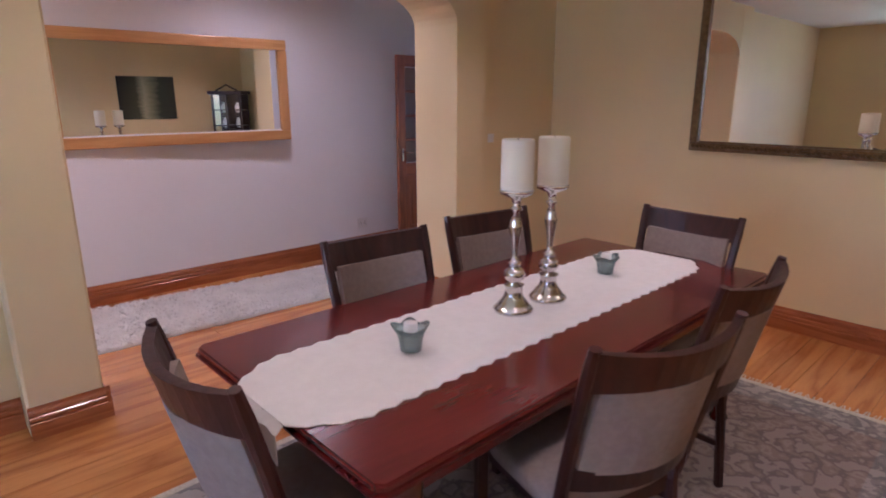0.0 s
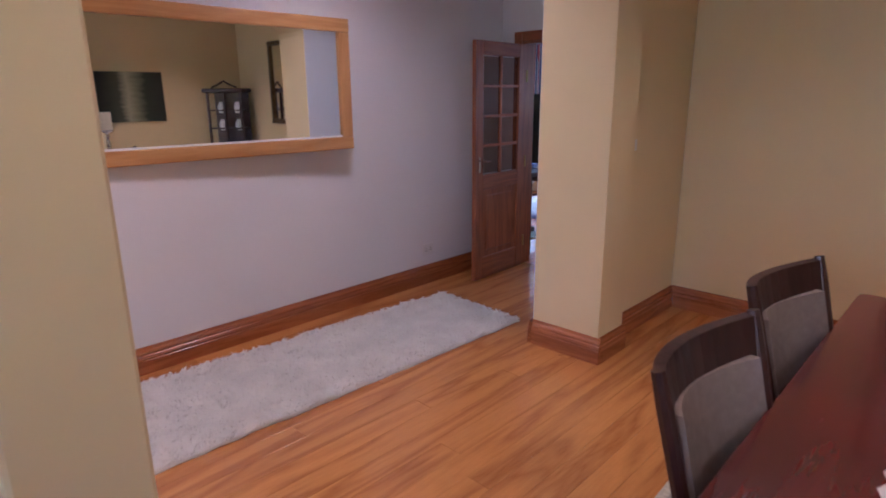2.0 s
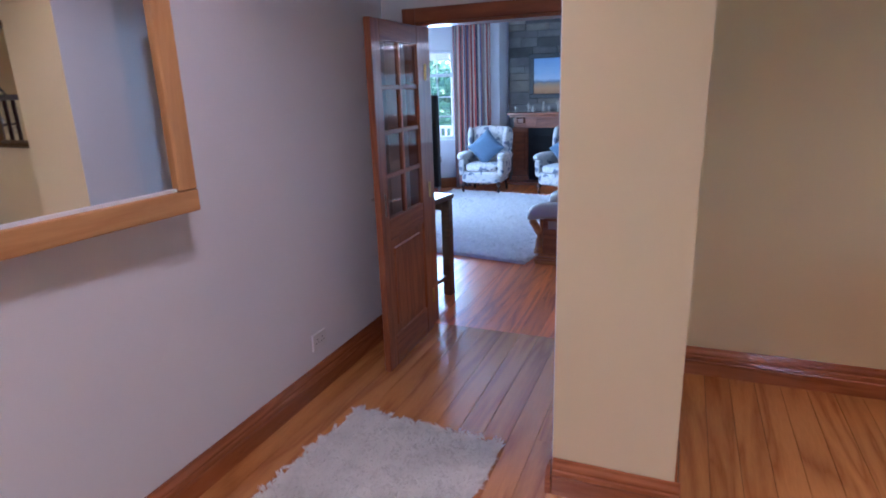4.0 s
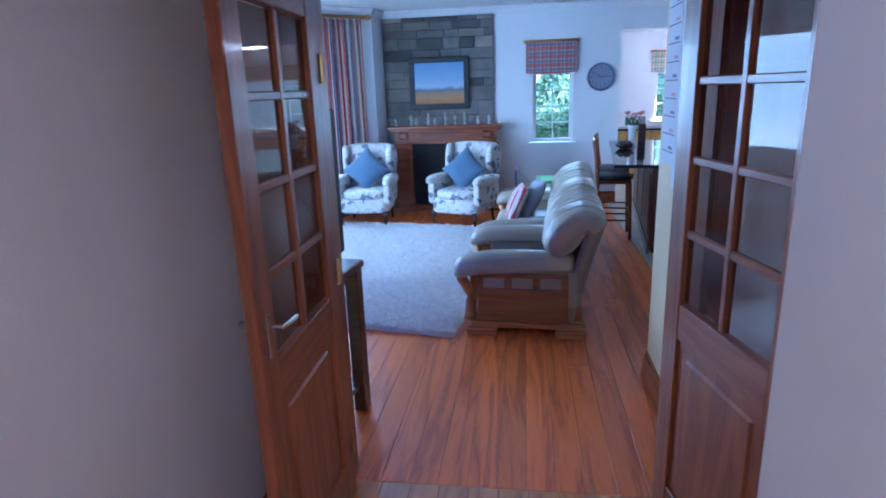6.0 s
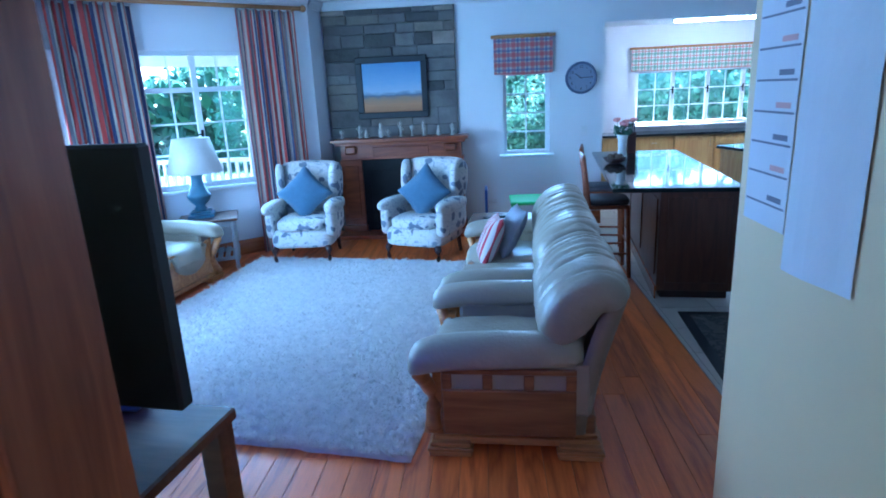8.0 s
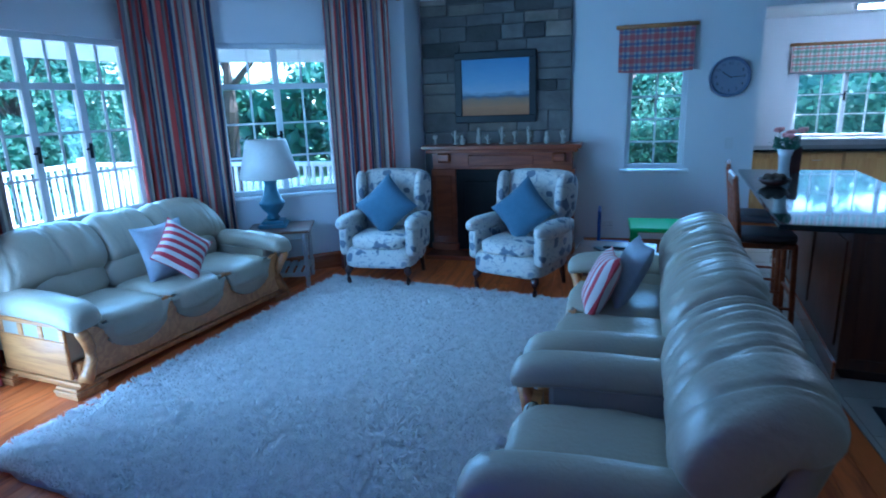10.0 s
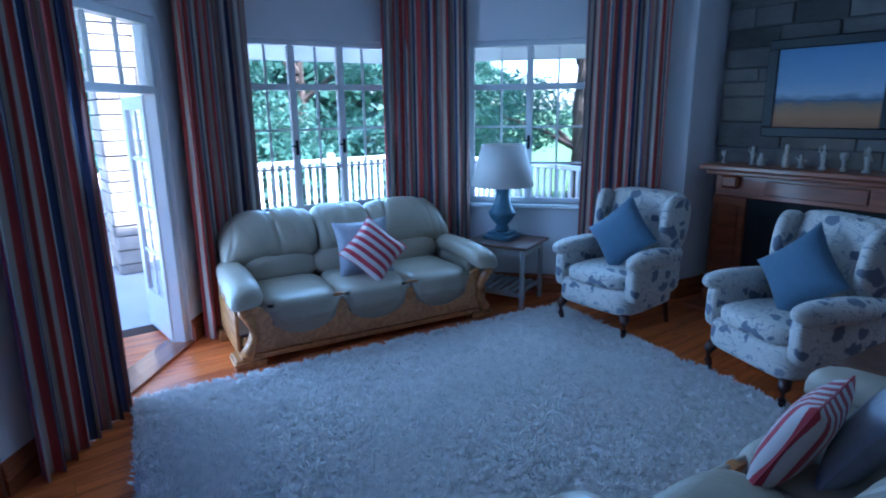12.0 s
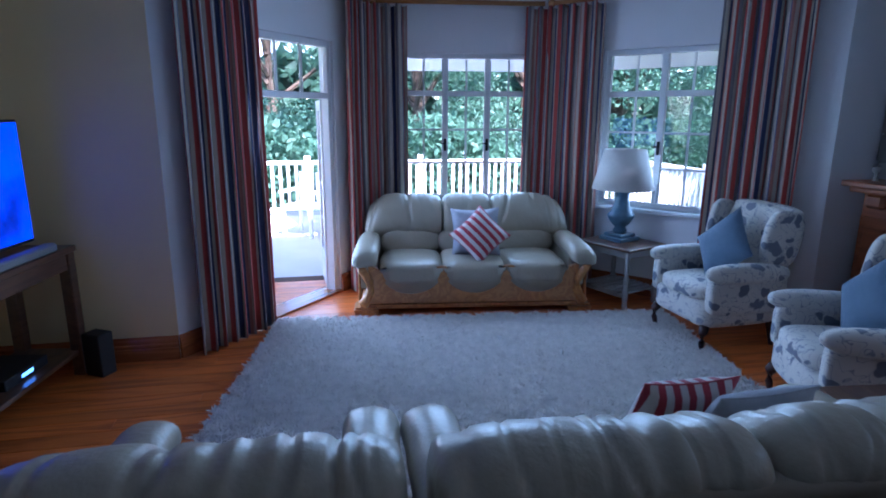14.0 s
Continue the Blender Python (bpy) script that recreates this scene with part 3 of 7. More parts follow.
def casement(name, label, m, s0, s1, z0, z1, leaves, cols, transom, latches=True, sill=True, rows=3, depth=0.06):
    """A white window: frame, mullions between leaves, a transom, thin glazing bars and one pane of glass a leaf."""
    root = thing(name, label, "window", m, kind="structure")
    f = 0.045
    y0, y1 = 0.05, 0.05 + depth
    bm = box(s0, s1, y0, y1, z0, z0 + f, 0.004)
    box(s0, s1, y0, y1, z1 - f, z1, 0.004, bm=bm)
    box(s0, s0 + f, y0 + 0.002, y1 - 0.002, z0 + f, z1 - f, bm=bm)
    box(s1 - f, s1, y0 + 0.002, y1 - 0.002, z0 + f, z1 - f, bm=bm)
    part("window_frame", bm, TRIM_WHITE, root)
    w = (s1 - s0 - 2 * f) / leaves
    zt = transom
    part("transom", box(s0 + f, s1 - f, y0 + 0.004, y1 - 0.004, zt - 0.025, zt + 0.025, 0.004), TRIM_WHITE, root)
    for i in range(leaves):
        a = s0 + f + i * w
        if i:
            part("mullion", box(a - 0.028, a + 0.028, y0 - 0.006, y1 - 0.006, z0 + f, z1 - f, 0.004), TRIM_WHITE, root)
        for lo, hi, n in ((z0 + f, zt - 0.025, rows), (zt + 0.025, z1 - f, 1)):
            pane = part("pane", box(a + 0.01, a + w - 0.01, y0 + 0.028, y0 + 0.032, lo, hi), GLASS, root)
            pane.visible_shadow = False
            for c in range(1, cols):
                x = a + w * c / cols
                part("glazing_bar", box(x - 0.009, x + 0.009, y0 + 0.012, y0 + 0.026, lo, hi), TRIM_WHITE, root)
            for r in range(1, n):
                z = lo + (hi - lo) * r / n
                part("glazing_bar", box(a, a + w, y0 + 0.010, y0 + 0.024, z - 0.009, z + 0.009), TRIM_WHITE, root)
        if latches and i:
            bm = box(a - 0.012, a + 0.012, y0 - 0.025, y0 - 0.006, z0 + 0.48, z0 + 0.60, 0.004)
            box(a - 0.05, a - 0.008, y0 - 0.035, y0 - 0.022, z0 + 0.545, z0 + 0.560, 0.003, bm=bm)
            part("latch", bm, IRON, root, "black iron window latch")
    if sill:
        part("window_sill", box(s0 - 0.05, s1 + 0.05, -0.06, 0.05, z0 - 0.035, z0, 0.006), TRIM_WHITE, root)
    return root


# ---- structure: dining room and hall ----
wall("wall_hall_west", (0, -1.6), (0, 5.2), "lilac-white painted hall wall", WHITE)
wall("wall_hall_door", (-0.15, 5.2), (1.97, 5.2), "white wall round the double door", WHITE, thick=0.16, holes=[(0.38, 1.80, 0, 2.05)])
wall("wall_hall_east", (1.70, 5.2), (1.70, 4.10), "white wall between hall and dining room", WHITE, thick=0.084)
wall("wall_hall_south", (1.6, -1.6), (0, -1.6), "white wall closing the hall", WHITE, ext=(0, 0.15))
wall("wall_dining_north", (1.802, 5.06), (6.0, 5.06), "cream-painted dining room wall", CREAM, thick=0.135, ext=(0, 0.15))
wall("wall_dining_east", (6.0, 5.06), (6.0, -2.5), "cream-painted dining room wall", CREAM, ext=(0, 0.15))
wall("wall_dining_south", (6.0, -2.5), (1.62, -2.5), "cream-painted wall with the dining room window", CREAM, holes=[(0.9, 2.7, 0.75, 2.25)])
wall("wall_dining_west", (1.74, -2.5), (1.74, 0.90), "cream-painted dining room wall", CREAM, thick=0.24)
casement("window_dining", "white-framed dining room window", facet((6.0, -2.5), (1.62, -2.5))[0], 0.9, 2.7, 0.75, 2.25, 3, 2, 1.85)


def portal():
    """The opening between hall and dining room: two deep piers and a flat arch with rounded shoulders."""
    x0, x1 = 1.43, 1.90
    root = thing("arch", "cream plaster archway with rounded shoulders between hall and dining room", "archway", kind="structure")
    part("pier", slab([(x0, 3.76), (x1, 3.76), (x1, 4.06), (1.80, 4.06), (1.80, 5.06), (1.785, 5.06), (1.785, 4.10), (x0, 4.10)], 0, 2.74), CREAM, root)
    part("pier_face", box(x0 - 0.003, x0 - 0.0005, 3.76, 4.10, 0, 2.738), WHITE, root, "white-painted hall side of the pier")
    part("pier", box(x0, x1, 0.90, 1.23, 0, 2.74, 0.012), CREAM, root)
    bm = bmesh.new()
    ya, yb, spring, top, r = 1.23, 3.76, 2.12, 2.38, 0.60
    pts = [(ya + r * (1 - math.cos(math.pi / 2 * i / 10)), spring + (top - spring) * math.sin(math.pi / 2 * i / 10)) for i in range(11)]
    pts += [(ya + yb - y, z) for y, z in reversed(pts)]
    rows = []
    for y, z in pts:
        rows.append([bm.verts.new(c) for c in ((x0, y, z), (x1, y, z), (x1, y, 2.739), (x0, y, 2.739))])
    for a, b in zip(rows, rows[1:]):
        for k in range(3):
            bm.faces.new((a[k], a[k + 1], b[k + 1], b[k]))
        bm.faces.new((a[3], a[0], b[0], b[3]))
    part("arch_head", bm, CREAM, root)


portal()


def ceiling(name, outline, z, label):
    bm = slab(outline, z, z + 0.12)
    tagged(part(name, bm, CEILING), label, "ceiling", kind="structure")


ceiling("ceiling_dining", [(-0.15, -2.65), (6.15, -2.65), (6.15, 5.2), (-0.15, 5.2)], CEIL, "white plaster ceiling of dining room and hall")
ceiling("ceiling_kitchen", [(2.31, 11.96), (6.99, 11.96), (6.99, 14.54), (2.31, 14.54)], 2.56, "white kitchen ceiling, lower than the living room")
ceiling("ceiling_living", [(-3.4, 5.2), (7.2, 5.2), (7.2, 14.8), (-3.4, 14.8)], CEIL + 0.02, "white plaster ceiling of living room and kitchen")
skirting((0, -1.6), (0, 5.18))
skirting((1.802, 5.06), (6.0, 5.06))
skirting((6.0, 5.06), (6.0, -2.5))
skirting((1.802, 4.06), (1.802, 5.04))
skirting((1.902, 3.76), (1.902, 4.08))
skirting((1.74, -2.5), (1.74, 0.898))
skirting((1.902, 0.90), (1.902, 1.255))
skirting((1.925, 1.232), (1.43, 1.232))
skirting((1.43, 3.758), (1.924, 3.758))
skirting((1.426, 4.10), (1.426, 3.735))
skirting((1.70, 5.2), (1.70, 4.10))

# ---- structure: living room and kitchen ----
A0, A1 = (-1.34, 6.63), (-3.11, 8.10)
B0, B1 = (-2.92, 9.78), (-1.08, 11.38)
wall("wall_living_south", (0.23, 5.36), (-1.34, 5.36), "cream-painted living room wall behind the television", CREAM, height=CEIL + 0.02, thick=0.001)
wall("wall_tv_side", (-1.34, 5.20), (-1.34, 6.63), "cream-painted wall beside the television", CREAM, height=CEIL + 0.02, thick=0.16)
wall("wall_bay_door", A0, A1, "white bay wall with the garden door", WHITE, height=CEIL + 0.02, thick=0.16, holes=[(0.50, 1.76, 0, 2.24)], ext=(0, 0.08))
wall("wall_bay_middle", A1, B0, "white bay wall with the wide window", WHITE, height=CEIL + 0.02, thick=0.16, holes=[(0.26, 1.60, 0.80, 2.20)], ext=(0.06, 0.06))
wall("wall_bay_north", B0, B1, "white bay wall with the narrower window", WHITE, height=CEIL + 0.02, thick=0.16, holes=[(0.60, 1.66, 0.81, 2.20)], ext=(0.08, 0))
wall("wall_chimney_side", B1, (-1.04, 11.77), "white return wall beside the fireplace", WHITE, height=CEIL + 0.02, thick=0.16, ext=(0, 0.1))
wall("wall_living_north", (-1.04, 11.77), (2.30, 11.77), "white living room wall with fireplace and small window", WHITE, height=CEIL + 0.02, thick=0.18, holes=[(2.15, 2.71, 0.90, 2.10)])
wall("wall_kitchen_lintel", (2.30, 11.77), (7.0, 11.77), "white lintel over the kitchen opening", WHITE, height=CEIL + 0.02, thick=0.18, z0=2.38)
wall("wall_kitchen_west", (2.30, 11.95), (2.30, 14.55), "white kitchen wall", WHITE, height=CEIL + 0.02, thick=0.15)
wall("wall_kitchen_north", (2.30, 14.55), (7.0, 14.55), "white kitchen wall with a wide window", WHITE, height=CEIL + 0.02, thick=0.18, holes=[(1.05, 3.35, 1.0, 2.05)], ext=(0.15, 0.15))
wall("wall_kitchen_east", (7.0, 14.55), (7.0, 5.36), "white kitchen wall", WHITE, height=CEIL + 0.02, ext=(0, 0.16))
wall("wall_kitchen_south", (7.0, 5.36), (1.87, 5.36), "white kitchen wall", WHITE, height=CEIL + 0.02, thick=0.001)
wall("wall_spur", (1.71, 6.36), (1.71, 5.36), "cream-painted spur wall beside the double door, hung with papers", CREAM, height=CEIL + 0.02, thick=0.16)
MA, LA = facet(A0, A1)
MW, LW = facet(A1, B0)
MB, LB = facet(B0, B1)
MN, LN = facet((-1.04, 11.77), (2.30, 11.77))
MK, LK = facet((2.30, 14.55), (7.0, 14.55))
casement("window_bay_middle", "white-framed three-leaf garden window with small panes", MW, 0.26, 1.60, 0.80, 2.20, 3, 2, 1.83)
casement("window_bay_north", "white-framed two-leaf garden window with small panes", MB, 0.60, 1.66, 0.81, 2.20, 2, 2, 1.82)
casement("window_small", "narrow white window with small panes beside the chimney", MN, 2.15, 2.71, 0.90, 2.10, 1, 2, 1.86, rows=4)
casement("window_kitchen", "wide white kitchen window with small panes", MK, 1.05, 3.35, 1.0, 2.05, 4, 2, 1.85)
skirting(A0, A1, holes=[(0.50, 1.76)])
skirting(A1, B0)
skirting(B0, B1)
skirting(B1, (-1.04, 11.75))
skirting((0.72, 11.77), (2.30, 11.77))
skirting((0.23, 5.36), (-1.34, 5.36))
skirting((-1.34, 5.36), (-1.34, 6.63))
skirting((1.71, 6.36), (1.71, 5.36))


def cornice(p0, p1):
    m, n = facet(p0, p1)
    bm = bmesh.new()
    prof = [(0, 2.66), (-0.012, 2.66), (-0.02, 2.68), (-0.05, 2.715), (-0.08, 2.735), (-0.085, 2.755), (0, 2.755)]
    r0 = [bm.verts.new((0, y - 0.001, z)) for y, z in prof]
    r1 = [bm.verts.new((n, y - 0.001, z)) for y, z in prof]
    for i in range(len(prof) - 1):
        bm.faces.new((r0[i], r0[i + 1], r1[i + 1], r1[i]))
    tagged(part("trim", bm, CEILING, m=m), "white plaster cornice under the ceiling", "cornice", kind="structure")


for a, b in ((A0, A1), (A1, B0), (B0, B1), (B1, (-1.04, 11.77)), ((-1.04, 11.77), (7.0, 11.77)), ((-1.34, 5.36), A0)):
    cornice(a, b)


# ---- doors ----
def door_frame():
    root = thing("door_frame", "dark red-brown wooden frame of the double door", "door frame", kind="structure")
    for y0, y1 in ((5.178, 5.2), (5.36, 5.382)):
        part("architrave", box(0.15, 0.235, y0, y1, 0, 2.13, 0.005), DOOR_WOOD, root)
        part("architrave", box(1.645, 1.73 if y0 > 5.3 else 1.70, y0, y1, 0, 2.13, 0.005), DOOR_WOOD, root)
        part("architrave", box(0.235, 1.645, y0, y1, 2.045, 2.13, 0.005), DOOR_WOOD_H, root)
    part("jamb", box(0.228, 0.252, 5.2, 5.36, 0, 2.05), DOOR_WOOD, root)
    part("jamb", box(1.628, 1.652, 5.2, 5.36, 0, 2.05), DOOR_WOOD, root)
    part("head", box(0.252, 1.628, 5.2, 5.36, 2.028, 2.052), DOOR_WOOD_H, root)


door_frame()


def door_leaf(name, m, label, side):
    """A glazed leaf, hinge at the origin, running along local x; eight panes over one fielded panel."""
    W, H, T = 0.71, 2.02, 0.04
    root = thing(name, label, "door", m, group="leaves of the double door")
    part("stile", box(0, 0.105, -T, 0, 0.008, H, 0.004), DOOR_WOOD, root)
    part("stile", box(W - 0.105, W, -T, 0, 0.008, H, 0.004), DOOR_WOOD, root)
    x0, x1 = 0.105, W - 0.105
    part("rail", box(x0, x1, -T + 0.001, -0.001, 1.91, H, 0.003), DOOR_WOOD_H, root)
    part("rail", box(x0, x1, -T + 0.001, -0.001, 0.80, 0.93, 0.003), DOOR_WOOD_H, root)
    part("rail", box(x0, x1, -T + 0.001, -0.001, 0.008, 0.20, 0.003), DOOR_WOOD_H, root)
    bm = box(x0, x1, -T * 0.65, -T * 0.35, 0.20, 0.80)
    box(x0 + 0.05, x1 - 0.05, -T * 0.85, -T * 0.15, 0.25, 0.75, 0.010, bm=bm)
    part("panel", bm, DOOR_WOOD, root)
    xm = (x0 + x1) / 2
    part("glazing_bar", box(xm - 0.014, xm + 0.014, -T + 0.006, -0.006, 0.93, 1.91, 0.004), DOOR_WOOD, root)
    for i in range(4):
        lo, hi = 0.93 + i * 0.245, 0.93 + (i + 1) * 0.245
        if i:
            part("glazing_bar", box(x0, x1, -T + 0.008, -0.008, lo - 0.013, lo + 0.013, 0.004), DOOR_WOOD_H, root)
        for a, b in ((x0, xm - 0.014), (xm + 0.014, x1)):
            pane = part("pane", box(a, b, -T / 2 - 0.002, -T / 2 + 0.002, lo + 0.01, hi - 0.01), DOOR_GLASS, root)
            pane.visible_shadow = False
    for s in ((-T - 0.004, 0.004) if side > 0 else ()):
        d = 1 if s > 0 else -1
        bm = box(W - 0.066, W - 0.044, min(s, s - d * 0.004), max(s, s - d * 0.004), 0.955, 1.085, 0.001)
        sweep([(W - 0.055, s, 1.05), (W - 0.055, s + d * 0.04, 1.05), (W - 0.08, s + d * 0.045, 1.05), (W - 0.145, s + d * 0.045, 1.046)], 0.007, bm=bm)
        part("handle", bm, SILVER, root, "worn steel lever handle")
    for z in (0.25, 1.0, 1.75):
        part("hinge", lathe([(0.008, z - 0.05), (0.008, z + 0.05)], 8, m=Matrix.Translation((-0.006, 0.004, 0))), BRASS, root)
    return root


door_leaf("door_leaf", pose(0.285, 5.19, 0, 0, 0, -88.6), "open red-brown wooden door leaf with glazed panes near the wall", 1)
door_leaf("door_leaf", pose(1.505, 5.19, 0, 0, 0, -78) @ Matrix.Translation((0, 0.04, 0)), "open red-brown wooden door leaf with glazed panes, beside the hall switch", -1)


def garden_door():
    root = thing("door_garden", "white-framed glazed garden door standing open to the patio", "door", MA, kind="structure")
    s0, s1 = 0.50, 1.76
    bm = box(s0, s0 + 0.05, 0.03, 0.12, 0, 2.24, 0.004)
    box(s1 - 0.05, s1, 0.03, 0.12, 0, 2.24, 0.004, bm=bm)
    box(s0 + 0.05, s1 - 0.05, 0.032, 0.118, 2.19, 2.24, bm=bm)
    part("frame", bm, TRIM_WHITE, root)
    part("transom", box(s0 + 0.05, s1 - 0.05, 0.03, 0.12, 1.76, 1.81, 0.004), TRIM_WHITE, root)
    for i in range(1, 4):
        x = s0 + 0.05 + (s1 - s0 - 0.1) * i / 4
        part("glazing_bar", box(x - 0.011, x + 0.011, 0.06, 0.08, 1.81, 2.19), TRIM_WHITE, root)
    pane = part("pane", box(s0 + 0.05, s1 - 0.05, 0.078, 0.082, 1.81, 2.19), GLASS, root)
    pane.visible_shadow = False
    part("threshold", box(s0, s1, -0.02, 0.2, -0.01, 0.018, 0.005), SKIRT, root)
    for hinge, turn in ((s1 - 0.06, 44.0), (s0 + 0.06, 125.0)):
        w = (s1 - s0) / 2 - 0.07
        lm = Matrix.Translation((hinge, 0.12, 0.02)) @ pose(0, 0, 0, 0, 0, turn)
        bm = box(0, 0.08, -0.04, 0, 0, 1.73, 0.003)
        box(w - 0.08, w, -0.04, 0, 0, 1.73, 0.003, bm=bm)
        box(0.08, w - 0.08, -0.039, -0.001, 0, 0.30, bm=bm)
        box(0.08, w - 0.08, -0.039, -0.001, 1.64, 1.73, bm=bm)
        for z in (0.62, 0.96, 1.30):
            box(0.08, w - 0.08, -0.03, -0.01, z - 0.012, z + 0.012, bm=bm)
        box(w / 2 - 0.012, w / 2 + 0.012, -0.028, -0.012, 0.30, 1.64, bm=bm)
        leaf = part("leaf", bm, TRIM_WHITE, root, "open white glazed leaf", m=lm)
        pane = part("pane", box(0.08, w - 0.08, -0.022, -0.018, 0.30, 1.64), GLASS, leaf)
        pane.visible_shadow = False


garden_door()


# ---- dining room things ----
def dining_table():
    root = thing("dining_table", "long polished red mahogany dining table with a moulded edge", "table", pose(3.67, 2.463, 0))
    L, W = 2.36, 1.06

    def outline(k):
        w, l, c = W / 2 - k, L / 2 - k, 0.022
        return [(-w, -l + c), (-w + c, -l), (w - c, -l), (w, -l + c), (w, l - c), (w - c, l), (-w + c, l), (-w, l - c)]
    bm = slab(outline(0.0), 0.740, 0.752, 0.003)
    part("edge_moulding", bm, MAHOGANY, root)
    bm = slab(outline(0.008), 0.7525, 0.776, 0.006)
    part("tabletop", bm, MAHOGANY, root)
    part("edge_moulding", slab(outline(0.03), 0.715, 0.7395, 0.006), MAHOGANY, root)
    for sx in (-1, 1):
        part("apron", box(sx * 0.42 - 0.012, sx * 0.42 + 0.012, -1.02, 1.02, 0.62, 0.715, 0.004), MAHOGANY, root)
    for sy in (-1, 1):
        part("apron", box(-0.42, 0.42, sy * 1.03 - 0.012, sy * 1.03 + 0.012, 0.62, 0.715, 0.004), MAHOGANY, root)
        for sx in (-1, 1):
            prof = [(0.035, 0), (0.045, 0.03), (0.028, 0.06), (0.038, 0.25), (0.052, 0.45), (0.03, 0.52), (0.055, 0.56), (0.055, 0.715)]
            part("leg", lathe(prof, 16, m=Matrix.Translation((sx * 0.42, sy * 1.03, 0))), MAHOGANY, root, smooth=True)


dining_table()


def runner():
    """A linen runner with a scalloped edge; its near end falls over the table's edge."""
    pts = []
    l, w = 1.160, 0.250
    n = 61
    for i in range(n):
        y = -l + 2 * l * i / (n - 1)
        k = min(1.0, (l - abs(y)) / 0.20)
        pts.append((w * (0.58 + 0.42 * math.sin(k * math.pi / 2)) + 0.014 * (i % 2), y))
    outline = [(x, y) for x, y in pts] + [(-x, y) for x, y in reversed(pts)]
    bm = slab(outline, 0.7770, 0.7795)
    root = thing("table_runner", "white linen table runner with a scalloped edge on the dining table", "table runner", pose(3.68, 2.425, 0))
    part("cloth", bm, LINEN, root)
    bm = bmesh.new()
    rows = []
    for j in range(6):
        z = 0.7792 - 0.022 * j
        rows.append([bm.verts.new((x, -1.160 - (0.024 if j else 0.0) - 0.003 * math.sin(x * 60), z + (0.012 * abs(math.sin(x * 22)) if j == 5 else 0))) for x in np.linspace(-0.14, 0.14, 20)])
    for a, b in zip(rows, rows[1:]):
        for i in range(19):
            bm.faces.new((a[i], a[i + 1], b[i + 1], b[i]))
    me = part("hanging_end", bm, LINEN, root)
    sol = me.modifiers.new("thick", "SOLIDIFY")
    sol.thickness = 0.002


runner()


def candlestick(x, y, h):
    root = thing("candlestick", "tall turned silver candlestick with an ivory pillar candle on top", "candlestick", pose(x, y, 0.7805), group="candlesticks on the dining table")
    s = h / 0.50
    prof = [(0.078, 0), (0.080, 0.008), (0.070, 0.02), (0.060, 0.028), (0.058, 0.035), (0.042, 0.055), (0.034, 0.075), (0.034, 0.105), (0.040, 0.110), (0.020, 0.118), (0.040, 0.140), (0.044, 0.155), (0.038, 0.172),
            (0.018, 0.186), (0.026, 0.196), (0.026, 0.204), (0.014, 0.212), (0.012, 0.24), (0.018, 0.30), (0.026, 0.345), (0.022, 0.37), (0.012, 0.41), (0.022, 0.420), (0.022, 0.428), (0.014, 0.436), (0.020, 0.465), (0.060, 0.482), (0.066, 0.492), (0.066, 0.50)]
    part("stem", lathe([(r, z * s) for r, z in prof], 28), SILVER, root, smooth=True)
    bm = lathe([(0.060, 0), (0.062, 0.004), (0.062, 0.180), (0.058, 0.187), (0.045, 0.184), (0.02, 0.180)], 28, m=Matrix.Translation((0, 0, 0.5005 * s)))
    candle = part("candle", bm, WAX, root, "ivory wax pillar candle", smooth=True)
    part("wick", lathe([(0.0015, 0), (0.0012, 0.012)], 6, m=Matrix.Translation((0, 0, 0.5005 * s + 0.178))), BLACK, candle)


candlestick(3.675, 2.345, 0.482)
candlestick(3.682, 2.558, 0.482)


def candle_cup(x, y):
    root = thing("candle_cup", "smoky glass flower-shaped cup holding a small white candle", "candle holder", pose(x, y, 0.7805), group="candle cups on the runner")
    bm = bmesh.new()
    seg, prof = 32, [(0.030, 0), (0.036, 0.003), (0.040, 0.035), (0.046, 0.06), (0.062, 0.085)]
    rings = []
    for j, (r, z) in enumerate(prof):
        rings.append([bm.verts.new(((r + (0.007 * math.cos(5 * a) if j == 4 else 0)) * math.cos(a), (r + (0.007 * math.cos(5 * a) if j == 4 else 0)) * math.sin(a), z + (0.006 * math.cos(5 * a) if j == 4 else 0))) for a in [2 * math.pi * i / seg for i in range(seg)]])
    for a, b in zip(rings, rings[1:]):
        for i in range(seg):
            bm.faces.new((a[i], a[(i + 1) % seg], b[(i + 1) % seg], b[i]))
    bm.faces.new(rings[0][::-1])
    cup = part("cup", bm, FROST, root, smooth=True)
    sol = cup.modifiers.new("thick", "SOLIDIFY")
    sol.thickness = 0.004
    part("candle", lathe([(0.024, 0.008), (0.024, 0.098), (0.018, 0.101)], 18), CERAMIC, root, "small white candle", smooth=True)


candle_cup(3.690, 1.802)
candle_cup(3.652, 3.050)


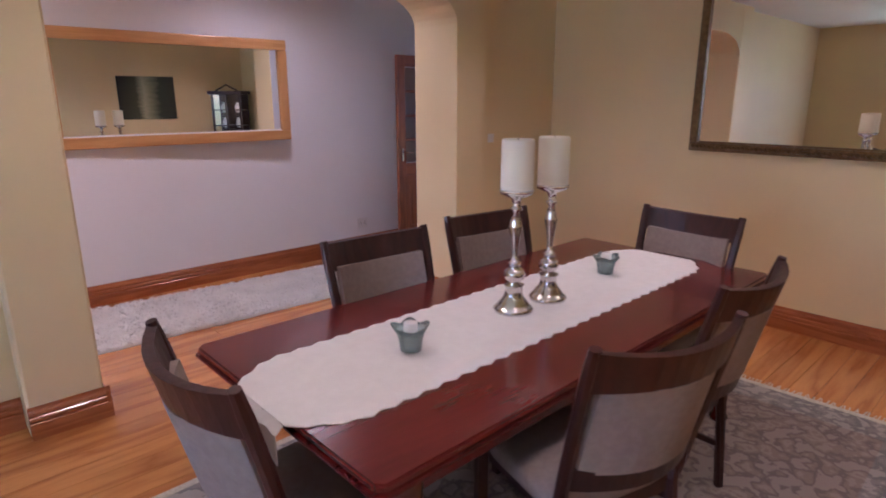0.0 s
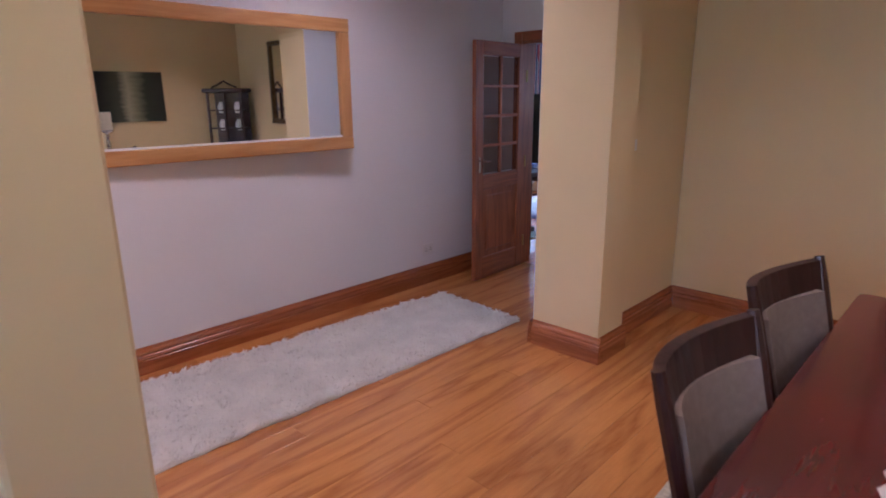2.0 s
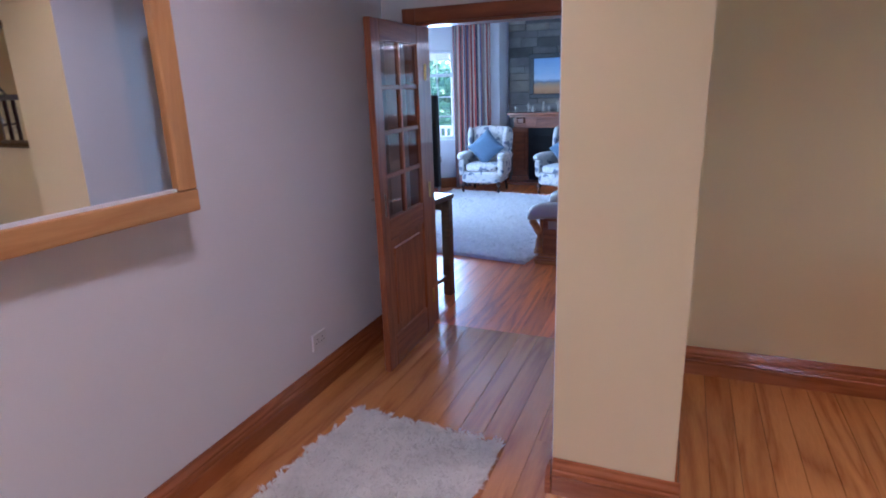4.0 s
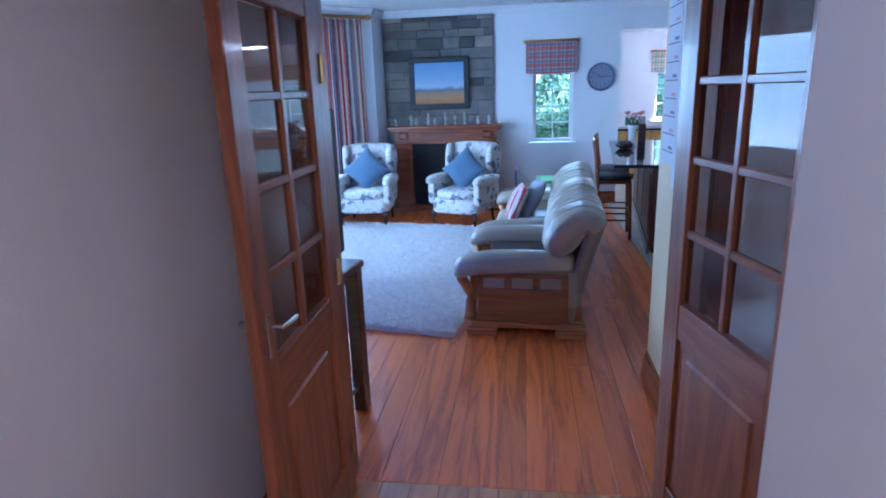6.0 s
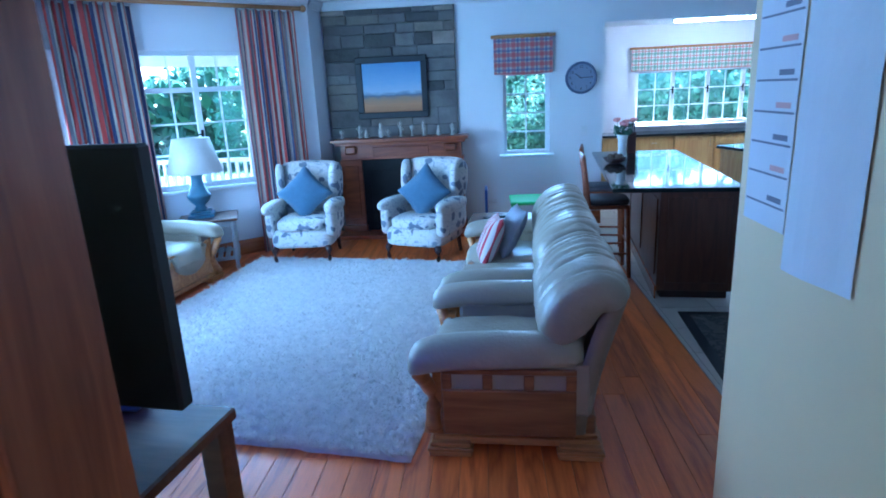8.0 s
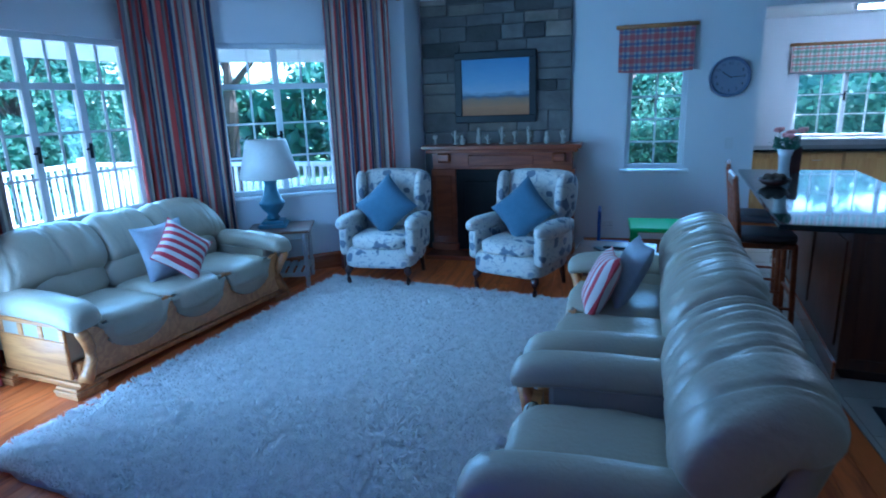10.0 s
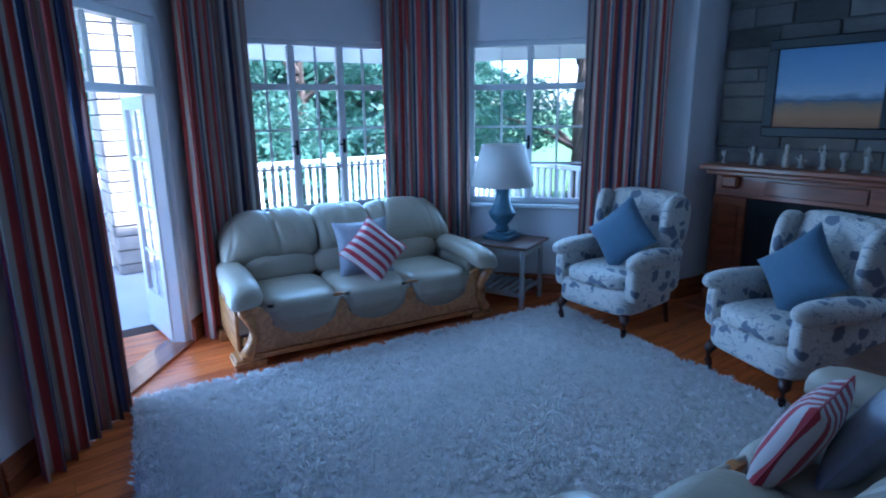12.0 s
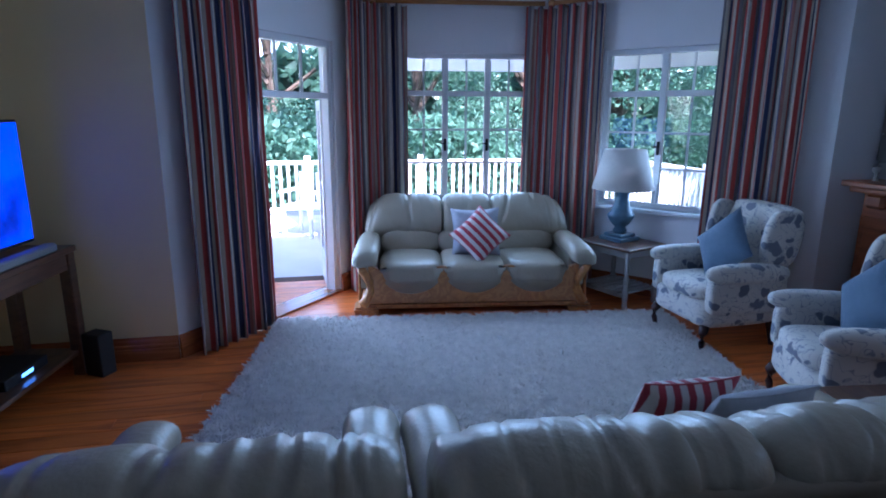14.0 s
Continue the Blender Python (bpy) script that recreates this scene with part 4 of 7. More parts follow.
def dining_chair(m):
    """Faces +y; dark frame with curved crest rail, upholstered back panel and seat."""
    root = thing("dining_chair", "dark-stained wooden dining chair with taupe upholstered seat and back", "chair", m, group="chairs round the dining table")
    w = 0.235

    def back_x(z):
        return -0.20 - 0.14 * max(0, (z - 0.42) / 0.6) ** 1.15
    for sx in (-1, 1):
        bm = bmesh.new()
        pts = [(sx * (w - 0.015), -0.235, 0.0), (sx * (w - 0.015), -0.20, 0.42)] + [(sx * (w + 0.025 * (z - 0.42) / 0.6), back_x(z), z) for z in np.linspace(0.48, 1.012, 8)]
        sweep(pts, [0.022] * (len(pts) - 1) + [0.018], 8, bm=bm, flat=0.85)
        part("leg", bm, DARK_WOOD, root)
        part("leg", box(sx * w - 0.02, sx * w + 0.02, 0.19, 0.23, 0, 0.43, 0.005), DARK_WOOD, root)

    def curved(z0, z1, thick, half, inset=0.0):
        bm = bmesh.new()
        n = 10
        rows = []
        for i in range(n + 1):
            u = -1 + 2 * i / n
            bow = -0.075 * (1 - u * u)
            rise = 0.018 * u * u
            ring = []
            for dz, dy in ((z0, 0), (z0, thick), (z1 + rise, thick), (z1 + rise, 0)):
                ring.append(bm.verts.new((u * half, back_x(dz) + bow + dy - thick / 2 + inset, dz)))
            rows.append(ring)
        for a, b in zip(rows, rows[1:]):
            for k in range(4):
                bm.faces.new((a[k], a[(k + 1) % 4], b[(k + 1) % 4], b[k]))
        bm.faces.new(rows[0])
        bm.faces.new(rows[-1][::-1])
        bmesh.ops.bevel(bm, geom=[e for e in bm.edges if len(e.link_faces) == 2 and e.calc_face_angle(0) > 1.0], offset=0.004, segments=1, affect="EDGES")
        return bm
    part("crest_rail", curved(0.885, 0.985, 0.03, w + 0.022), DARK_WOOD, root)
    part("lower_rail", curved(0.545, 0.605, 0.026, w - 0.006), DARK_WOOD, root)
    part("backrest", curved(0.606, 0.884, 0.036, w - 0.018), TAUPE, root, "taupe upholstered back panel", smooth=False)
    part("seat_frame", box(-w + 0.02, w - 0.02, -0.20, 0.215, 0.37, 0.43, 0.006), DARK_WOOD, root)
    part("seat", pillow(0.245, 0.225, 0.045, 5, 8, 8, m=Matrix.Translation((0, 0.01, 0.46))), TAUPE, root, "taupe upholstered seat pad", smooth=True)
    part("stretcher", box(-w + 0.02, w - 0.02, -0.01, 0.015, 0.14, 0.165, 0.004), DARK_WOOD, root)
    for sx in (-1, 1):
        part("stretcher", box(sx * w - 0.010, sx * w + 0.010, -0.21, 0.19, 0.165, 0.19, 0.004), DARK_WOOD, root)
    return root


chair = dining_chair(pose(3.392, 2.12, 0.012, 0, 0, -93.6))
for x, y, r in ((3.372, 2.828, -97.9), (3.76, 3.317, 177.4), (4.148, 2.12, 74), (4.08, 2.734, 90), (3.75, 1.41, 0)):
    copy_thing(chair, pose(x, y, 0.012, 0, 0, r))


def rug_material(name, ground, border, fleck):
    m = material(name, ground, 0.95, vary=0.1, scale=30, bump=0.5, bscale=300)
    nt = m.node_tree
    p = nt.nodes["Principled BSDF"]
    tc = nt.nodes.new("ShaderNodeTexCoord")
    v = nt.nodes.new("ShaderNodeTexVoronoi")
    v.inputs["Scale"].default_value = 9
    nt.links.new(tc.outputs["Object"], v.inputs["Vector"])
    w = nt.nodes.new("ShaderNodeTexNoise")
    w.inputs["Scale"].default_value, w.inputs["Detail"].default_value = 14, 5
    nt.links.new(tc.outputs["Object"], w.inputs["Vector"])
    ramp = nt.nodes.new("ShaderNodeValToRGB")
    ramp.color_ramp.interpolation = "CONSTANT"
    e = ramp.color_ramp.elements
    e[0].color, e[1].position, e[1].color = (*ground, 1), 0.42, (*border, 1)
    for pos, c in ((0.5, ground), (0.57, fleck), (0.64, border)):
        k = e.new(pos)
        k.color = (*c, 1)
    add = nt.nodes.new("ShaderNodeMath")
    add.operation = "MULTIPLY_ADD"
    add.inputs[1].default_value = 0.35
    nt.links.new(v.outputs["Distance"], add.inputs[0])
    half = nt.nodes.new("ShaderNodeMath")
    half.operation = "MULTIPLY"
    half.inputs[1].default_value = 0.8
    nt.links.new(w.outputs["Fac"], half.inputs[0])
    nt.links.new(half.outputs[0], add.inputs[2])
    nt.links.new(add.outputs[0], ramp.inputs["Fac"])
    nt.links.new(ramp.outputs[0], p.inputs["Base Color"])
    return m


PERSIAN = rug_material("faded_persian_wool", (0.23, 0.18, 0.15), (0.28, 0.23, 0.20), (0.165, 0.125, 0.12))
PERSIAN_EDGE = rug_material("persian_border_wool", (0.22, 0.20, 0.19), (0.32, 0.29, 0.26), (0.165, 0.155, 0.15))
MAT_DARK = rug_material("dark_kitchen_mat", (0.07, 0.065, 0.06), (0.12, 0.10, 0.085), (0.05, 0.045, 0.045))
FRINGE = material("cream_fringe", (0.55, 0.50, 0.40), 0.95, vary=0.15, scale=60, bump=0.5)


def carpet():
    root = thing("dining_rug", "faded grey-brown patterned oriental rug with a pale border under the table", "rug", pose(3.85, 2.31, 0, 0, 0, 2))
    part("field", box(-0.92, 0.92, -1.52, 1.52, 0.0, 0.011), PERSIAN, root)
    for x0, x1, y0, y1 in ((-1.09, -0.92, -1.70, 1.70), (0.92, 1.09, -1.70, 1.70), (-0.92, 0.92, -1.70, -1.52), (-0.92, 0.92, 1.52, 1.70)):
        part("border", box(x0, x1, y0, y1, 0.0, 0.0105), PERSIAN_EDGE, root)
    for x0, x1, y0, y1 in ((-1.13, -1.09, -1.74, 1.74), (1.09, 1.13, -1.74, 1.74), (-1.09, 1.09, 1.70, 1.74), (-1.09, 1.09, -1.74, -1.70)):
        part("binding", box(x0, x1, y0, y1, 0.0, 0.010), FRINGE, root, "pale cream binding")
    rnd = random.Random(3)
    for sy in (1, -1):
        bm = bmesh.new()
        for i in range(110):
            x = -1.13 + 2.26 * i / 109
            a, b = rnd.uniform(-0.012, 0.012), rnd.uniform(0.045, 0.07)
            v = [bm.verts.new(c) for c in ((x - 0.004, sy * 1.74, 0.004), (x + 0.004, sy * 1.74, 0.004), (x + a + 0.003, sy * (1.74 + b), 0.003), (x + a - 0.003, sy * (1.74 + b), 0.003))]
            bm.faces.new(v)
        part("fringe", bm, FRINGE, root)


carpet()


def shag(name, label, corners, h, mat, blades, blade, seed):
    """A thick pile rug: a rounded, uneven body with many separate tufts standing out of it."""
    rnd = np.random.RandomState(seed)
    c = [Vector((x, y, 0)) for x, y in corners]

    def at(u, v):
        return c[0] * (1 - u) * (1 - v) + c[1] * u * (1 - v) + c[2] * u * v + c[3] * (1 - u) * v
    nu, nv = 60, 90
    bm = bmesh.new()
    grid = []
    for j in range(nv + 1):
        row = []
        for i in range(nu + 1):
            u, v = i / nu, j / nv
            p = at(u, v)
            e = min(u, 1 - u, v, 1 - v) * 60
            wob = 0.012 * noise.noise(Vector((p.x * 9, p.y * 9, 1))) if e < 1 else 0
            z = h * min(1.0, 0.15 + e) + 0.006 * noise.noise(Vector((p.x * 14, p.y * 14, 0)))
            row.append(bm.verts.new((p.x + wob, p.y + wob, max(0.003, z))))
        grid.append(row)
    for j in range(nv):
        for i in range(nu):
            bm.faces.new((grid[j][i], grid[j][i + 1], grid[j + 1][i + 1], grid[j + 1][i]))
    edge = [grid[0][i] for i in range(nu + 1)] + [grid[j][nu] for j in range(1, nv + 1)] + [grid[nv][i] for i in range(nu - 1, -1, -1)] + [grid[j][0] for j in range(nv - 1, 0, -1)]
    low = [bm.verts.new((v.co.x, v.co.y, 0.001)) for v in edge]
    for i in range(len(edge)):
        k = (i + 1) % len(edge)
        bm.faces.new((edge[i], low[i], low[k], edge[k]))
    root = thing(name, label, "rug")
    part("pile_body", bm, mat, root, smooth=True)
    cc = np.array([[v.x, v.y, 0] for v in c])
    uv = rnd.rand(blades // 11 + 1, 2)
    u, v = uv[:, :1], uv[:, 1:]
    tufts = cc[0] * (1 - u) * (1 - v) + cc[1] * u * (1 - v) + cc[2] * u * v + cc[3] * (1 - u) * v
    own = np.arange(blades) // 11
    ang = rnd.rand(blades) * 2 * np.pi
    lean = rnd.rand(blades) * 2 * np.pi
    out = 0.011 * rnd.rand(blades) ** 0.5
    sway = rnd.normal(size=(len(tufts), 2)) * 0.015
    p = tufts[own] + np.stack([np.cos(lean) * out, np.sin(lean) * out, np.zeros(blades)], 1)
    ll = blade * (0.5 + rnd.rand(blades)) * (0.55 + 0.9 * rnd.rand(len(tufts)))[own]
    wv = np.stack([np.cos(ang), np.sin(ang), np.zeros(blades)], 1) * (0.0028 + 0.0022 * rnd.rand(blades))[:, None]
    tip = np.stack([np.cos(lean) * ll * 0.35 + sway[own, 0], np.sin(lean) * ll * 0.35 + sway[own, 1], ll * 0.80], 1)
    mid = np.stack([np.cos(lean) * ll * 0.22 + sway[own, 0] * 0.4, np.sin(lean) * ll * 0.22 + sway[own, 1] * 0.4, ll * 0.55], 1)
    base = p + np.array([0, 0, h * 0.9])
    verts = np.concatenate([base - wv, base + wv, base + mid + wv, base + mid - wv, base + tip]).reshape(5, blades, 3).transpose(1, 0, 2).reshape(-1, 3)
    k = np.arange(blades)[:, None] * 5
    quads = (k + np.array([[0, 1, 2, 3]])).tolist()
    tris = (k + np.array([[3, 2, 4]])).tolist()
    me = bpy.data.meshes.new("pile")
    me.from_pydata(verts.tolist(), [], quads + tris)
    ob = part("wool", me, mat, root, smooth=True)
    ob["kind"] = "stuff"
    return root


shag("hall_runner_rug", "long white shaggy runner rug on the hall floor", [(0.075, 0.55), (1.01, 0.55), (1.147, 4.0), (0.323, 4.04)], 0.020, SHAG, 90000, 0.014, 5)


# ---- hall and dining room wall things ----
def framed_mirror(name, label, m, w, h, fw, mat_h, mat_v, depth):
    """Local x runs along the wall, y towards the wall, z up from the lower edge."""
    root = thing(name, label, "mirror", m)
    for z0, z1 in ((0, fw), (h - fw, h)):
        part("frame_rail", box(0, w, -depth, 0, z0, z1, 0.008, segments=2), mat_h, root)
    for x0, x1 in ((0, fw), (w - fw, w)):
        part("frame_stile", box(x0, x1, -depth + 0.001, -0.001, fw, h - fw, 0.006), mat_v, root)
    part("glass", box(fw, w - fw, -0.012, -0.004, fw, h - fw), MIRROR, root, "silvered mirror glass")
    part("inner_edge", box(fw, w - fw, -0.02, -0.013, fw, fw + 0.012), TRIM_WHITE if mat_h is BEECH else GILT, root)
    return root


BEECH_V = wood("orange_beech_upright", (0.62, 0.33, 0.12), (0.48, 0.22, 0.07), 2, 0.35, 0.2)
framed_mirror("hall_mirror", "wide mirror in an orange beech frame on the white hall wall", pose(0.002, 1.49, 1.23, 0, 0, 87.5), 1.878, 0.867, 0.085, BEECH, BEECH_V, 0.035)
hm = bpy.data.objects["hall_mirror"]
part("hanging_batten", box(1.5, 1.8, 0.0005, 0.052, 0.70, 0.76), BEECH, hm)
gm = framed_mirror("gilt_mirror", "large mirror in a dark antique gilt frame on the cream wall", pose(3.10, 5.058, 1.215), 1.75, 1.15, 0.06, GILT, GILT, 0.04)
for z in (0.03, 1.12):
    bm = bmesh.new()
    for i in range(58):
        x = 0.03 + 1.69 * i / 57
        bmesh.ops.create_icosphere(bm, subdivisions=1, radius=0.016, matrix=Matrix.Translation((x, -0.042, z)))
    part("beading", bm, GILT, gm)


def plate(name, label, m, w=0.085, h=0.085, rockers=1, sockets=0):
    root = thing(name, label, "switch" if rockers else "socket", m)
    part("plate", box(-w / 2, w / 2, -0.010, 0, -h / 2, h / 2, 0.003), PLATE, root)
    for i in range(rockers):
        x = (i - (rockers - 1) / 2) * 0.03
        part("rocker", box(x - 0.009, x + 0.009, -0.014, -0.010, -0.018, 0.018, 0.002), PLATE, root)
    for i in range(sockets):
        x = (i - (sockets - 1) / 2) * 0.05
        for dx, dz in ((0, 0.014), (-0.012, -0.008), (0.012, -0.008)):
            part("hole", lathe([(0.004, 0), (0.004, 0.001)], 10, m=Matrix.Translation((x + dx, -0.0102, dz)) @ pose(0, 0, 0, 90)), BLACK, root)


plate("wall_socket", "white plastic double socket on the hall wall above the skirting", facet((0, 0), (0, 1))[0] @ Matrix.Translation((4.20, 0, 0.30)), 0.13, 0.10, 0, 2)
plate("light_switch", "cream plastic wall switch in the dining room", facet((1.802, 5.06), (1.802, 0))[0] @ pose(0.82, 0, 1.28, 0, 0, 180), 0.07, 0.07, 1)
plate("light_switch", "white plastic light switch on the hall wall beside the door", facet((1.70, 5.2), (1.70, 4.10))[0] @ Matrix.Translation((0.95, 0, 1.25)), 0.09, 0.13, 2)


def painting(name, label, m, w, h, mats, frame_mat, fw):
    root = thing(name, label, "painting", m)
    if fw:
        for z0, z1 in ((0, fw), (h - fw, h)):
            part("frame_rail", box(0, w, -0.045, 0, z0, z1, 0.008), frame_mat, root)
        for x0, x1 in ((0, fw), (w - fw, w)):
            part("frame_stile", box(x0, x1, -0.044, 0, fw, h - fw, 0.006), frame_mat, root)
    part("canvas", box(fw, w - fw, -0.03, -0.002, fw, h - fw), mats, root)


def landscape(name, bands, axis=2, size=1.0):
    """Painted horizontal bands with loose brushwork."""
    m = material(name, (0.5, 0.5, 0.5), 0.6, vary=0.1, bump=0.3, bscale=80)
    nt = m.node_tree
    p = nt.nodes["Principled BSDF"]
    tc = nt.nodes.new("ShaderNodeTexCoord")
    sep = nt.nodes.new("ShaderNodeSeparateXYZ")
    nt.links.new(tc.outputs["Generated"], sep.inputs[0])
    n = nt.nodes.new("ShaderNodeTexNoise")
    n.inputs["Scale"].default_value, n.inputs["Detail"].default_value = 5, 6
    mp = nt.nodes.new("ShaderNodeMapping")
    mp.inputs["Scale"].default_value = (1, 1, 3)
    nt.links.new(tc.outputs["Generated"], mp.inputs["Vector"])
    nt.links.new(mp.outputs[0], n.inputs["Vector"])
    add = nt.nodes.new("ShaderNodeMath")
    add.operation = "MULTIPLY_ADD"
    add.inputs[1].default_value, add.inputs[2].default_value = 0.16, -0.08
    nt.links.new(n.outputs["Fac"], add.inputs[0])
    s = nt.nodes.new("ShaderNodeMath")
    nt.links.new(sep.outputs[axis], s.inputs[0])
    nt.links.new(add.outputs[0], s.inputs[1])
    ramp = nt.nodes.new("ShaderNodeValToRGB")
    e = ramp.color_ramp.elements
    e[0].position, e[0].color = bands[0][0], (*bands[0][1], 1)
    e[1].position, e[1].color = bands[-1][0], (*bands[-1][1], 1)
    for pos, c in bands[1:-1]:
        k = e.new(pos)
        k.color = (*c, 1)
    nt.links.new(s.outputs[0], ramp.inputs["Fac"])
    nt.links.new(ramp.outputs[0], p.inputs["Base Color"])
    return m


FOREST = landscape("dark_forest_painting", [(0.0, (0.02, 0.022, 0.016)), (0.28, (0.025, 0.035, 0.02)), (0.46, (0.22, 0.22, 0.13)), (0.56, (0.34, 0.33, 0.22)), (0.68, (0.05, 0.055, 0.03)), (1.0, (0.012, 0.014, 0.010))], 0)
painting("forest_painting", "dark unframed forest canvas with a pale clearing on the cream wall", facet((6.0, 5.06), (6.0, -2.5))[0] @ Matrix.Translation((1.20, -0.002, 1.26)), 0.88, 0.70, FOREST, None, 0)


def corner_cabinet():
    root = thing("display_cabinet", "dark wooden glazed corner display cabinet holding white china", "cabinet", pose(5.62, 4.68, 0, 0, 0, -45) @ Matrix.Diagonal((0.82, 1, 1.04, 1)))
    part("base", box(-0.33, 0.33, -0.16, 0.16, 0, 0.78, 0.008), DARK_WOOD, root)
    part("back", box(-0.33, 0.33, 0.14, 0.16, 0.78, 1.60), DARK_WOOD, root)
    for x in (-0.33, -0.02, 0.29):
        part("stile", box(x, x + 0.04, -0.16, -0.12, 0.78, 1.60, 0.004), DARK_WOOD, root)
    for z in (0.80, 1.08, 1.34):
        part("shelf", box(-0.32, 0.32, -0.14, 0.14, z, z + 0.018), DARK_WOOD, root)
    part("cornice", box(-0.38, 0.38, -0.20, 0.18, 1.60, 1.66, 0.012), DARK_WOOD, root)
    part("crest", sweep([(-0.24, -0.1, 1.67), (-0.12, -0.1, 1.71), (0, -0.1, 1.76), (0.12, -0.1, 1.71), (0.24, -0.1, 1.67)], 0.015, 6), DARK_WOOD, root)
    for x in (-0.31, 0.0):
        pane = part("pane", box(x + 0.02, x + 0.29, -0.142, -0.138, 0.80, 1.60), GLASS, root)
        pane.visible_shadow = False


corner_cabinet()
for x, z in ((5.52, 1.099), (5.70, 1.099), (5.52, 1.359), (5.70, 1.359)):
    root = thing("china_jar", "white china jar on a cabinet shelf", "jar", pose(x, 4.68 - (x - 5.62), z), group="china in the display cabinet")
    part("body", lathe([(0.035, 0), (0.055, 0.05), (0.055, 0.11), (0.03, 0.15), (0.032, 0.17)], 16), CERAMIC, root, smooth=True)


def downlight(x, y, z):
    root = thing("downlight", "small recessed ceiling downlight with a white rim", "ceiling light", pose(x, y, z), group="recessed downlights")
    part("rim", lathe([(0.05, -0.008), (0.05, -0.001), (0.038, -0.001), (0.036, -0.006)], 20), TRIM_WHITE, root)
    part("bulb", lathe([(0.033, -0.0065), (0.033, -0.004)], 16), BULB, root, "lit bulb")


for lx, ly in DINE_LIGHTS + HALL_LIGHTS:
    downlight(lx, ly, CEIL)


# ---- living room things ----
def lofted(rings, bm=None):
    """A closed body through rings of equal length, capped at both ends."""
    own = bmesh.new()
    vs = [[own.verts.new(p) for p in r] for r in rings]
    n = len(vs[0])
    for a, b in zip(vs, vs[1:]):
        for k in range(n):
            own.faces.new((a[k], a[(k + 1) % n], b[(k + 1) % n], b[k]))
    own.faces.new(vs[0][::-1])
    own.faces.new(vs[-1])
    return joined(bm, own)


def smooth_loop(pts, n):
    """A closed loop of n points through pts, eased between them."""
    out, m = [], len(pts)
    for i in range(n):
        t = i / n * m
        k, f = int(t), t - int(t)
        p0, p1, p2, p3 = (Vector(pts[(k + j) % m]) for j in (-1, 0, 1, 2))
        out.append(0.5 * (2 * p1 + (p2 - p0) * f + (2 * p0 - 5 * p1 + 4 * p2 - p3) * f * f + (3 * p1 - p0 - 3 * p2 + p3) * f ** 3))
    return out


def back_puff(x0, x1, left, right, seed, full):
    """A stuffed back cushion that rolls over the top of the sofa, drawn into pleats; left, right: how far each end slopes down; full: how far it bulges over the seat."""
    loop = smooth_loop([(0.21 - full * 0.6, 0.55), (0.150 - full, 0.63), (0.170 - full, 0.74), (0.255 - full, 0.855), (0.365 - full * 0.4, 0.918), (0.455, 0.895), (0.500, 0.825), (0.470, 0.770), (0.39, 0.75), (0.30, 0.62)], 40)
    mid = Vector((0.32, 0.72))
    rnd = random.Random(seed)
    w = x1 - x0
    folds = [(rnd.uniform(0.05, 0.95) * w, rnd.choice((0.007, 0.010, 0.014, 0.03)), rnd.uniform(0.004, 0.017), rnd.uniform(-0.55, 0.55)) for _ in range(int(w / 0.055))]
    rings, seam, n = [], [], int(w / 0.011)
    for i in range(n + 1):
        t = i / n
        u = -1 + 2 * t
        sag = right if u > 0 else left
        k = (1 - abs(u) ** 7) ** 0.4
        k = 0.60 + 0.40 * k
        ring = []
        for j, q in enumerate(loop):
            d = q - mid
            top = max(0.0, min(1.0, (q.y - 0.60) / 0.30))
            dent = 0.0
            for c, wd, dp, sl in folds:
                e = (t * w - c - sl * (0.93 - q.y)) / wd
                if abs(e) < 3:
                    dent += dp * math.exp(-e * e)
            g = 1 - min(0.045, dent) * (0.25 + 0.75 * top) / max(d.length, 0.08)
            p = mid + d * k * g
            p.y -= sag * abs(u) ** 3.2 * (0.35 + 0.65 * top)
            p.y += 0.006 * noise.noise(Vector((t * w * 8 + seed, q.x * 8, q.y * 8)))
            ring.append((x0 + w * t, p.x, p.y))
        rings.append(ring)
        seam.append(Vector(ring[28]) + Vector((0, 0.004, 0)))
    return lofted(rings), seam


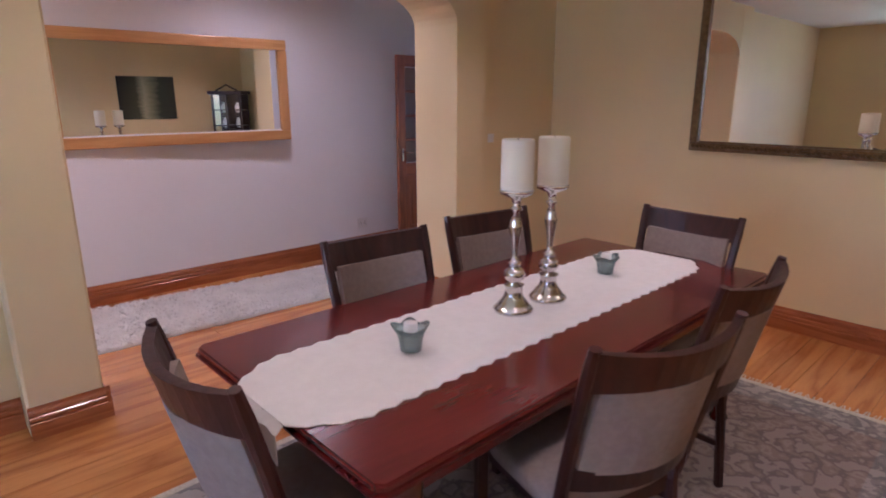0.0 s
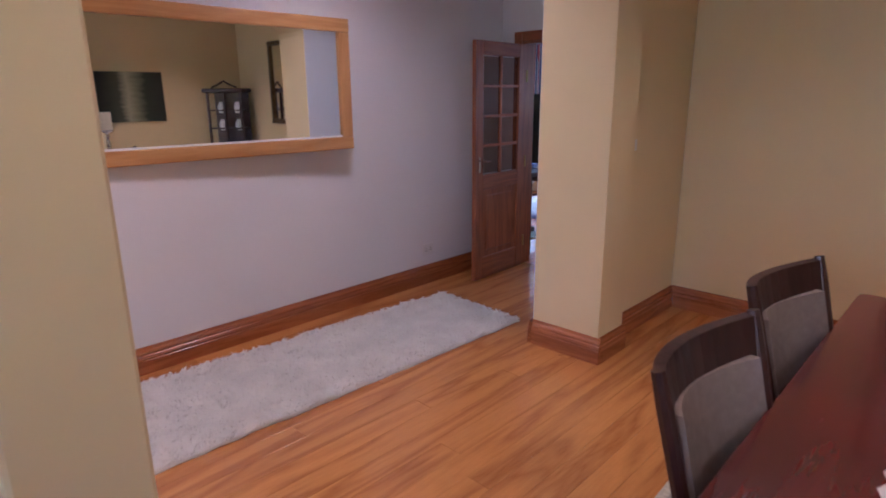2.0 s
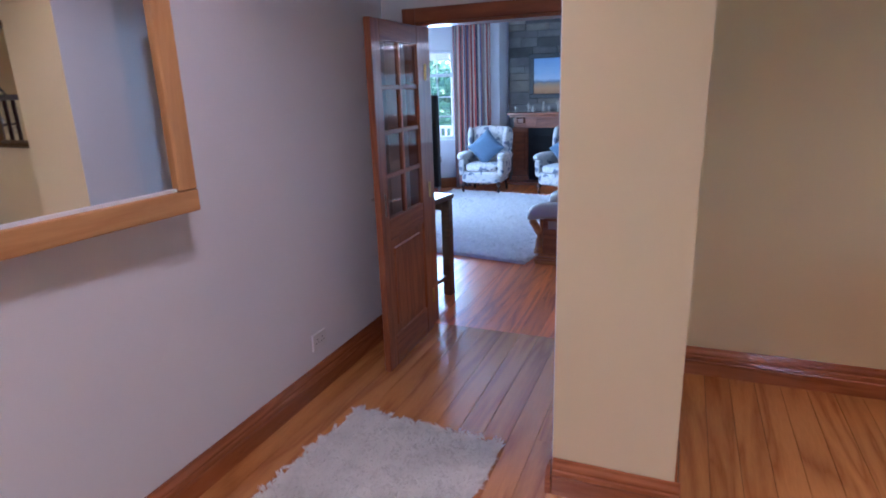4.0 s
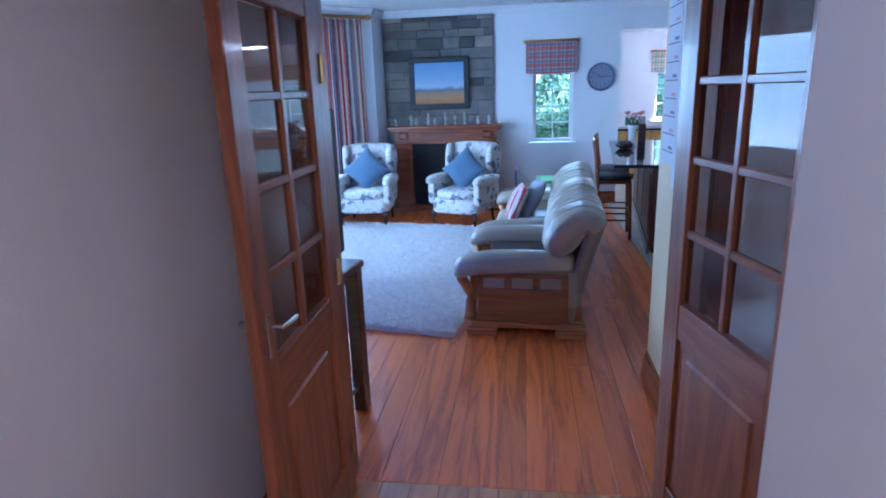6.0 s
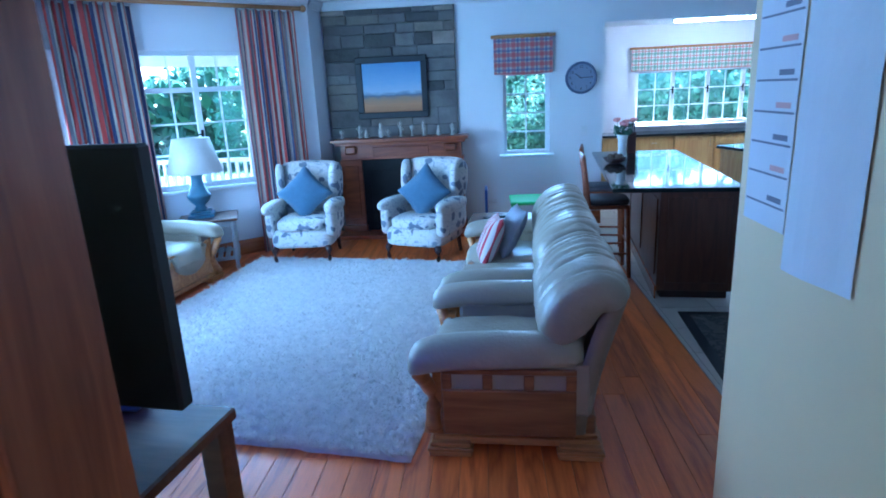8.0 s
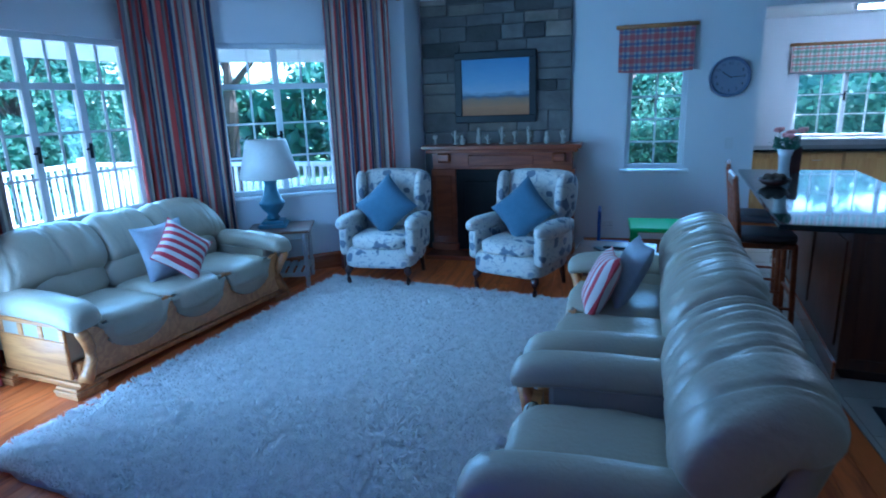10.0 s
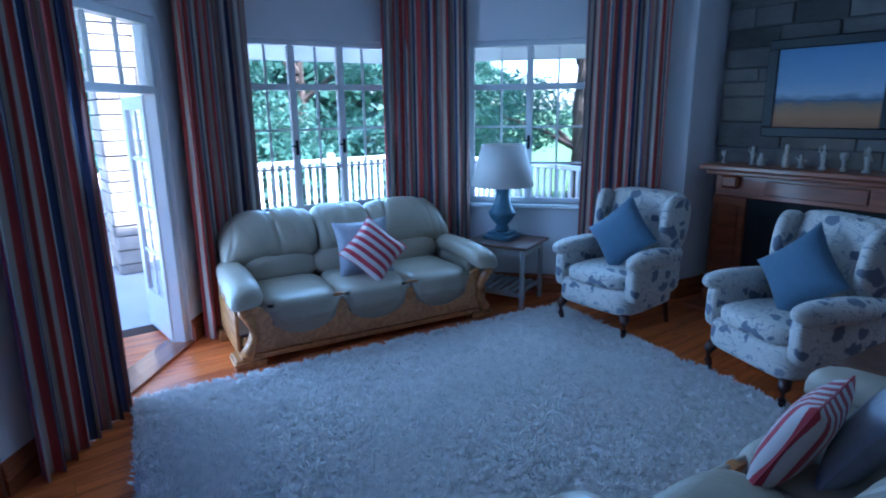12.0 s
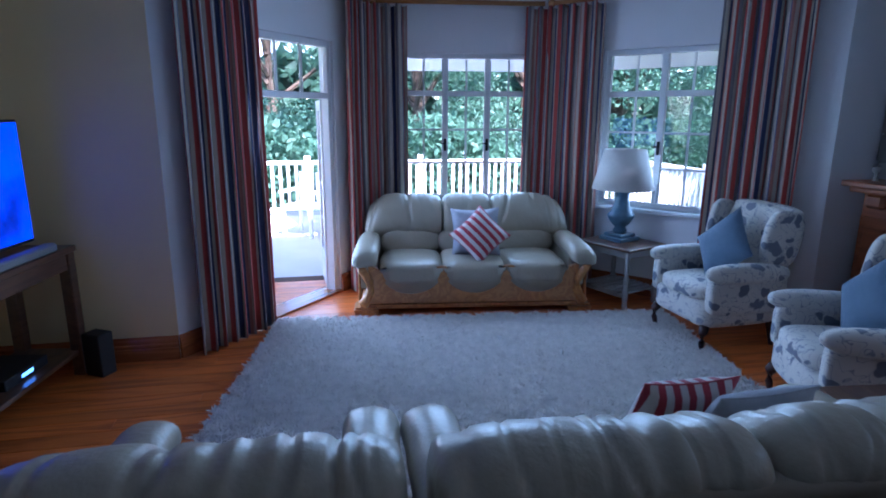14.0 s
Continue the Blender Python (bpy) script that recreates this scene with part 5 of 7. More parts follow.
def sofa(name, label, category, m, seats, W):
    """Cream leather on a carved oak frame; width along x, the front towards -y."""
    root = thing(name, label, category, m)
    D = 0.88
    aw = 0.20
    iw = (W - 2 * aw) / seats
    three = seats == 3
    grain = SOFA_WOOD if three else SIDE_WOOD
    part("plinth", box(-W / 2 + 0.06, W / 2 - 0.06, -D / 2 + 0.10, D / 2 - 0.08, 0.045, 0.20, 0.01), grain, root)
    part("base_moulding", box(-W / 2 + 0.03, W / 2 - 0.03, -D / 2 + 0.075, D / 2 - 0.06, 0.045, 0.085, 0.012, segments=2), SOFA_WOOD, root)
    part("base_moulding", box(-W / 2 + 0.045, W / 2 - 0.045, -D / 2 + 0.088, D / 2 - 0.072, 0.0855, 0.105, 0.008, segments=2), SOFA_WOOD, root)
    for sx in (-1, 1):
        for sy in (-1, 1):
            cx, cy = sx * (W / 2 - 0.085), sy * (D / 2 - 0.15)
            bm = bmesh.new()
            for z0, z1, r in ((0.0, 0.026, 0.098), (0.0265, 0.048, 0.104), (0.0485, 0.068, 0.092)):
                box(cx - r, cx + r, cy - r, cy + r, z0, z1, 0.009, bm=bm, segments=3)
            part("bun_foot", bm, SOFA_WOOD, root)
    # apron with scallops under each seat
    bm = bmesh.new()
    n = 14 * seats
    lo, hi = [], []
    for i in range(n + 1):
        x = -W / 2 + aw * 0.55 + (W - aw * 1.1) * i / n
        k = (i % 14) / 14 if i < n else 1.0
        sc = 0.5 + 0.5 * math.cos(2 * math.pi * k)
        lo.append((x, 0.10))
        hi.append((x, 0.215 + 0.20 * sc ** 0.7))
    ring = lo + hi[::-1]
    f = [bm.verts.new((x, -D / 2 + 0.065, z)) for x, z in ring]
    b = [bm.verts.new((x, -D / 2 + 0.105, z)) for x, z in ring]
    t = len(ring)
    for i in range(t):
        bm.faces.new((f[i], f[(i + 1) % t], b[(i + 1) % t], b[i]))
    fa, fb = bm.faces.new(f), bm.faces.new(b[::-1])
    bmesh.ops.triangulate(bm, faces=[fa, fb])
    part("scalloped_apron", bm, SOFA_WOOD, root)
    half = W / 2 - (0.055 if three else 0.015)
    bw = 2 * half / seats
    if three:
        cuts = [-half, -half + bw * 1.14, half - bw * 1.14, half]
    else:
        cuts = [-half + bw * i for i in range(seats + 1)]
    slope = 0.15 if three else 0.012
    for i in range(seats):
        x = -W / 2 + aw + iw * (i + 0.5)
        part("seat_cushion", pillow(iw / 2 + 0.005, 0.33, 0.105, 4, 14, 14, 0.008, i * 3.1, m=Matrix.Translation((x, -0.085, 0.345))), LEATHER, root, smooth=True)
        hw = iw / 2 - 0.003
        drop = [(hw * math.cos(a), 0.20 * math.sin(a)) for a in np.linspace(math.pi, 2 * math.pi, 21)] + [(hw, 0.03), (-hw, 0.03)]
        bm = slab(drop, -0.032, 0.032, 0.022)
        bmesh.ops.transform(bm, matrix=pose(x, -D / 2 + 0.078, 0.385, 90), verts=bm.verts)
        part("seat_front", bm, LEATHER, root, smooth=True)
        part("lumbar_roll", pillow(iw / 2 + 0.012, 0.11, 0.125, 3, 14, 14, 0.010, i * 5.7, m=Matrix.Translation((x, 0.235, 0.50)) @ pose(0, 0, 0, -12)), LEATHER, root, smooth=True)
        bm, seam = back_puff(cuts[i] + 0.002, cuts[i + 1] - 0.002, slope if i == 0 else 0.012, slope if i == seats - 1 else 0.012, seats * 10 + i, 0.0 if three else 0.05)
        back = part("back_cushion", bm, LEATHER, root, smooth=True)
        part("piping", sweep(seam[3:-3], 0.006, 5), LEATHER_SHADED, back, "stitched leather piping", smooth=True)
    # the leather-covered back, flaring out and up behind the cushions, its shade put into the colour
    nu, nv = 24, 12
    front, rear = [], []
    for j in range(nv + 1):
        v = j / nv
        fr, rr = [], []
        for i in range(nu + 1):
            u = -1 + 2 * i / nu
            z = 0.095 + (0.715 - slope * abs(u) ** 4) * v
            flare = 0.355 + 0.150 * v ** 1.5 - 0.05 * abs(u) ** 8
            x = u * (half - 0.012 - 0.02 * (1 - v))
            rr.append((x, flare + 0.008 * noise.noise(Vector((x * 5, v * 2, W))), z))
            fr.append((x, flare - 0.07, z))
        front.append(fr)
        rear.append(rr)
    part("back_panel", lofted([fr + rr[::-1] for fr, rr in zip(front, rear)]), LEATHER_SHADED, root, smooth=True)
    for sx in (-1, 1):
        x = sx * (W / 2 - aw / 2)
        part("arm_side", box(x - aw / 2 + 0.025, x + aw / 2 - 0.032, -D / 2 + 0.13, D / 2 - 0.10, 0.20, 0.49, 0.02), LEATHER, root)
        px = x + sx * (aw / 2 - 0.028)
        y0, y1 = -D / 2 + 0.12, D / 2 - 0.17
        part("side_panel", box(px - 0.012, px + 0.012, y0, y1, 0.105, 0.345, 0.006), grain, root)
        part("side_rail", box(px - 0.013, px + 0.013, y0, y1, 0.425, 0.455, 0.006), grain, root)
        for k in range(4):
            yk = y0 + (y1 - y0 - 0.045) * k / 3
            part("side_slat", box(px - 0.010, px + 0.010, yk, yk + 0.045, 0.3455, 0.4245, 0.005), grain, root)
        rings = []
        for y, hw, hz, z, dx in ((0.30, 0.060, 0.045, 0.530, 0.0), (0.26, 0.088, 0.070, 0.527, 0.0), (0.10, 0.098, 0.080, 0.522, 0.004), (-0.10, 0.106, 0.083, 0.518, 0.006), (-0.26, 0.104, 0.080, 0.512, 0.010),
                                 (-0.36, 0.107, 0.080, 0.500, 0.014), (-0.42, 0.105, 0.074, 0.486, 0.017), (-0.455, 0.090, 0.060, 0.474, 0.018), (-0.47, 0.055, 0.036, 0.466, 0.018)):
            ring = []
            for k in range(24):
                a = 2 * math.pi * k / 24
                c, q = math.cos(a), math.sin(a)
                r = (abs(c) ** 2.7 + abs(q) ** 2.7) ** (-1 / 2.7)
                droop = 0.028 * max(0.0, c * sx) ** 2
                ring.append((x + sx * dx + hw * c * r, y, z + hz * q * r * (1.0 if q > 0 else 0.72) - droop))
            rings.append(ring)
        part("arm_pad", lofted(rings), LEATHER, root, smooth=True)
        prof = [(0.055, -0.415, 0.435), (0.045, -0.425, 0.405), (0.012, -0.405, 0.355), (-0.018, -0.385, 0.285), (-0.020, -0.375, 0.215), (0.005, -0.372, 0.145), (0.040, -0.372, 0.085)]
        bm = sweep([(x + sx * dx, y, z) for dx, y, z in prof], [0.030, 0.036, 0.036, 0.034, 0.036, 0.040, 0.046], 10)
        part("arm_scroll", bm, SOFA_WOOD, root, "carved oak scroll", smooth=True)
    return root


sofa("leather_sofa", "cream leather three-seat sofa on carved oak under the bay window", "sofa", pose(-2.24, 8.885, 0, 0, 0, 83), 3, 1.98)
sofa("leather_armchair", "cream leather armchair on a carved oak frame by the rug", "armchair", pose(1.035, 7.37, 0, 0, 0, -93) @ Matrix.Diagonal((1, 1.05, 0.98, 1)), 1, 0.97)
sofa("leather_loveseat", "cream leather two-seat sofa on a carved oak frame beside the armchair", "sofa", pose(1.13, 8.74, 0, 0, 0, -94) @ Matrix.Diagonal((1, 1.04, 0.98, 1)), 2, 1.70)


def cushion(name, label, m, size, mat, thick=0.075):
    root = thing(name, label, "cushion", m)
    bm = pillow(size / 2, size / 2, thick, 2.5, 14, 14, pinch=0.10)
    uv = bm.loops.layers.uv.new("UVMap")
    for f in bm.faces:
        for l in f.loops:
            l[uv].uv = (l.vert.co.x + 1, l.vert.co.y + 1)
    part("cover", bm, mat, root, smooth=True)
    bm = bmesh.new()
    k = size / 2
    pts = []
    for i in range(41):
        a = i / 40 * 4
        s, f = int(a) % 4, a - int(a)
        q = -1 + 2 * f
        b = 1 - 0.10 * (1 - q * q)
        x, y = ((q, -b), (b, q), (-q, b), (-b, -q))[s]
        pts.append((x * k, y * k, 0))
    part("piping", sweep(pts, 0.004, 5, bm=bm), mat, root)


def upright(x, y, z, face, lean, spin=0.0):
    """A cushion standing up: its flat side looks along the angle face and leans back."""
    return pose(x, y, z, 0, 0, face) @ pose(0, 0, 0, 0, 90 - lean, 0) @ pose(0, 0, 0, 0, 0, spin)


cushion("grey_cushion", "grey cotton cushion leaning on the sofa's back", upright(-2.17, 8.915, 0.635, -12, 18, 2), 0.42, GREY_CLOTH)
cushion("striped_cushion", "red and white striped cushion set on its corner on the sofa", upright(-2.02, 8.915, 0.640, -14, 26, -45), 0.37, RED_STRIPE)
cushion("grey_cushion", "grey cotton cushion standing on the two-seat sofa", upright(1.08, 9.03, 0.585, 186, 28, 3), 0.42, GREY_CLOTH)
cushion("striped_cushion", "red and white striped cushion standing on the two-seat sofa", upright(0.92, 8.87, 0.560, 184, 24, 94), 0.40, RED_STRIPE)


def wing_chair(m):
    """Faces -y; leaf-print cloth, rolled arms, wings, short dark legs."""
    root = thing("wing_chair", "wing-back armchair in cream cloth printed with grey-blue leaves", "armchair", m, group="wing chairs before the fireplace")
    part("seat_base", pillow(0.325, 0.33, 0.105, 6, 10, 10, m=Matrix.Translation((0, 0, 0.275))), FLORAL, root, smooth=True)
    part("seat_cushion", pillow(0.265, 0.30, 0.065, 4, 12, 12, 0.003, m=Matrix.Translation((0, -0.045, 0.415))), FLORAL, root, smooth=True)
    part("backrest", pillow(0.285, 0.085, 0.33, 4.5, 14, 14, 0.004, m=Matrix.Translation((0, 0.30, 0.68)) @ pose(0, 0, 0, -9)), FLORAL, root, smooth=True)
    part("top_roll", pillow(0.31, 0.07, 0.06, 3, 10, 10, m=Matrix.Translation((0, 0.375, 0.955))), FLORAL, root, smooth=True)
    for sx in (-1, 1):
        part("wing", pillow(0.048, 0.135, 0.20, 3.0, 10, 10, m=Matrix.Translation((sx * 0.305, 0.245, 0.80)) @ pose(0, 0, 0, -9, 0, sx * -12)), FLORAL, root, smooth=True)
        part("arm_panel", pillow(0.05, 0.31, 0.15, 6, 8, 8, m=Matrix.Translation((sx * 0.31, 0.0, 0.43))), FLORAL, root, smooth=True)
        part("arm_roll", pillow(0.078, 0.335, 0.070, 2.6, 12, 12, m=Matrix.Translation((sx * 0.325, -0.015, 0.575)) @ pose(0, 0, 0, -2)), FLORAL, root, smooth=True)
        pts = [(sx * 0.27, -0.28, 0.19), (sx * 0.285, -0.30, 0.15), (sx * 0.285, -0.30, 0.08), (sx * 0.275, -0.29, 0.02), (sx * 0.278, -0.30, 0.0)]
        part("leg", sweep(pts, [0.036, 0.034, 0.022, 0.016, 0.02], 8), DARK_WOOD, root, "dark turned leg", smooth=True)
        part("leg", sweep([(sx * 0.26, 0.27, 0.19), (sx * 0.27, 0.31, 0.0)], [0.026, 0.017], 8), DARK_WOOD, root, "dark tapered leg")
    return root


wing_chair(pose(-1.05, 10.49, 0, 0, 0, 3))
wing_chair(pose(0.235, 10.42, 0, 0, 0, -20))
cushion("blue_cushion", "slate-blue cushion set on its corner in a wing chair", upright(-1.05, 10.52, 0.70, -90, 20, 45), 0.44, BLUE_CLOTH, 0.085)
cushion("blue_cushion", "slate-blue cushion set on its corner in a wing chair", upright(0.24, 10.46, 0.69, -110, 20, 45), 0.44, BLUE_CLOTH, 0.085)
shag("living_room_rug", "large pale beige shaggy rug on the living room floor", [(0.52, 6.84), (0.95, 10.02), (-1.56, 10.40), (-1.92, 7.24)], 0.026, SHAG_GREY, 240000, 0.023, 9)


def side_table():
    m = pose(-2.00, 10.22, 0, 0, 0, 22)
    root = thing("side_table", "small grey-washed side table with dark top and slatted shelf", "side table", m)
    part("top", box(-0.29, 0.29, -0.25, 0.25, 0.515, 0.54, 0.006), TV_WOOD, root, "dark wooden table top")
    part("apron", box(-0.25, 0.25, -0.21, 0.21, 0.455, 0.514, 0.004), GREY_PAINT, root)
    for sx in (-1, 1):
        for sy in (-1, 1):
            prof = [(0.018, 0), (0.024, 0.03), (0.018, 0.06), (0.024, 0.09), (0.024, 0.17), (0.017, 0.19), (0.022, 0.24), (0.017, 0.42), (0.024, 0.44), (0.024, 0.514)]
            part("leg", lathe(prof, 12, m=Matrix.Translation((sx * 0.235, sy * 0.195, 0))), GREY_PAINT, root, smooth=True)
    for sy in (-1, 1):
        part("shelf_rail", box(-0.235, 0.235, sy * 0.195 - 0.012, sy * 0.195 + 0.012, 0.10, 0.135), GREY_PAINT, root)
    for i in range(7):
        x = -0.22 + 0.44 * i / 6
        part("slat", box(x - 0.024, x + 0.024, -0.215, 0.215, 0.136, 0.150, 0.003), GREY_PAINT, root)


side_table()


def table_lamp():
    root = thing("table_lamp", "slate-blue turned table lamp with a pale tapered shade, unlit", "table lamp", pose(-2.07, 10.23, 0.5405, 0, 0, 22) @ Matrix.Scale(1.15, 4))
    part("foot", box(-0.11, 0.11, -0.11, 0.11, 0.0, 0.03, 0.004), LAMP_BLUE, root)
    part("foot", box(-0.085, 0.085, -0.085, 0.085, 0.0305, 0.055, 0.004), LAMP_BLUE, root)
    prof = [(0.05, 0.055), (0.055, 0.08), (0.04, 0.10), (0.085, 0.15), (0.105, 0.19), (0.10, 0.205), (0.085, 0.22), (0.062, 0.27), (0.052, 0.33), (0.052, 0.36), (0.06, 0.37), (0.05, 0.385), (0.02, 0.395)]
    part("body", lathe(prof, 28), LAMP_BLUE, root, smooth=True)
    part("stem", lathe([(0.008, 0.395), (0.008, 0.66)], 10), BRASS, root)
    bm = bmesh.new()
    a = [bm.verts.new((0.235 * math.cos(t), 0.235 * math.sin(t), 0.40)) for t in np.linspace(0, 2 * math.pi, 41)[:-1]]
    b = [bm.verts.new((0.155 * math.cos(t), 0.155 * math.sin(t), 0.70)) for t in np.linspace(0, 2 * math.pi, 41)[:-1]]
    for i in range(40):
        bm.faces.new((a[i], a[(i + 1) % 40], b[(i + 1) % 40], b[i]))
    sh = part("shade", bm, SHADE, root, "pale linen lampshade", smooth=True)
    sol = sh.modifiers.new("thick", "SOLIDIFY")
    sol.thickness = 0.003


table_lamp()


def curtain(name, label, path, z0, z1, seed, folds):
    """A hanging striped curtain: pleats along a line on the floor plan, gathered at the top."""
    root = thing(name, label, "curtain", group="curtains of the bay")
    pts = [Vector((x, y, 0)) for x, y in path]
    seg = [(b - a).length for a, b in zip(pts, pts[1:])]
    total = sum(seg)

    def along(s):
        for a, b, l in zip(pts, pts[1:], seg):
            if s <= l or b is pts[-1]:
                return a + (b - a) * (s / l), (b - a).normalized()
            s -= l
    bm = bmesh.new()
    uv = bm.loops.layers.uv.new("UVMap")
    nu, nv = folds * 10, 22
    rnd = random.Random(seed)
    amp = [rnd.uniform(0.65, 1.25) for _ in range(folds + 2)]
    width = [rnd.uniform(-0.25, 0.25) for _ in range(folds + 2)]
    grid, dist = [], {}
    for j in range(nv + 1):
        v = j / nv
        z = z0 + (z1 - z0) * v
        row = []
        run = 0.0
        last = None
        for i in range(nu + 1):
            u = i / nu
            k = u * folds
            c = int(k)
            ph = 2 * math.pi * (k + width[min(c, folds)] * math.sin(math.pi * (k - c)) * 0.3)
            spread = 1.0 + 0.06 * (1 - v)
            p, d = along(total * (0.5 + (u - 0.5) * spread) if 0 < (0.5 + (u - 0.5) * spread) < 1 else total * u)
            n = Vector((-d.y, d.x, 0))
            a = 0.040 * amp[min(c, folds)] * (0.75 + 0.35 * (1 - v))
            q = p - n * (0.05 + a * math.sin(ph) + 0.012 * noise.noise(Vector((u * 9, v * 2.5, seed)))) + d * (0.014 * math.sin(ph * 2 + seed))
            q.z = z + (0.012 * math.sin(ph) if j == nv else 0)
            if last is not None:
                run += math.hypot(q.x - last.x, q.y - last.y)
            last = q
            vert = bm.verts.new(q)
            row.append(vert)
            dist[vert] = (run, z)
        grid.append(row)
    for j in range(nv):
        for i in range(nu):
            f = bm.faces.new((grid[j][i], grid[j][i + 1], grid[j + 1][i + 1], grid[j + 1][i]))
            for l in f.loops:
                s = dist[grid[nv // 2][row_index(i, l.vert, grid, j)]][0]
                l[uv].uv = (s + seed * 0.137, l.vert.co.z)
    ob = part("cloth", bm, CURTAIN, root, smooth=True)
    sol = ob.modifiers.new("thick", "SOLIDIFY")
    sol.thickness = 0.003
    return root


def row_index(i, vert, grid, j):
    return i if vert in (grid[j][i], grid[j + 1][i]) else i + 1


def on(m, s, y=0.0):
    p = m @ Vector((s, y, 0))
    return (p.x, p.y)


TOP = 2.60
curtain("curtain", "floor-length striped curtain drawn back beside the garden door, over the floor", [on(MA, 0.10, -0.05), on(MA, 0.80, -0.05)], 0.004, TOP, 1, 8)
curtain("curtain", "floor-length striped curtain between garden door and wide window", [on(MA, 1.80, -0.06), on(MA, 2.26, -0.06), on(MW, 0.10, -0.06), on(MW, 0.34, -0.06)], 0.004, TOP, 2, 8)
curtain("curtain", "floor-length striped curtain in the bay corner behind the lamp", [on(MW, 1.47, -0.06), on(MW, 1.60, -0.06), on(MB, 0.08, -0.06), on(MB, 0.62, -0.06)], 0.004, TOP, 4, 7)
curtain("curtain", "floor-length striped curtain at the fireplace end of the bay", [on(MB, 1.58, -0.06), on(MB, 2.22, -0.06)], 0.004, TOP, 7, 7)


def pole(m, s0, s1, y, z, r, label, finial=True):
    root = thing("curtain_pole", label, "curtain pole", m)
    part("rod", sweep([(s0, y, z), (s1, y, z)], r, 12), POLE_WOOD, root, smooth=True)
    if finial:
        for s in (s0, s1):
            bm = bmesh.new()
            bmesh.ops.create_uvsphere(bm, u_segments=12, v_segments=8, radius=r * 1.7, matrix=Matrix.Translation((s, y, z)))
            part("finial", bm, POLE_WOOD, root, smooth=True)
    for s in (s0 + 0.12, s1 - 0.12):
        part("bracket", box(s - 0.012, s + 0.012, y - r, -0.001, z - r - 0.012, z - r, 0.002), POLE_WOOD, root)
    return root


pole(MA, 0.02, 2.20, -0.11, 2.635, 0.022, "wooden curtain pole over the garden door")
pole(MW, 0.06, LW - 0.06, -0.11, 2.635, 0.022, "wooden curtain pole over the wide window", False)
pole(MB, 0.10, 2.34, -0.11, 2.635, 0.022, "wooden curtain pole over the bay's north window")


def roman_blind(name, label, m, s0, s1, z0, z1, mat, y=-0.05):
    root = thing(name, label, "blind", m)
    bm = bmesh.new()
    uv = bm.loops.layers.uv.new("UVMap")
    n, k = 16, 14
    grid = [[bm.verts.new((s0 + (s1 - s0) * i / n, y - 0.012 * abs(math.sin(j / k * math.pi * 3)) - 0.004 * math.sin(i * 1.3), z0 + (z1 - z0) * j / k - (0.015 * math.sin(math.pi * i / n) if j == 0 else 0))) for i in range(n + 1)] for j in range(k + 1)]
    for j in range(k):
        for i in range(n):
            f = bm.faces.new((grid[j][i], grid[j][i + 1], grid[j + 1][i + 1], grid[j + 1][i]))
            for l in f.loops:
                l[uv].uv = (l.vert.co.x + 5, l.vert.co.z + 5)
    ob = part("cloth", bm, mat, root)
    sol = ob.modifiers.new("thick", "SOLIDIFY")
    sol.thickness = 0.004
    part("rail", sweep([(s0 - 0.03, y, z1 + 0.01), (s1 + 0.03, y, z1 + 0.01)], 0.02, 10), POLE_WOOD, root, "wooden blind rail", smooth=True)
    for s in (s0 + 0.06, s1 - 0.06):
        part("bracket", box(s - 0.01, s + 0.01, y, -0.001, z1 + 0.02, z1 + 0.035), POLE_WOOD, root)


roman_blind("roman_blind", "raised red and blue checked roman blind on a wooden rail", MN, 2.05, 2.74, 1.85, 2.26, CHECK_RED)
roman_blind("roman_blind", "raised green and red checked roman blind over the kitchen window", MK, 0.95, 3.45, 1.86, 2.20, CHECK_GREEN)


# ---- fireplace ----
def fireplace():
    root = thing("fireplace", "red-brown wooden fireplace surround with black hearth and mantel shelf", "fireplace", pose(-0.13, 11.72, 0))
    part("mantel_shelf", box(-0.82, 0.82, -0.37, -0.001, 1.145, 1.185, 0.008), FIRE_WOOD, root)
    part("shelf_moulding", box(-0.78, 0.78, -0.33, -0.001, 1.105, 1.1445, 0.014, segments=2), FIRE_WOOD, root)
    part("frieze", box(-0.73, 0.73, -0.24, -0.001, 0.93, 1.1045, 0.004), FIRE_WOOD, root)
    part("frieze_panel", box(-0.34, 0.34, -0.252, -0.2405, 0.965, 1.075, 0.006), FIRE_WOOD, root)
    for sx in (-1, 1):
        part("pilaster", box(sx * 0.62 - 0.135, sx * 0.62 + 0.135, -0.22, -0.001, 0.12, 0.9295, 0.006), FIRE_WOOD, root)
        part("pilaster_panel", box(sx * 0.62 - 0.085, sx * 0.62 + 0.085, -0.232, -0.2205, 0.2, 0.86, 0.006), FIRE_WOOD, root)
        part("plinth_block", box(sx * 0.62 - 0.15, sx * 0.62 + 0.15, -0.24, -0.001, 0.0, 0.1195, 0.006), FIRE_WOOD, root)
        part("corbel", box(sx * 0.60 - 0.07, sx * 0.60 + 0.07, -0.30, -0.2405, 1.0, 1.1045, 0.02), FIRE_WOOD, root)
    part("hearth_surround", box(-0.485, 0.485, -0.20, -0.19, 0.05, 0.93), SOOT, root)
    part("firebox", box(-0.40, 0.40, -0.215, -0.2005, 0.05, 0.80, 0.01), SOOT, root, "black cast-iron fire front")
    part("grate_bar", box(-0.36, 0.36, -0.235, -0.2155, 0.10, 0.14, 0.004), IRON, root)
    part("hearth", box(-0.78, 0.78, -0.50, -0.2405, 0.0, 0.045, 0.006), FIRE_WOOD, root)


fireplace()
FIGURE = material("aged_cream_ceramic", (0.50, 0.45, 0.38), 0.45, vary=0.15, scale=30, bump=0.2)


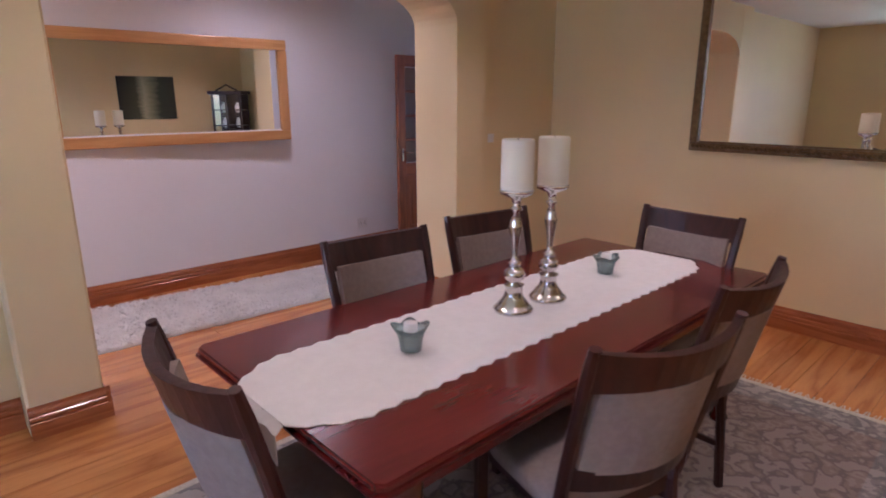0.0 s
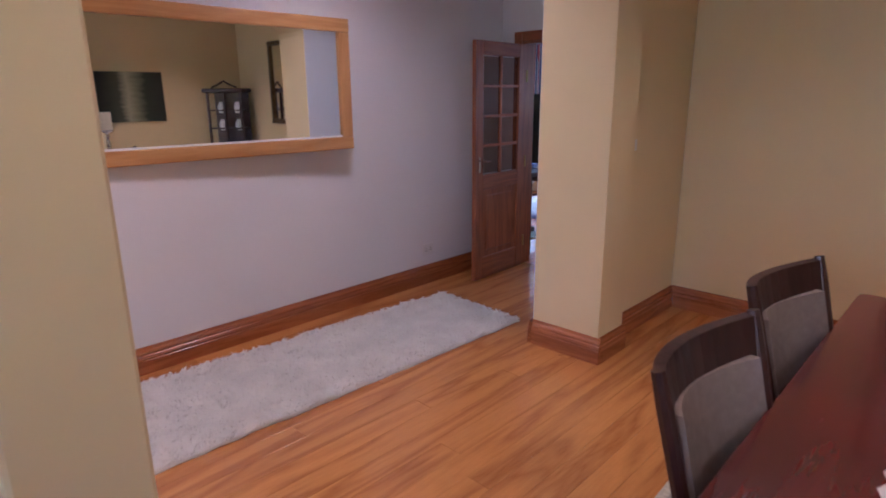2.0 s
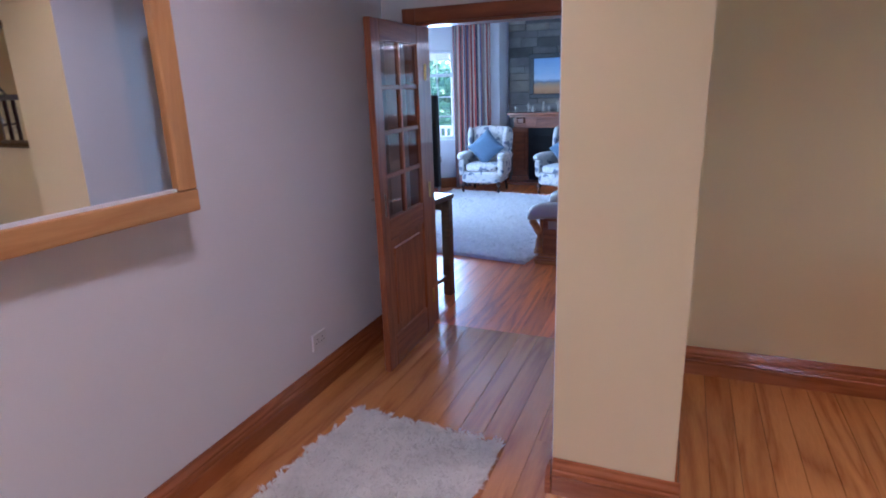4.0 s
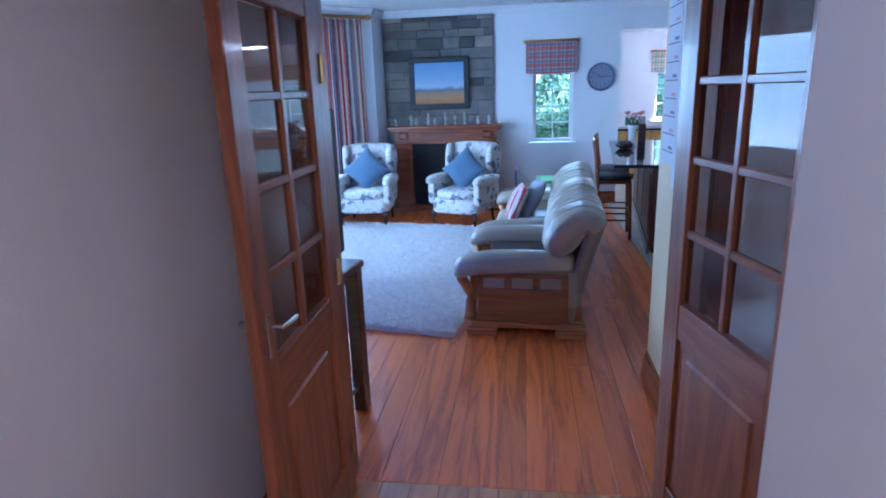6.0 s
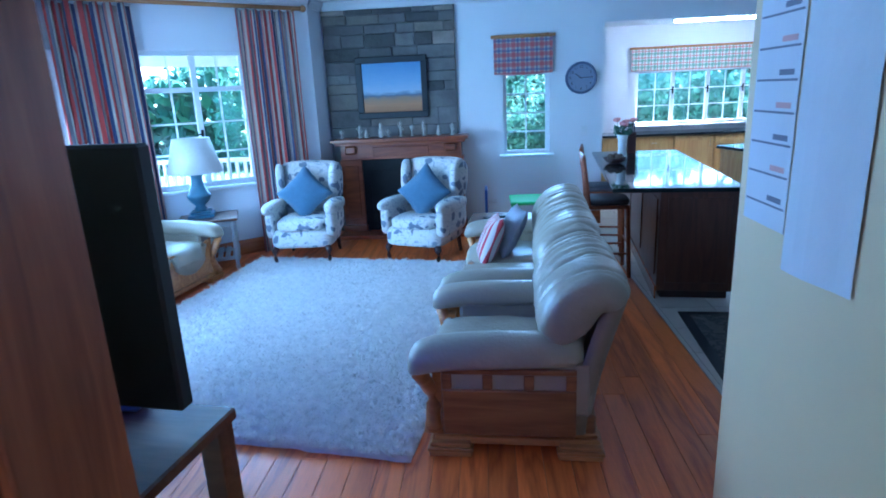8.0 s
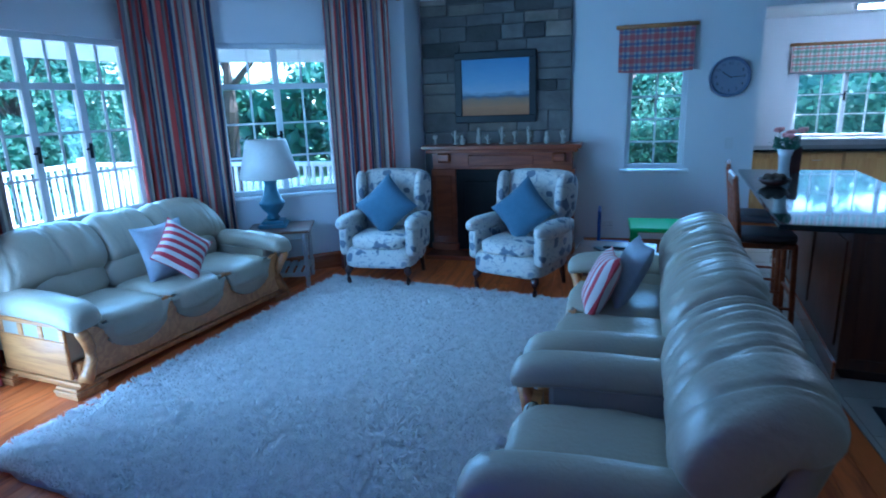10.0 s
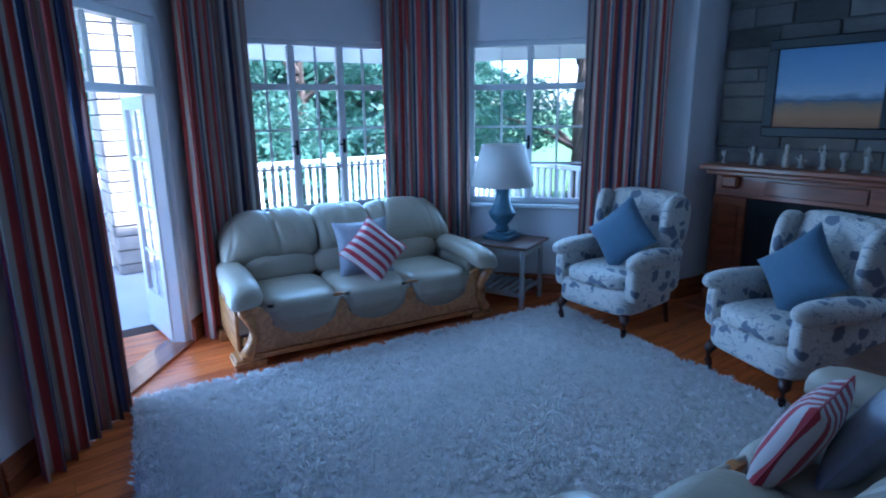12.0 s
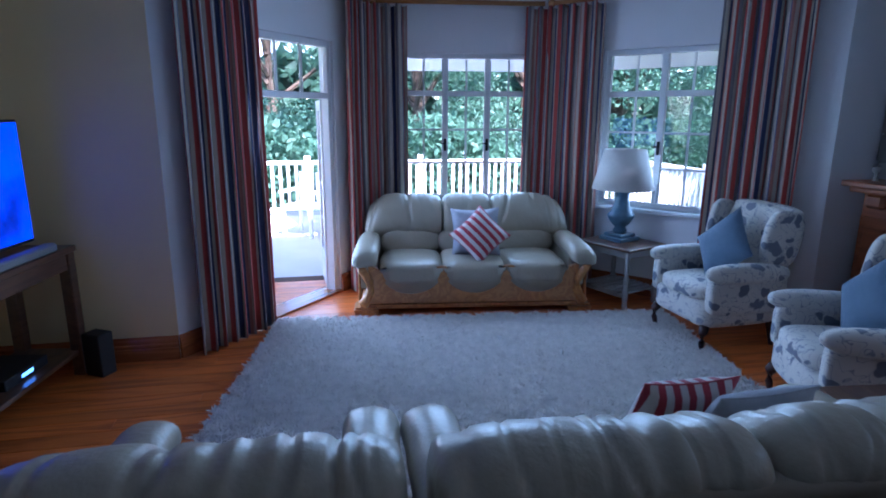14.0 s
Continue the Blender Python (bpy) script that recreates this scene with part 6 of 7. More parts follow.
def figurine(x, y, h, shape, turn):
    root = thing("figurine", "small cream ceramic figurine on the mantel shelf", "ornament", pose(x, y, 1.1855, 0, 0, turn), group="figurines on the mantel")
    profs = ([(0.026, 0), (0.027, 0.012), (0.012, h * 0.14), (0.016, h * 0.40), (0.024, h * 0.58), (0.010, h * 0.74), (0.017, h * 0.86), (0.006, h)],
             [(0.022, 0), (0.030, h * 0.12), (0.026, h * 0.5), (0.013, h * 0.72), (0.019, h * 0.84), (0.012, h)],
             [(0.020, 0), (0.022, h * 0.08), (0.009, h * 0.2), (0.009, h * 0.55), (0.026, h * 0.7), (0.026, h * 0.95), (0.020, h)])
    bm = lathe(profs[shape], 12)
    if shape == 0:
        sweep([(-0.012, 0, h * 0.62), (-0.036, 0.006, h * 0.72), (-0.030, 0.010, h * 0.92)], [0.008, 0.007, 0.004], 6, bm=bm)
        sweep([(0.012, 0, h * 0.62), (0.030, -0.010, h * 0.50), (0.020, -0.022, h * 0.42)], [0.008, 0.007, 0.005], 6, bm=bm)
    elif shape == 1:
        sweep([(0.010, 0, h * 0.45), (0.034, 0, h * 0.55), (0.040, 0, h * 0.38)], [0.010, 0.008, 0.005], 6, bm=bm)
    part("body", bm, FIGURE, root, smooth=True)


rnd = random.Random(12)
for x, h, shape in ((-0.84, 0.10, 2), (-0.62, 0.15, 0), (-0.53, 0.10, 1), (-0.36, 0.17, 1), (-0.27, 0.10, 0), (-0.12, 0.18, 0), (0.02, 0.13, 2), (0.16, 0.18, 0), (0.34, 0.12, 1), (0.50, 0.14, 0)):
    figurine(x, 11.53 + rnd.uniform(-0.04, 0.04), h, shape, rnd.uniform(0, 90))


BEACH = landscape("beach_painting", [(0.0, (0.30, 0.13, 0.05)), (0.16, (0.42, 0.20, 0.08)), (0.27, (0.30, 0.19, 0.11)), (0.34, (0.10, 0.13, 0.19)), (0.42, (0.40, 0.47, 0.58)), (0.62, (0.26, 0.37, 0.54)), (1.0, (0.16, 0.27, 0.47))], 2)
painting("beach_painting", "landscape painting of sky and sand in a wide black frame", pose(-0.645, 11.712, 1.40), 0.86, 0.72, BEACH, BLACK, 0.075)


def clock():
    root = thing("wall_clock", "round wall clock with blue-grey face and slate-blue rim", "clock", pose(2.035, 11.768, 1.77, 90, 0, 0))
    part("rim", lathe([(0.185, 0), (0.185, 0.03), (0.178, 0.038), (0.160, 0.036), (0.158, 0.022)], 40), material("slate_blue_rim", (0.15, 0.17, 0.27), 0.35, bump=0), root, smooth=True)
    part("face", lathe([(0.157, 0.0), (0.157, 0.0235)], 40), material("pale_blue_dial", (0.27, 0.29, 0.38), 0.5, vary=0.04, bump=0), root)
    for i in range(12):
        cu = bpy.data.curves.new("numeral", "FONT")
        cu.body, cu.size, cu.align_x, cu.align_y, cu.extrude = str(i or 12), 0.042, "CENTER", "CENTER", 0.0006
        tmp = bpy.data.objects.new("tmp", cu)
        me = bpy.data.meshes.new_from_object(tmp)
        bpy.data.objects.remove(tmp)
        a = math.pi / 2 - 2 * math.pi * i / 12
        me.materials.clear()
        part("numeral", me, BLACK, root, m=Matrix.Translation((0.125 * math.cos(a), 0.125 * math.sin(a), 0.0242)))
    for ang, l, w in ((math.radians(90 - 305), 0.085, 0.008), (math.radians(90 - 88), 0.125, 0.006)):
        part("hand_hour" if l < 0.1 else "hand_minute", box(-0.015, l, -w / 2, w / 2, 0.0255, 0.027), BLACK, root, m=pose(0, 0, 0, 0, 0, math.degrees(ang)))


clock()
plate("light_switch", "white plastic light switch on the wall below the clock", MN @ Matrix.Translation((3.12, 0, 1.15)), 0.075, 0.115, 2)
plate("wall_socket", "white plastic socket low on the living room wall", MN @ Matrix.Translation((2.0, 0, 0.31)), 0.13, 0.09, 0, 2)


# ---- television corner ----
def tv_corner():
    m = pose(-0.56, 5.79, 0, 0, 0, -7.9)
    root = thing("tv_stand", "dark wooden television stand with a low shelf", "tv stand", m)
    part("top", box(-0.715, 0.715, -0.21, 0.23, 0.80, 0.838, 0.006), TV_WOOD, root)
    part("shelf", box(-0.68, 0.68, -0.19, 0.20, 0.14, 0.17, 0.004), TV_WOOD, root)
    for sx in (-1, 1):
        for y in (-0.16, 0.185):
            part("leg", box(sx * 0.67 - 0.035, sx * 0.67 + 0.035, y - 0.035, y + 0.035, 0, 0.7995, 0.005), TV_WOOD, root)
    part("apron", box(-0.63, 0.63, -0.19, -0.17, 0.70, 0.7995), TV_WOOD, root)
    part("apron", box(-0.63, 0.63, 0.19, 0.21, 0.70, 0.7995), TV_WOOD, root)
    tvm = m @ pose(0.08, 0.10, 0.8385, 0, 0, 0)
    tv = thing("television", "flat black television showing a blue picture", "television", tvm)
    part("body", box(-0.59, 0.59, -0.03, 0.022, 0.07, 0.76, 0.008), BLACK, tv)
    screen = material("blue_screen_picture", (0.01, 0.04, 0.55), 0.2, vary=0.45, scale=2.5, bump=0, emit=0.0)
    nt = screen.node_tree
    p = nt.nodes["Principled BSDF"]
    src = p.inputs["Base Color"].links[0].from_socket
    nt.links.new(src, p.inputs["Emission Color"])
    p.inputs["Emission Strength"].default_value = 0.7
    part("screen", box(-0.575, 0.575, 0.0222, 0.0245, 0.09, 0.745), screen, tv, "lit blue screen")
    part("foot", box(-0.16, 0.16, -0.10, 0.10, 0.0, 0.012, 0.004), BLACK, tv)
    part("neck", box(-0.04, 0.04, -0.02, 0.02, 0.012, 0.07), BLACK, tv)
    bar = thing("sound_bar", "slim silver-grey sound bar before the television", "sound bar", m @ pose(-0.05, 0.185, 0.8385))
    part("body", box(-0.50, 0.50, -0.035, 0.035, 0, 0.05, 0.01), material("silver_grey_plastic", (0.35, 0.36, 0.38), 0.4, 0.3, bump=0.05), bar)
    box_m = m @ pose(-0.25, 0.0, 0.1705)
    dec = thing("set_top_box", "black set-top box on the low shelf", "set-top box", box_m)
    part("case", box(-0.19, 0.19, -0.13, 0.13, 0, 0.06, 0.005), BLACK, dec)
    part("display", box(-0.05, 0.05, 0.1302, 0.1315, 0.02, 0.04), material("blue_display", (0.1, 0.3, 0.9), 0.3, bump=0, emit=1.0), dec)
    dvd = thing("disc_player", "flat silver disc player on the low shelf", "disc player", m @ pose(0.30, 0.0, 0.1705))
    part("case", box(-0.21, 0.21, -0.14, 0.14, 0, 0.05, 0.005), PLATE, dvd)
    sp = thing("floor_speaker", "small black and grey loudspeaker standing on the floor", "loudspeaker", pose(-1.17, 6.19, 0, 0, 0, 150))
    part("cabinet", box(-0.055, 0.055, -0.07, 0.07, 0, 0.28, 0.006), BLACK, sp)
    part("grille", box(-0.05, 0.05, 0.0702, 0.08, 0.01, 0.27, 0.003), material("grey_grille", (0.16, 0.17, 0.20), 0.7, bump=0.6, bscale=400), sp)


tv_corner()


def pinned_papers():
    m = facet((1.71, 6.36), (1.71, 5.36))[0]
    root = thing("wall_planner", "long paper planner with rows of boxes pinned to the spur wall", "planner", m)
    part("sheet", box(0.05, 0.30, -0.004, -0.002, 1.27, 2.10), PAPER, root)
    cell = material("planner_ink", (0.25, 0.25, 0.30), 0.8, vary=0.1, bump=0)
    pink = material("planner_pink", (0.75, 0.45, 0.42), 0.8, vary=0.1, bump=0)
    for i in range(9):
        part("row_line", box(0.06, 0.29, -0.0048, -0.0042, 1.33 + i * 0.085, 1.336 + i * 0.085), cell, root)
        part("row_mark", box(0.19, 0.27, -0.0048, -0.0042, 1.345 + i * 0.085, 1.36 + i * 0.085), pink if i % 2 else cell, root)
    root = thing("wall_paper_sheet", "loose white sheet of paper hanging beside the planner", "paper", m)
    bm = bmesh.new()
    g = [[bm.verts.new((0.32 + 0.30 * i / 5, -0.005 - 0.012 * (1 - j / 8) * (0.5 + 0.5 * math.sin(i)), 1.18 + 0.02 * i / 5 + 0.88 * j / 8)) for i in range(6)] for j in range(9)]
    for j in range(8):
        for i in range(5):
            bm.faces.new((g[j][i], g[j][i + 1], g[j + 1][i + 1], g[j + 1][i]))
    part("sheet", bm, PAPER, root)


pinned_papers()


# ---- far end: peninsula, stools, kitchen ----
PEN = pose(1.87, 9.02, 0, 0, 0, -6.4)


def peninsula():
    root = thing("kitchen_peninsula", "dark red wooden breakfast peninsula", "kitchen counter", PEN)
    part("body", box(0.36, 0.93, 0.02, 2.66, 0.07, 0.865, 0.004), ISLAND_WOOD, root)
    part("plinth", box(0.40, 0.90, 0.06, 2.66, 0.0, 0.0695), DARK_WOOD, root)
    part("skirting_strip", box(0.345, 0.3595, 0.02, 2.66, 0.0, 0.11, 0.003), SKIRT, root)
    for y0, y1 in ((0.10, 0.82), (0.92, 1.64), (1.74, 2.56)):
        part("panel", box(0.350, 0.3595, y0, y1, 0.18, 0.80, 0.003), ISLAND_WOOD, root)
    part("end_panel", box(0.42, 0.88, 0.008, 0.0195, 0.14, 0.82, 0.004), ISLAND_WOOD, root)
    top = thing("granite_worktop", "polished dark granite worktop on the peninsula", "worktop", PEN @ Matrix.Translation((0, 0, 0.8655)))
    part("slab", box(0, 0.97, 0, 2.70, 0, 0.035, 0.008, segments=2), GRANITE, top)


peninsula()


def stool(m):
    root = thing("bar_stool", "tall wooden bar stool with dark seat and slatted back", "bar stool", m, group="stools at the peninsula")
    part("seat", pillow(0.19, 0.19, 0.03, 5, 8, 8, m=Matrix.Translation((0, 0, 0.68))), material("dark_seat_leather", (0.06, 0.05, 0.06), 0.4, bump=0.2), root, smooth=True)
    part("seat_frame", box(-0.18, 0.18, -0.18, 0.18, 0.62, 0.655, 0.006), FIRE_WOOD, root)
    for sx in (-1, 1):
        part("leg", sweep([(sx * 0.19, -0.19, 0), (sx * 0.165, -0.165, 0.65)], 0.018, 8), FIRE_WOOD, root)
        part("leg", sweep([(sx * 0.19, 0.21, 0), (sx * 0.165, 0.165, 0.65), (sx * 0.17, 0.22, 1.08)], 0.018, 8), FIRE_WOOD, root)
        part("stretcher", sweep([(sx * 0.18, -0.18, 0.22), (sx * 0.18, 0.19, 0.22)], 0.011, 6), FIRE_WOOD, root)
    for y in (-0.18, 0.19):
        part("stretcher", sweep([(-0.18, y, 0.30), (0.18, y, 0.30)], 0.011, 6), FIRE_WOOD, root)
    part("crest_rail", box(-0.18, 0.18, 0.205, 0.23, 1.02, 1.10, 0.008), FIRE_WOOD, root)
    for i in range(4):
        x = -0.10 + 0.2 * i / 3
        part("back_slat", sweep([(x, 0.185, 0.66), (x, 0.215, 1.03)], 0.009, 6), FIRE_WOOD, root)
    return root


s1 = stool(PEN @ pose(0.02, 0.75, 0, 0, 0, 92))
copy_thing(s1, PEN @ pose(0.04, 1.45, 0, 0, 0, 86))


def vase():
    root = thing("flower_vase", "white vase of pink roses on the granite worktop", "vase", PEN @ pose(0.26, 1.85, 0.901))
    part("vessel", lathe([(0.05, 0), (0.055, 0.02), (0.04, 0.10), (0.045, 0.20), (0.062, 0.26), (0.058, 0.26), (0.04, 0.2)], 20), CERAMIC, root, smooth=True)
    rnd = random.Random(4)
    for i in range(9):
        a, r = rnd.uniform(0, 6.28), rnd.uniform(0.02, 0.13)
        x, y, z = r * math.cos(a), r * math.sin(a), 0.36 + rnd.uniform(-0.03, 0.07)
        part("stem", sweep([(0, 0, 0.2), (x * 0.6, y * 0.6, 0.3), (x, y, z)], 0.003, 5), LEAF_DARK, root)
        bm = bmesh.new()
        for k in range(7):
            t = k * 2.4
            rr = 0.004 + 0.0045 * k
            bmesh.ops.create_icosphere(bm, subdivisions=1, radius=0.018, matrix=Matrix.Translation((x + rr * math.cos(t), y + rr * math.sin(t), z + 0.006 * (k % 3))) @ Matrix.Diagonal((1, 0.55, 1.1, 1)))
        part("rose", bm, PINK, root, "open pink rose", smooth=True)
    bm = leaf_cloud(60, (0, 0, 0.31), (0.12, 0.12, 0.06), 0.035, 8)
    part("leaves", bm, LEAF_DARK, root)


def leaf_cloud(n, centre, radii, size, seed, shell=0.35):
    """Many small folded leaves scattered through an ellipsoid."""
    r = np.random.RandomState(seed)
    d = r.normal(size=(n, 3))
    d /= np.linalg.norm(d, axis=1)[:, None]
    rad = (shell + (1 - shell) * r.rand(n)) ** 0.6
    p = d * rad[:, None] * np.array(radii) + np.array(centre)
    a = r.normal(size=(n, 3))
    a /= np.linalg.norm(a, axis=1)[:, None]
    b = np.cross(a, r.normal(size=(n, 3)))
    b /= np.linalg.norm(b, axis=1)[:, None]
    c = np.cross(a, b)
    s = size * (0.6 + 0.8 * r.rand(n))[:, None]
    v = np.stack([p - a * s, p + b * s * 0.42 + c * s * 0.12, p + a * s, p - b * s * 0.42 + c * s * 0.12], 1).reshape(-1, 3)
    me = bpy.data.meshes.new("leaves")
    k = np.arange(n)[:, None] * 4
    me.from_pydata(v.tolist(), [], (k + np.array([[0, 1, 2, 3]])).tolist())
    return me


vase()
root = thing("fruit_bowl", "dark wooden bowl of pine cones on the worktop", "bowl", PEN @ pose(0.16, 1.55, 0.901))
part("bowl", lathe([(0.05, 0), (0.09, 0.02), (0.12, 0.06), (0.115, 0.06), (0.085, 0.028), (0.02, 0.015)], 20), DARK_WOOD, root, smooth=True)
for i in range(5):
    bm = bmesh.new()
    bmesh.ops.create_icosphere(bm, subdivisions=2, radius=0.035, matrix=Matrix.Translation((0.05 * math.cos(i * 1.3), 0.05 * math.sin(i * 1.3), 0.065)))
    part("cone", bm, BARK, root, smooth=True)
root = thing("knife_block", "tall dark knife block on the worktop against the opening", "knife block", PEN @ pose(0.42, 2.45, 0.901))
part("block", box(-0.05, 0.05, -0.06, 0.06, 0, 0.24, 0.006), DARK_WOOD, root)
for i in range(4):
    part("knife_handle", box(-0.035 + i * 0.02, -0.023 + i * 0.02, -0.01, 0.015, 0.24, 0.34, 0.003), BLACK, root)

root = thing("end_table", "low dark table beside the two-seat sofa", "side table", pose(1.02, 9.93, 0, 0, 0, -6))
part("top", box(-0.29, 0.29, -0.26, 0.26, 0.47, 0.50, 0.005), TV_WOOD, root)
for sx in (-1, 1):
    for sy in (-1, 1):
        part("leg", box(sx * 0.25 - 0.022, sx * 0.25 + 0.022, sy * 0.22 - 0.022, sy * 0.22 + 0.022, 0, 0.4695), TV_WOOD, root)
for i, (x, y, r) in enumerate(((0.92, 9.85, 30), (1.02, 9.95, 80))):
    root = thing("remote_control", "black remote control on the low table", "remote control", pose(x, y, 0.5005, 0, 0, r), group="remotes on the table")
    part("case", box(-0.025, 0.025, -0.09, 0.09, 0, 0.018, 0.005), BLACK, root)
root = thing("play_table", "bright green plastic children's table by the wall", "child table", pose(1.45, 11.05, 0))
part("top", box(-0.30, 0.30, -0.25, 0.25, 0.44, 0.48, 0.012), GREEN_TOY, root)
for sx in (-1, 1):
    for sy in (-1, 1):
        part("leg", box(sx * 0.25 - 0.025, sx * 0.25 + 0.025, sy * 0.20 - 0.025, sy * 0.20 + 0.025, 0, 0.4395, 0.004), GREEN_TOY, root)
root = thing("play_chair", "dark blue plastic children's chair by the green table", "child chair", pose(1.02, 11.0, 0, 0, 0, -90))
part("seat", box(-0.15, 0.15, -0.14, 0.14, 0.26, 0.29, 0.008), BLUE_TOY, root)
part("backrest", box(-0.15, 0.15, -0.15, -0.12, 0.29, 0.62, 0.01), BLUE_TOY, root)
for sx in (-1, 1):
    for sy in (-1, 1):
        part("leg", box(sx * 0.12 - 0.015, sx * 0.12 + 0.015, sy * 0.11 - 0.015, sy * 0.11 + 0.015, 0, 0.2595), BLUE_TOY, root)


def base_unit(name, label, m, w, mat, drawers):
    root = thing(name, label, "kitchen cabinet", m, group="kitchen base cabinets")
    part("body", box(0, w, 0.02, 0.60, 0.10, 0.865), mat, root)
    part("plinth", box(0, w, 0.06, 0.58, 0, 0.0995), DARK_WOOD, root)
    if drawers:
        for i in range(3):
            z0 = 0.12 + i * 0.25
            d = part("drawer", box(0.01, w - 0.01, 0, 0.0195, z0, z0 + 0.235, 0.004), mat, root)
            part("handle", sweep([(w / 2 - 0.06, 0, z0 + 0.14), (w / 2 - 0.05, -0.025, z0 + 0.14), (w / 2 + 0.05, -0.025, z0 + 0.14), (w / 2 + 0.06, 0, z0 + 0.14)], 0.005, 6), SILVER, d, "steel bow handle")
    else:
        d = part("door", box(0.01, w - 0.01, 0, 0.0195, 0.12, 0.855, 0.004), mat, root)
        part("handle", sweep([(w - 0.06, 0, 0.68), (w - 0.06, -0.025, 0.69), (w - 0.06, -0.025, 0.79), (w - 0.06, 0, 0.80)], 0.005, 6), SILVER, d, "steel bow handle")
        part("panel", box(0.08, w - 0.08, -0.004, -0.0005, 0.20, 0.78, 0.003), mat, d)


for i in range(7):
    base_unit("base_cabinet", "honey wood kitchen base cabinet under the window, with drawers" if i % 3 == 1 else "honey wood kitchen base cabinet under the window", pose(2.60 + i * 0.61, 13.93, 0), 0.60, KITCHEN_WOOD, i % 3 == 1)
root = thing("kitchen_worktop", "dark polished worktop under the kitchen window", "worktop")
part("slab", box(2.48, 6.98, 13.90, 14.54, 0.8655, 0.90, 0.005), GRANITE, root)
ISL = facet((3.74, 11.88), (4.35, 9.75))[0]
for i in range(4):
    base_unit("base_cabinet", "honey wood cabinet in the kitchen island", ISL @ pose(i * 0.56, 0, 0), 0.55, KITCHEN_WOOD, False)
root = thing("island_worktop", "dark polished worktop on the kitchen island", "worktop", ISL)
part("slab", box(-0.04, 2.26, -0.03, 0.64, 0.8655, 0.90, 0.005), GRANITE, root)
root = thing("storage_jar", "large red and orange glazed jar on the kitchen island", "jar", ISL @ pose(0.45, 0.25, 0.9005))
part("body", lathe([(0.10, 0), (0.12, 0.03), (0.125, 0.16), (0.11, 0.20), (0.10, 0.20)], 20), RED_JAR, root, smooth=True)
part("lid", lathe([(0.105, 0.2005), (0.10, 0.22), (0.03, 0.235), (0.02, 0.25)], 20), RED_JAR, root, smooth=True)
root = thing("kettle", "black and blue kettle on the worktop by the window", "kettle", pose(5.55, 14.2, 0.9005))
part("body", lathe([(0.09, 0), (0.095, 0.02), (0.08, 0.18), (0.05, 0.22)], 20), LAMP_BLUE, root, smooth=True)
part("handle", sweep([(0.07, 0, 0.19), (0.14, 0, 0.18), (0.14, 0, 0.06), (0.09, 0, 0.04)], 0.012, 8), BLACK, root, smooth=True)
root = thing("microwave_oven", "black microwave oven on the kitchen worktop", "microwave", pose(6.25, 14.15, 0.9005))
part("case", box(-0.26, 0.26, -0.2, 0.2, 0, 0.30, 0.01), BLACK, root)
part("door", box(-0.24, 0.10, -0.215, -0.2005, 0.03, 0.27, 0.004), GRANITE, root)


def tube_light():
    root = thing("tube_light", "lit fluorescent tube fitting on the kitchen ceiling", "ceiling light", pose(4.25, 13.2, 2.505, 0, 0, 0))
    part("housing", box(-0.78, 0.78, -0.05, 0.05, 0.0, 0.055, 0.006), TRIM_WHITE, root)
    part("tube", sweep([(-0.74, 0, -0.03), (0.74, 0, -0.03)], 0.018, 10), LIGHT_ON, root, "glowing tube", smooth=True)
    for x in (-0.76, 0.76):
        part("cap", box(x - 0.015, x + 0.015, -0.022, 0.022, -0.05, 0.0), TRIM_WHITE, root)


tube_light()
root = thing("kitchen_mat", "dark patterned mat on the tiled kitchen floor", "mat", pose(3.05, 7.95, 0, 0, 0, -4))
part("field", box(-0.72, 0.72, -0.62, 0.62, 0.001, 0.011), MAT_DARK, root)
for x0, x1, y0, y1 in ((-0.79, -0.72, -0.69, 0.69), (0.72, 0.79, -0.69, 0.69), (-0.72, 0.72, -0.69, -0.62), (-0.72, 0.72, 0.62, 0.69)):
    part("border", box(x0, x1, y0, y1, 0.001, 0.010), BLACK, root)


# ---- outdoors ----
# White eave surface; translucency is added to give it the brightness of daylight.
EAVE_SHEET = let_through(material("translucent_eave_sheet", (0.90, 0.91, 0.90), 0.5, vary=0.04, scale=3, bump=0.05), 0.75)


def eave(p0, p1):
    """A white eave over the veranda's edge, made light-passing so that it looks bright, its front hanging a little
    below the window heads.
    """
    m, n = facet(p0, p1)
    root = thing("eave", "white veranda eave outside the bay windows, made translucent to look bright", "eave", m, kind="structure")
    part("fascia", box(-0.2, n + 0.2, 0.50, 0.52, 2.07, 2.26, 0.004), EAVE_SHEET, root)
    part("soffit", box(-0.1, n + 0.1, 0.16, 0.499, 2.24, 2.258), EAVE_SHEET, root)


eave(A1, B0)
eave(B0, B1)
tagged(part("ground", slab([(-400, -400), (400, -400), (400, 400), (-400, 400)], -0.60, -0.50), GRASS), "green lawn reaching to the horizon", "lawn", kind="structure")
tagged(part("pavement", box(-7.6, -1.2, 3.5, 13.2, -0.45, -0.03), PATIO), "pale stone patio outside the bay", "patio", kind="structure")


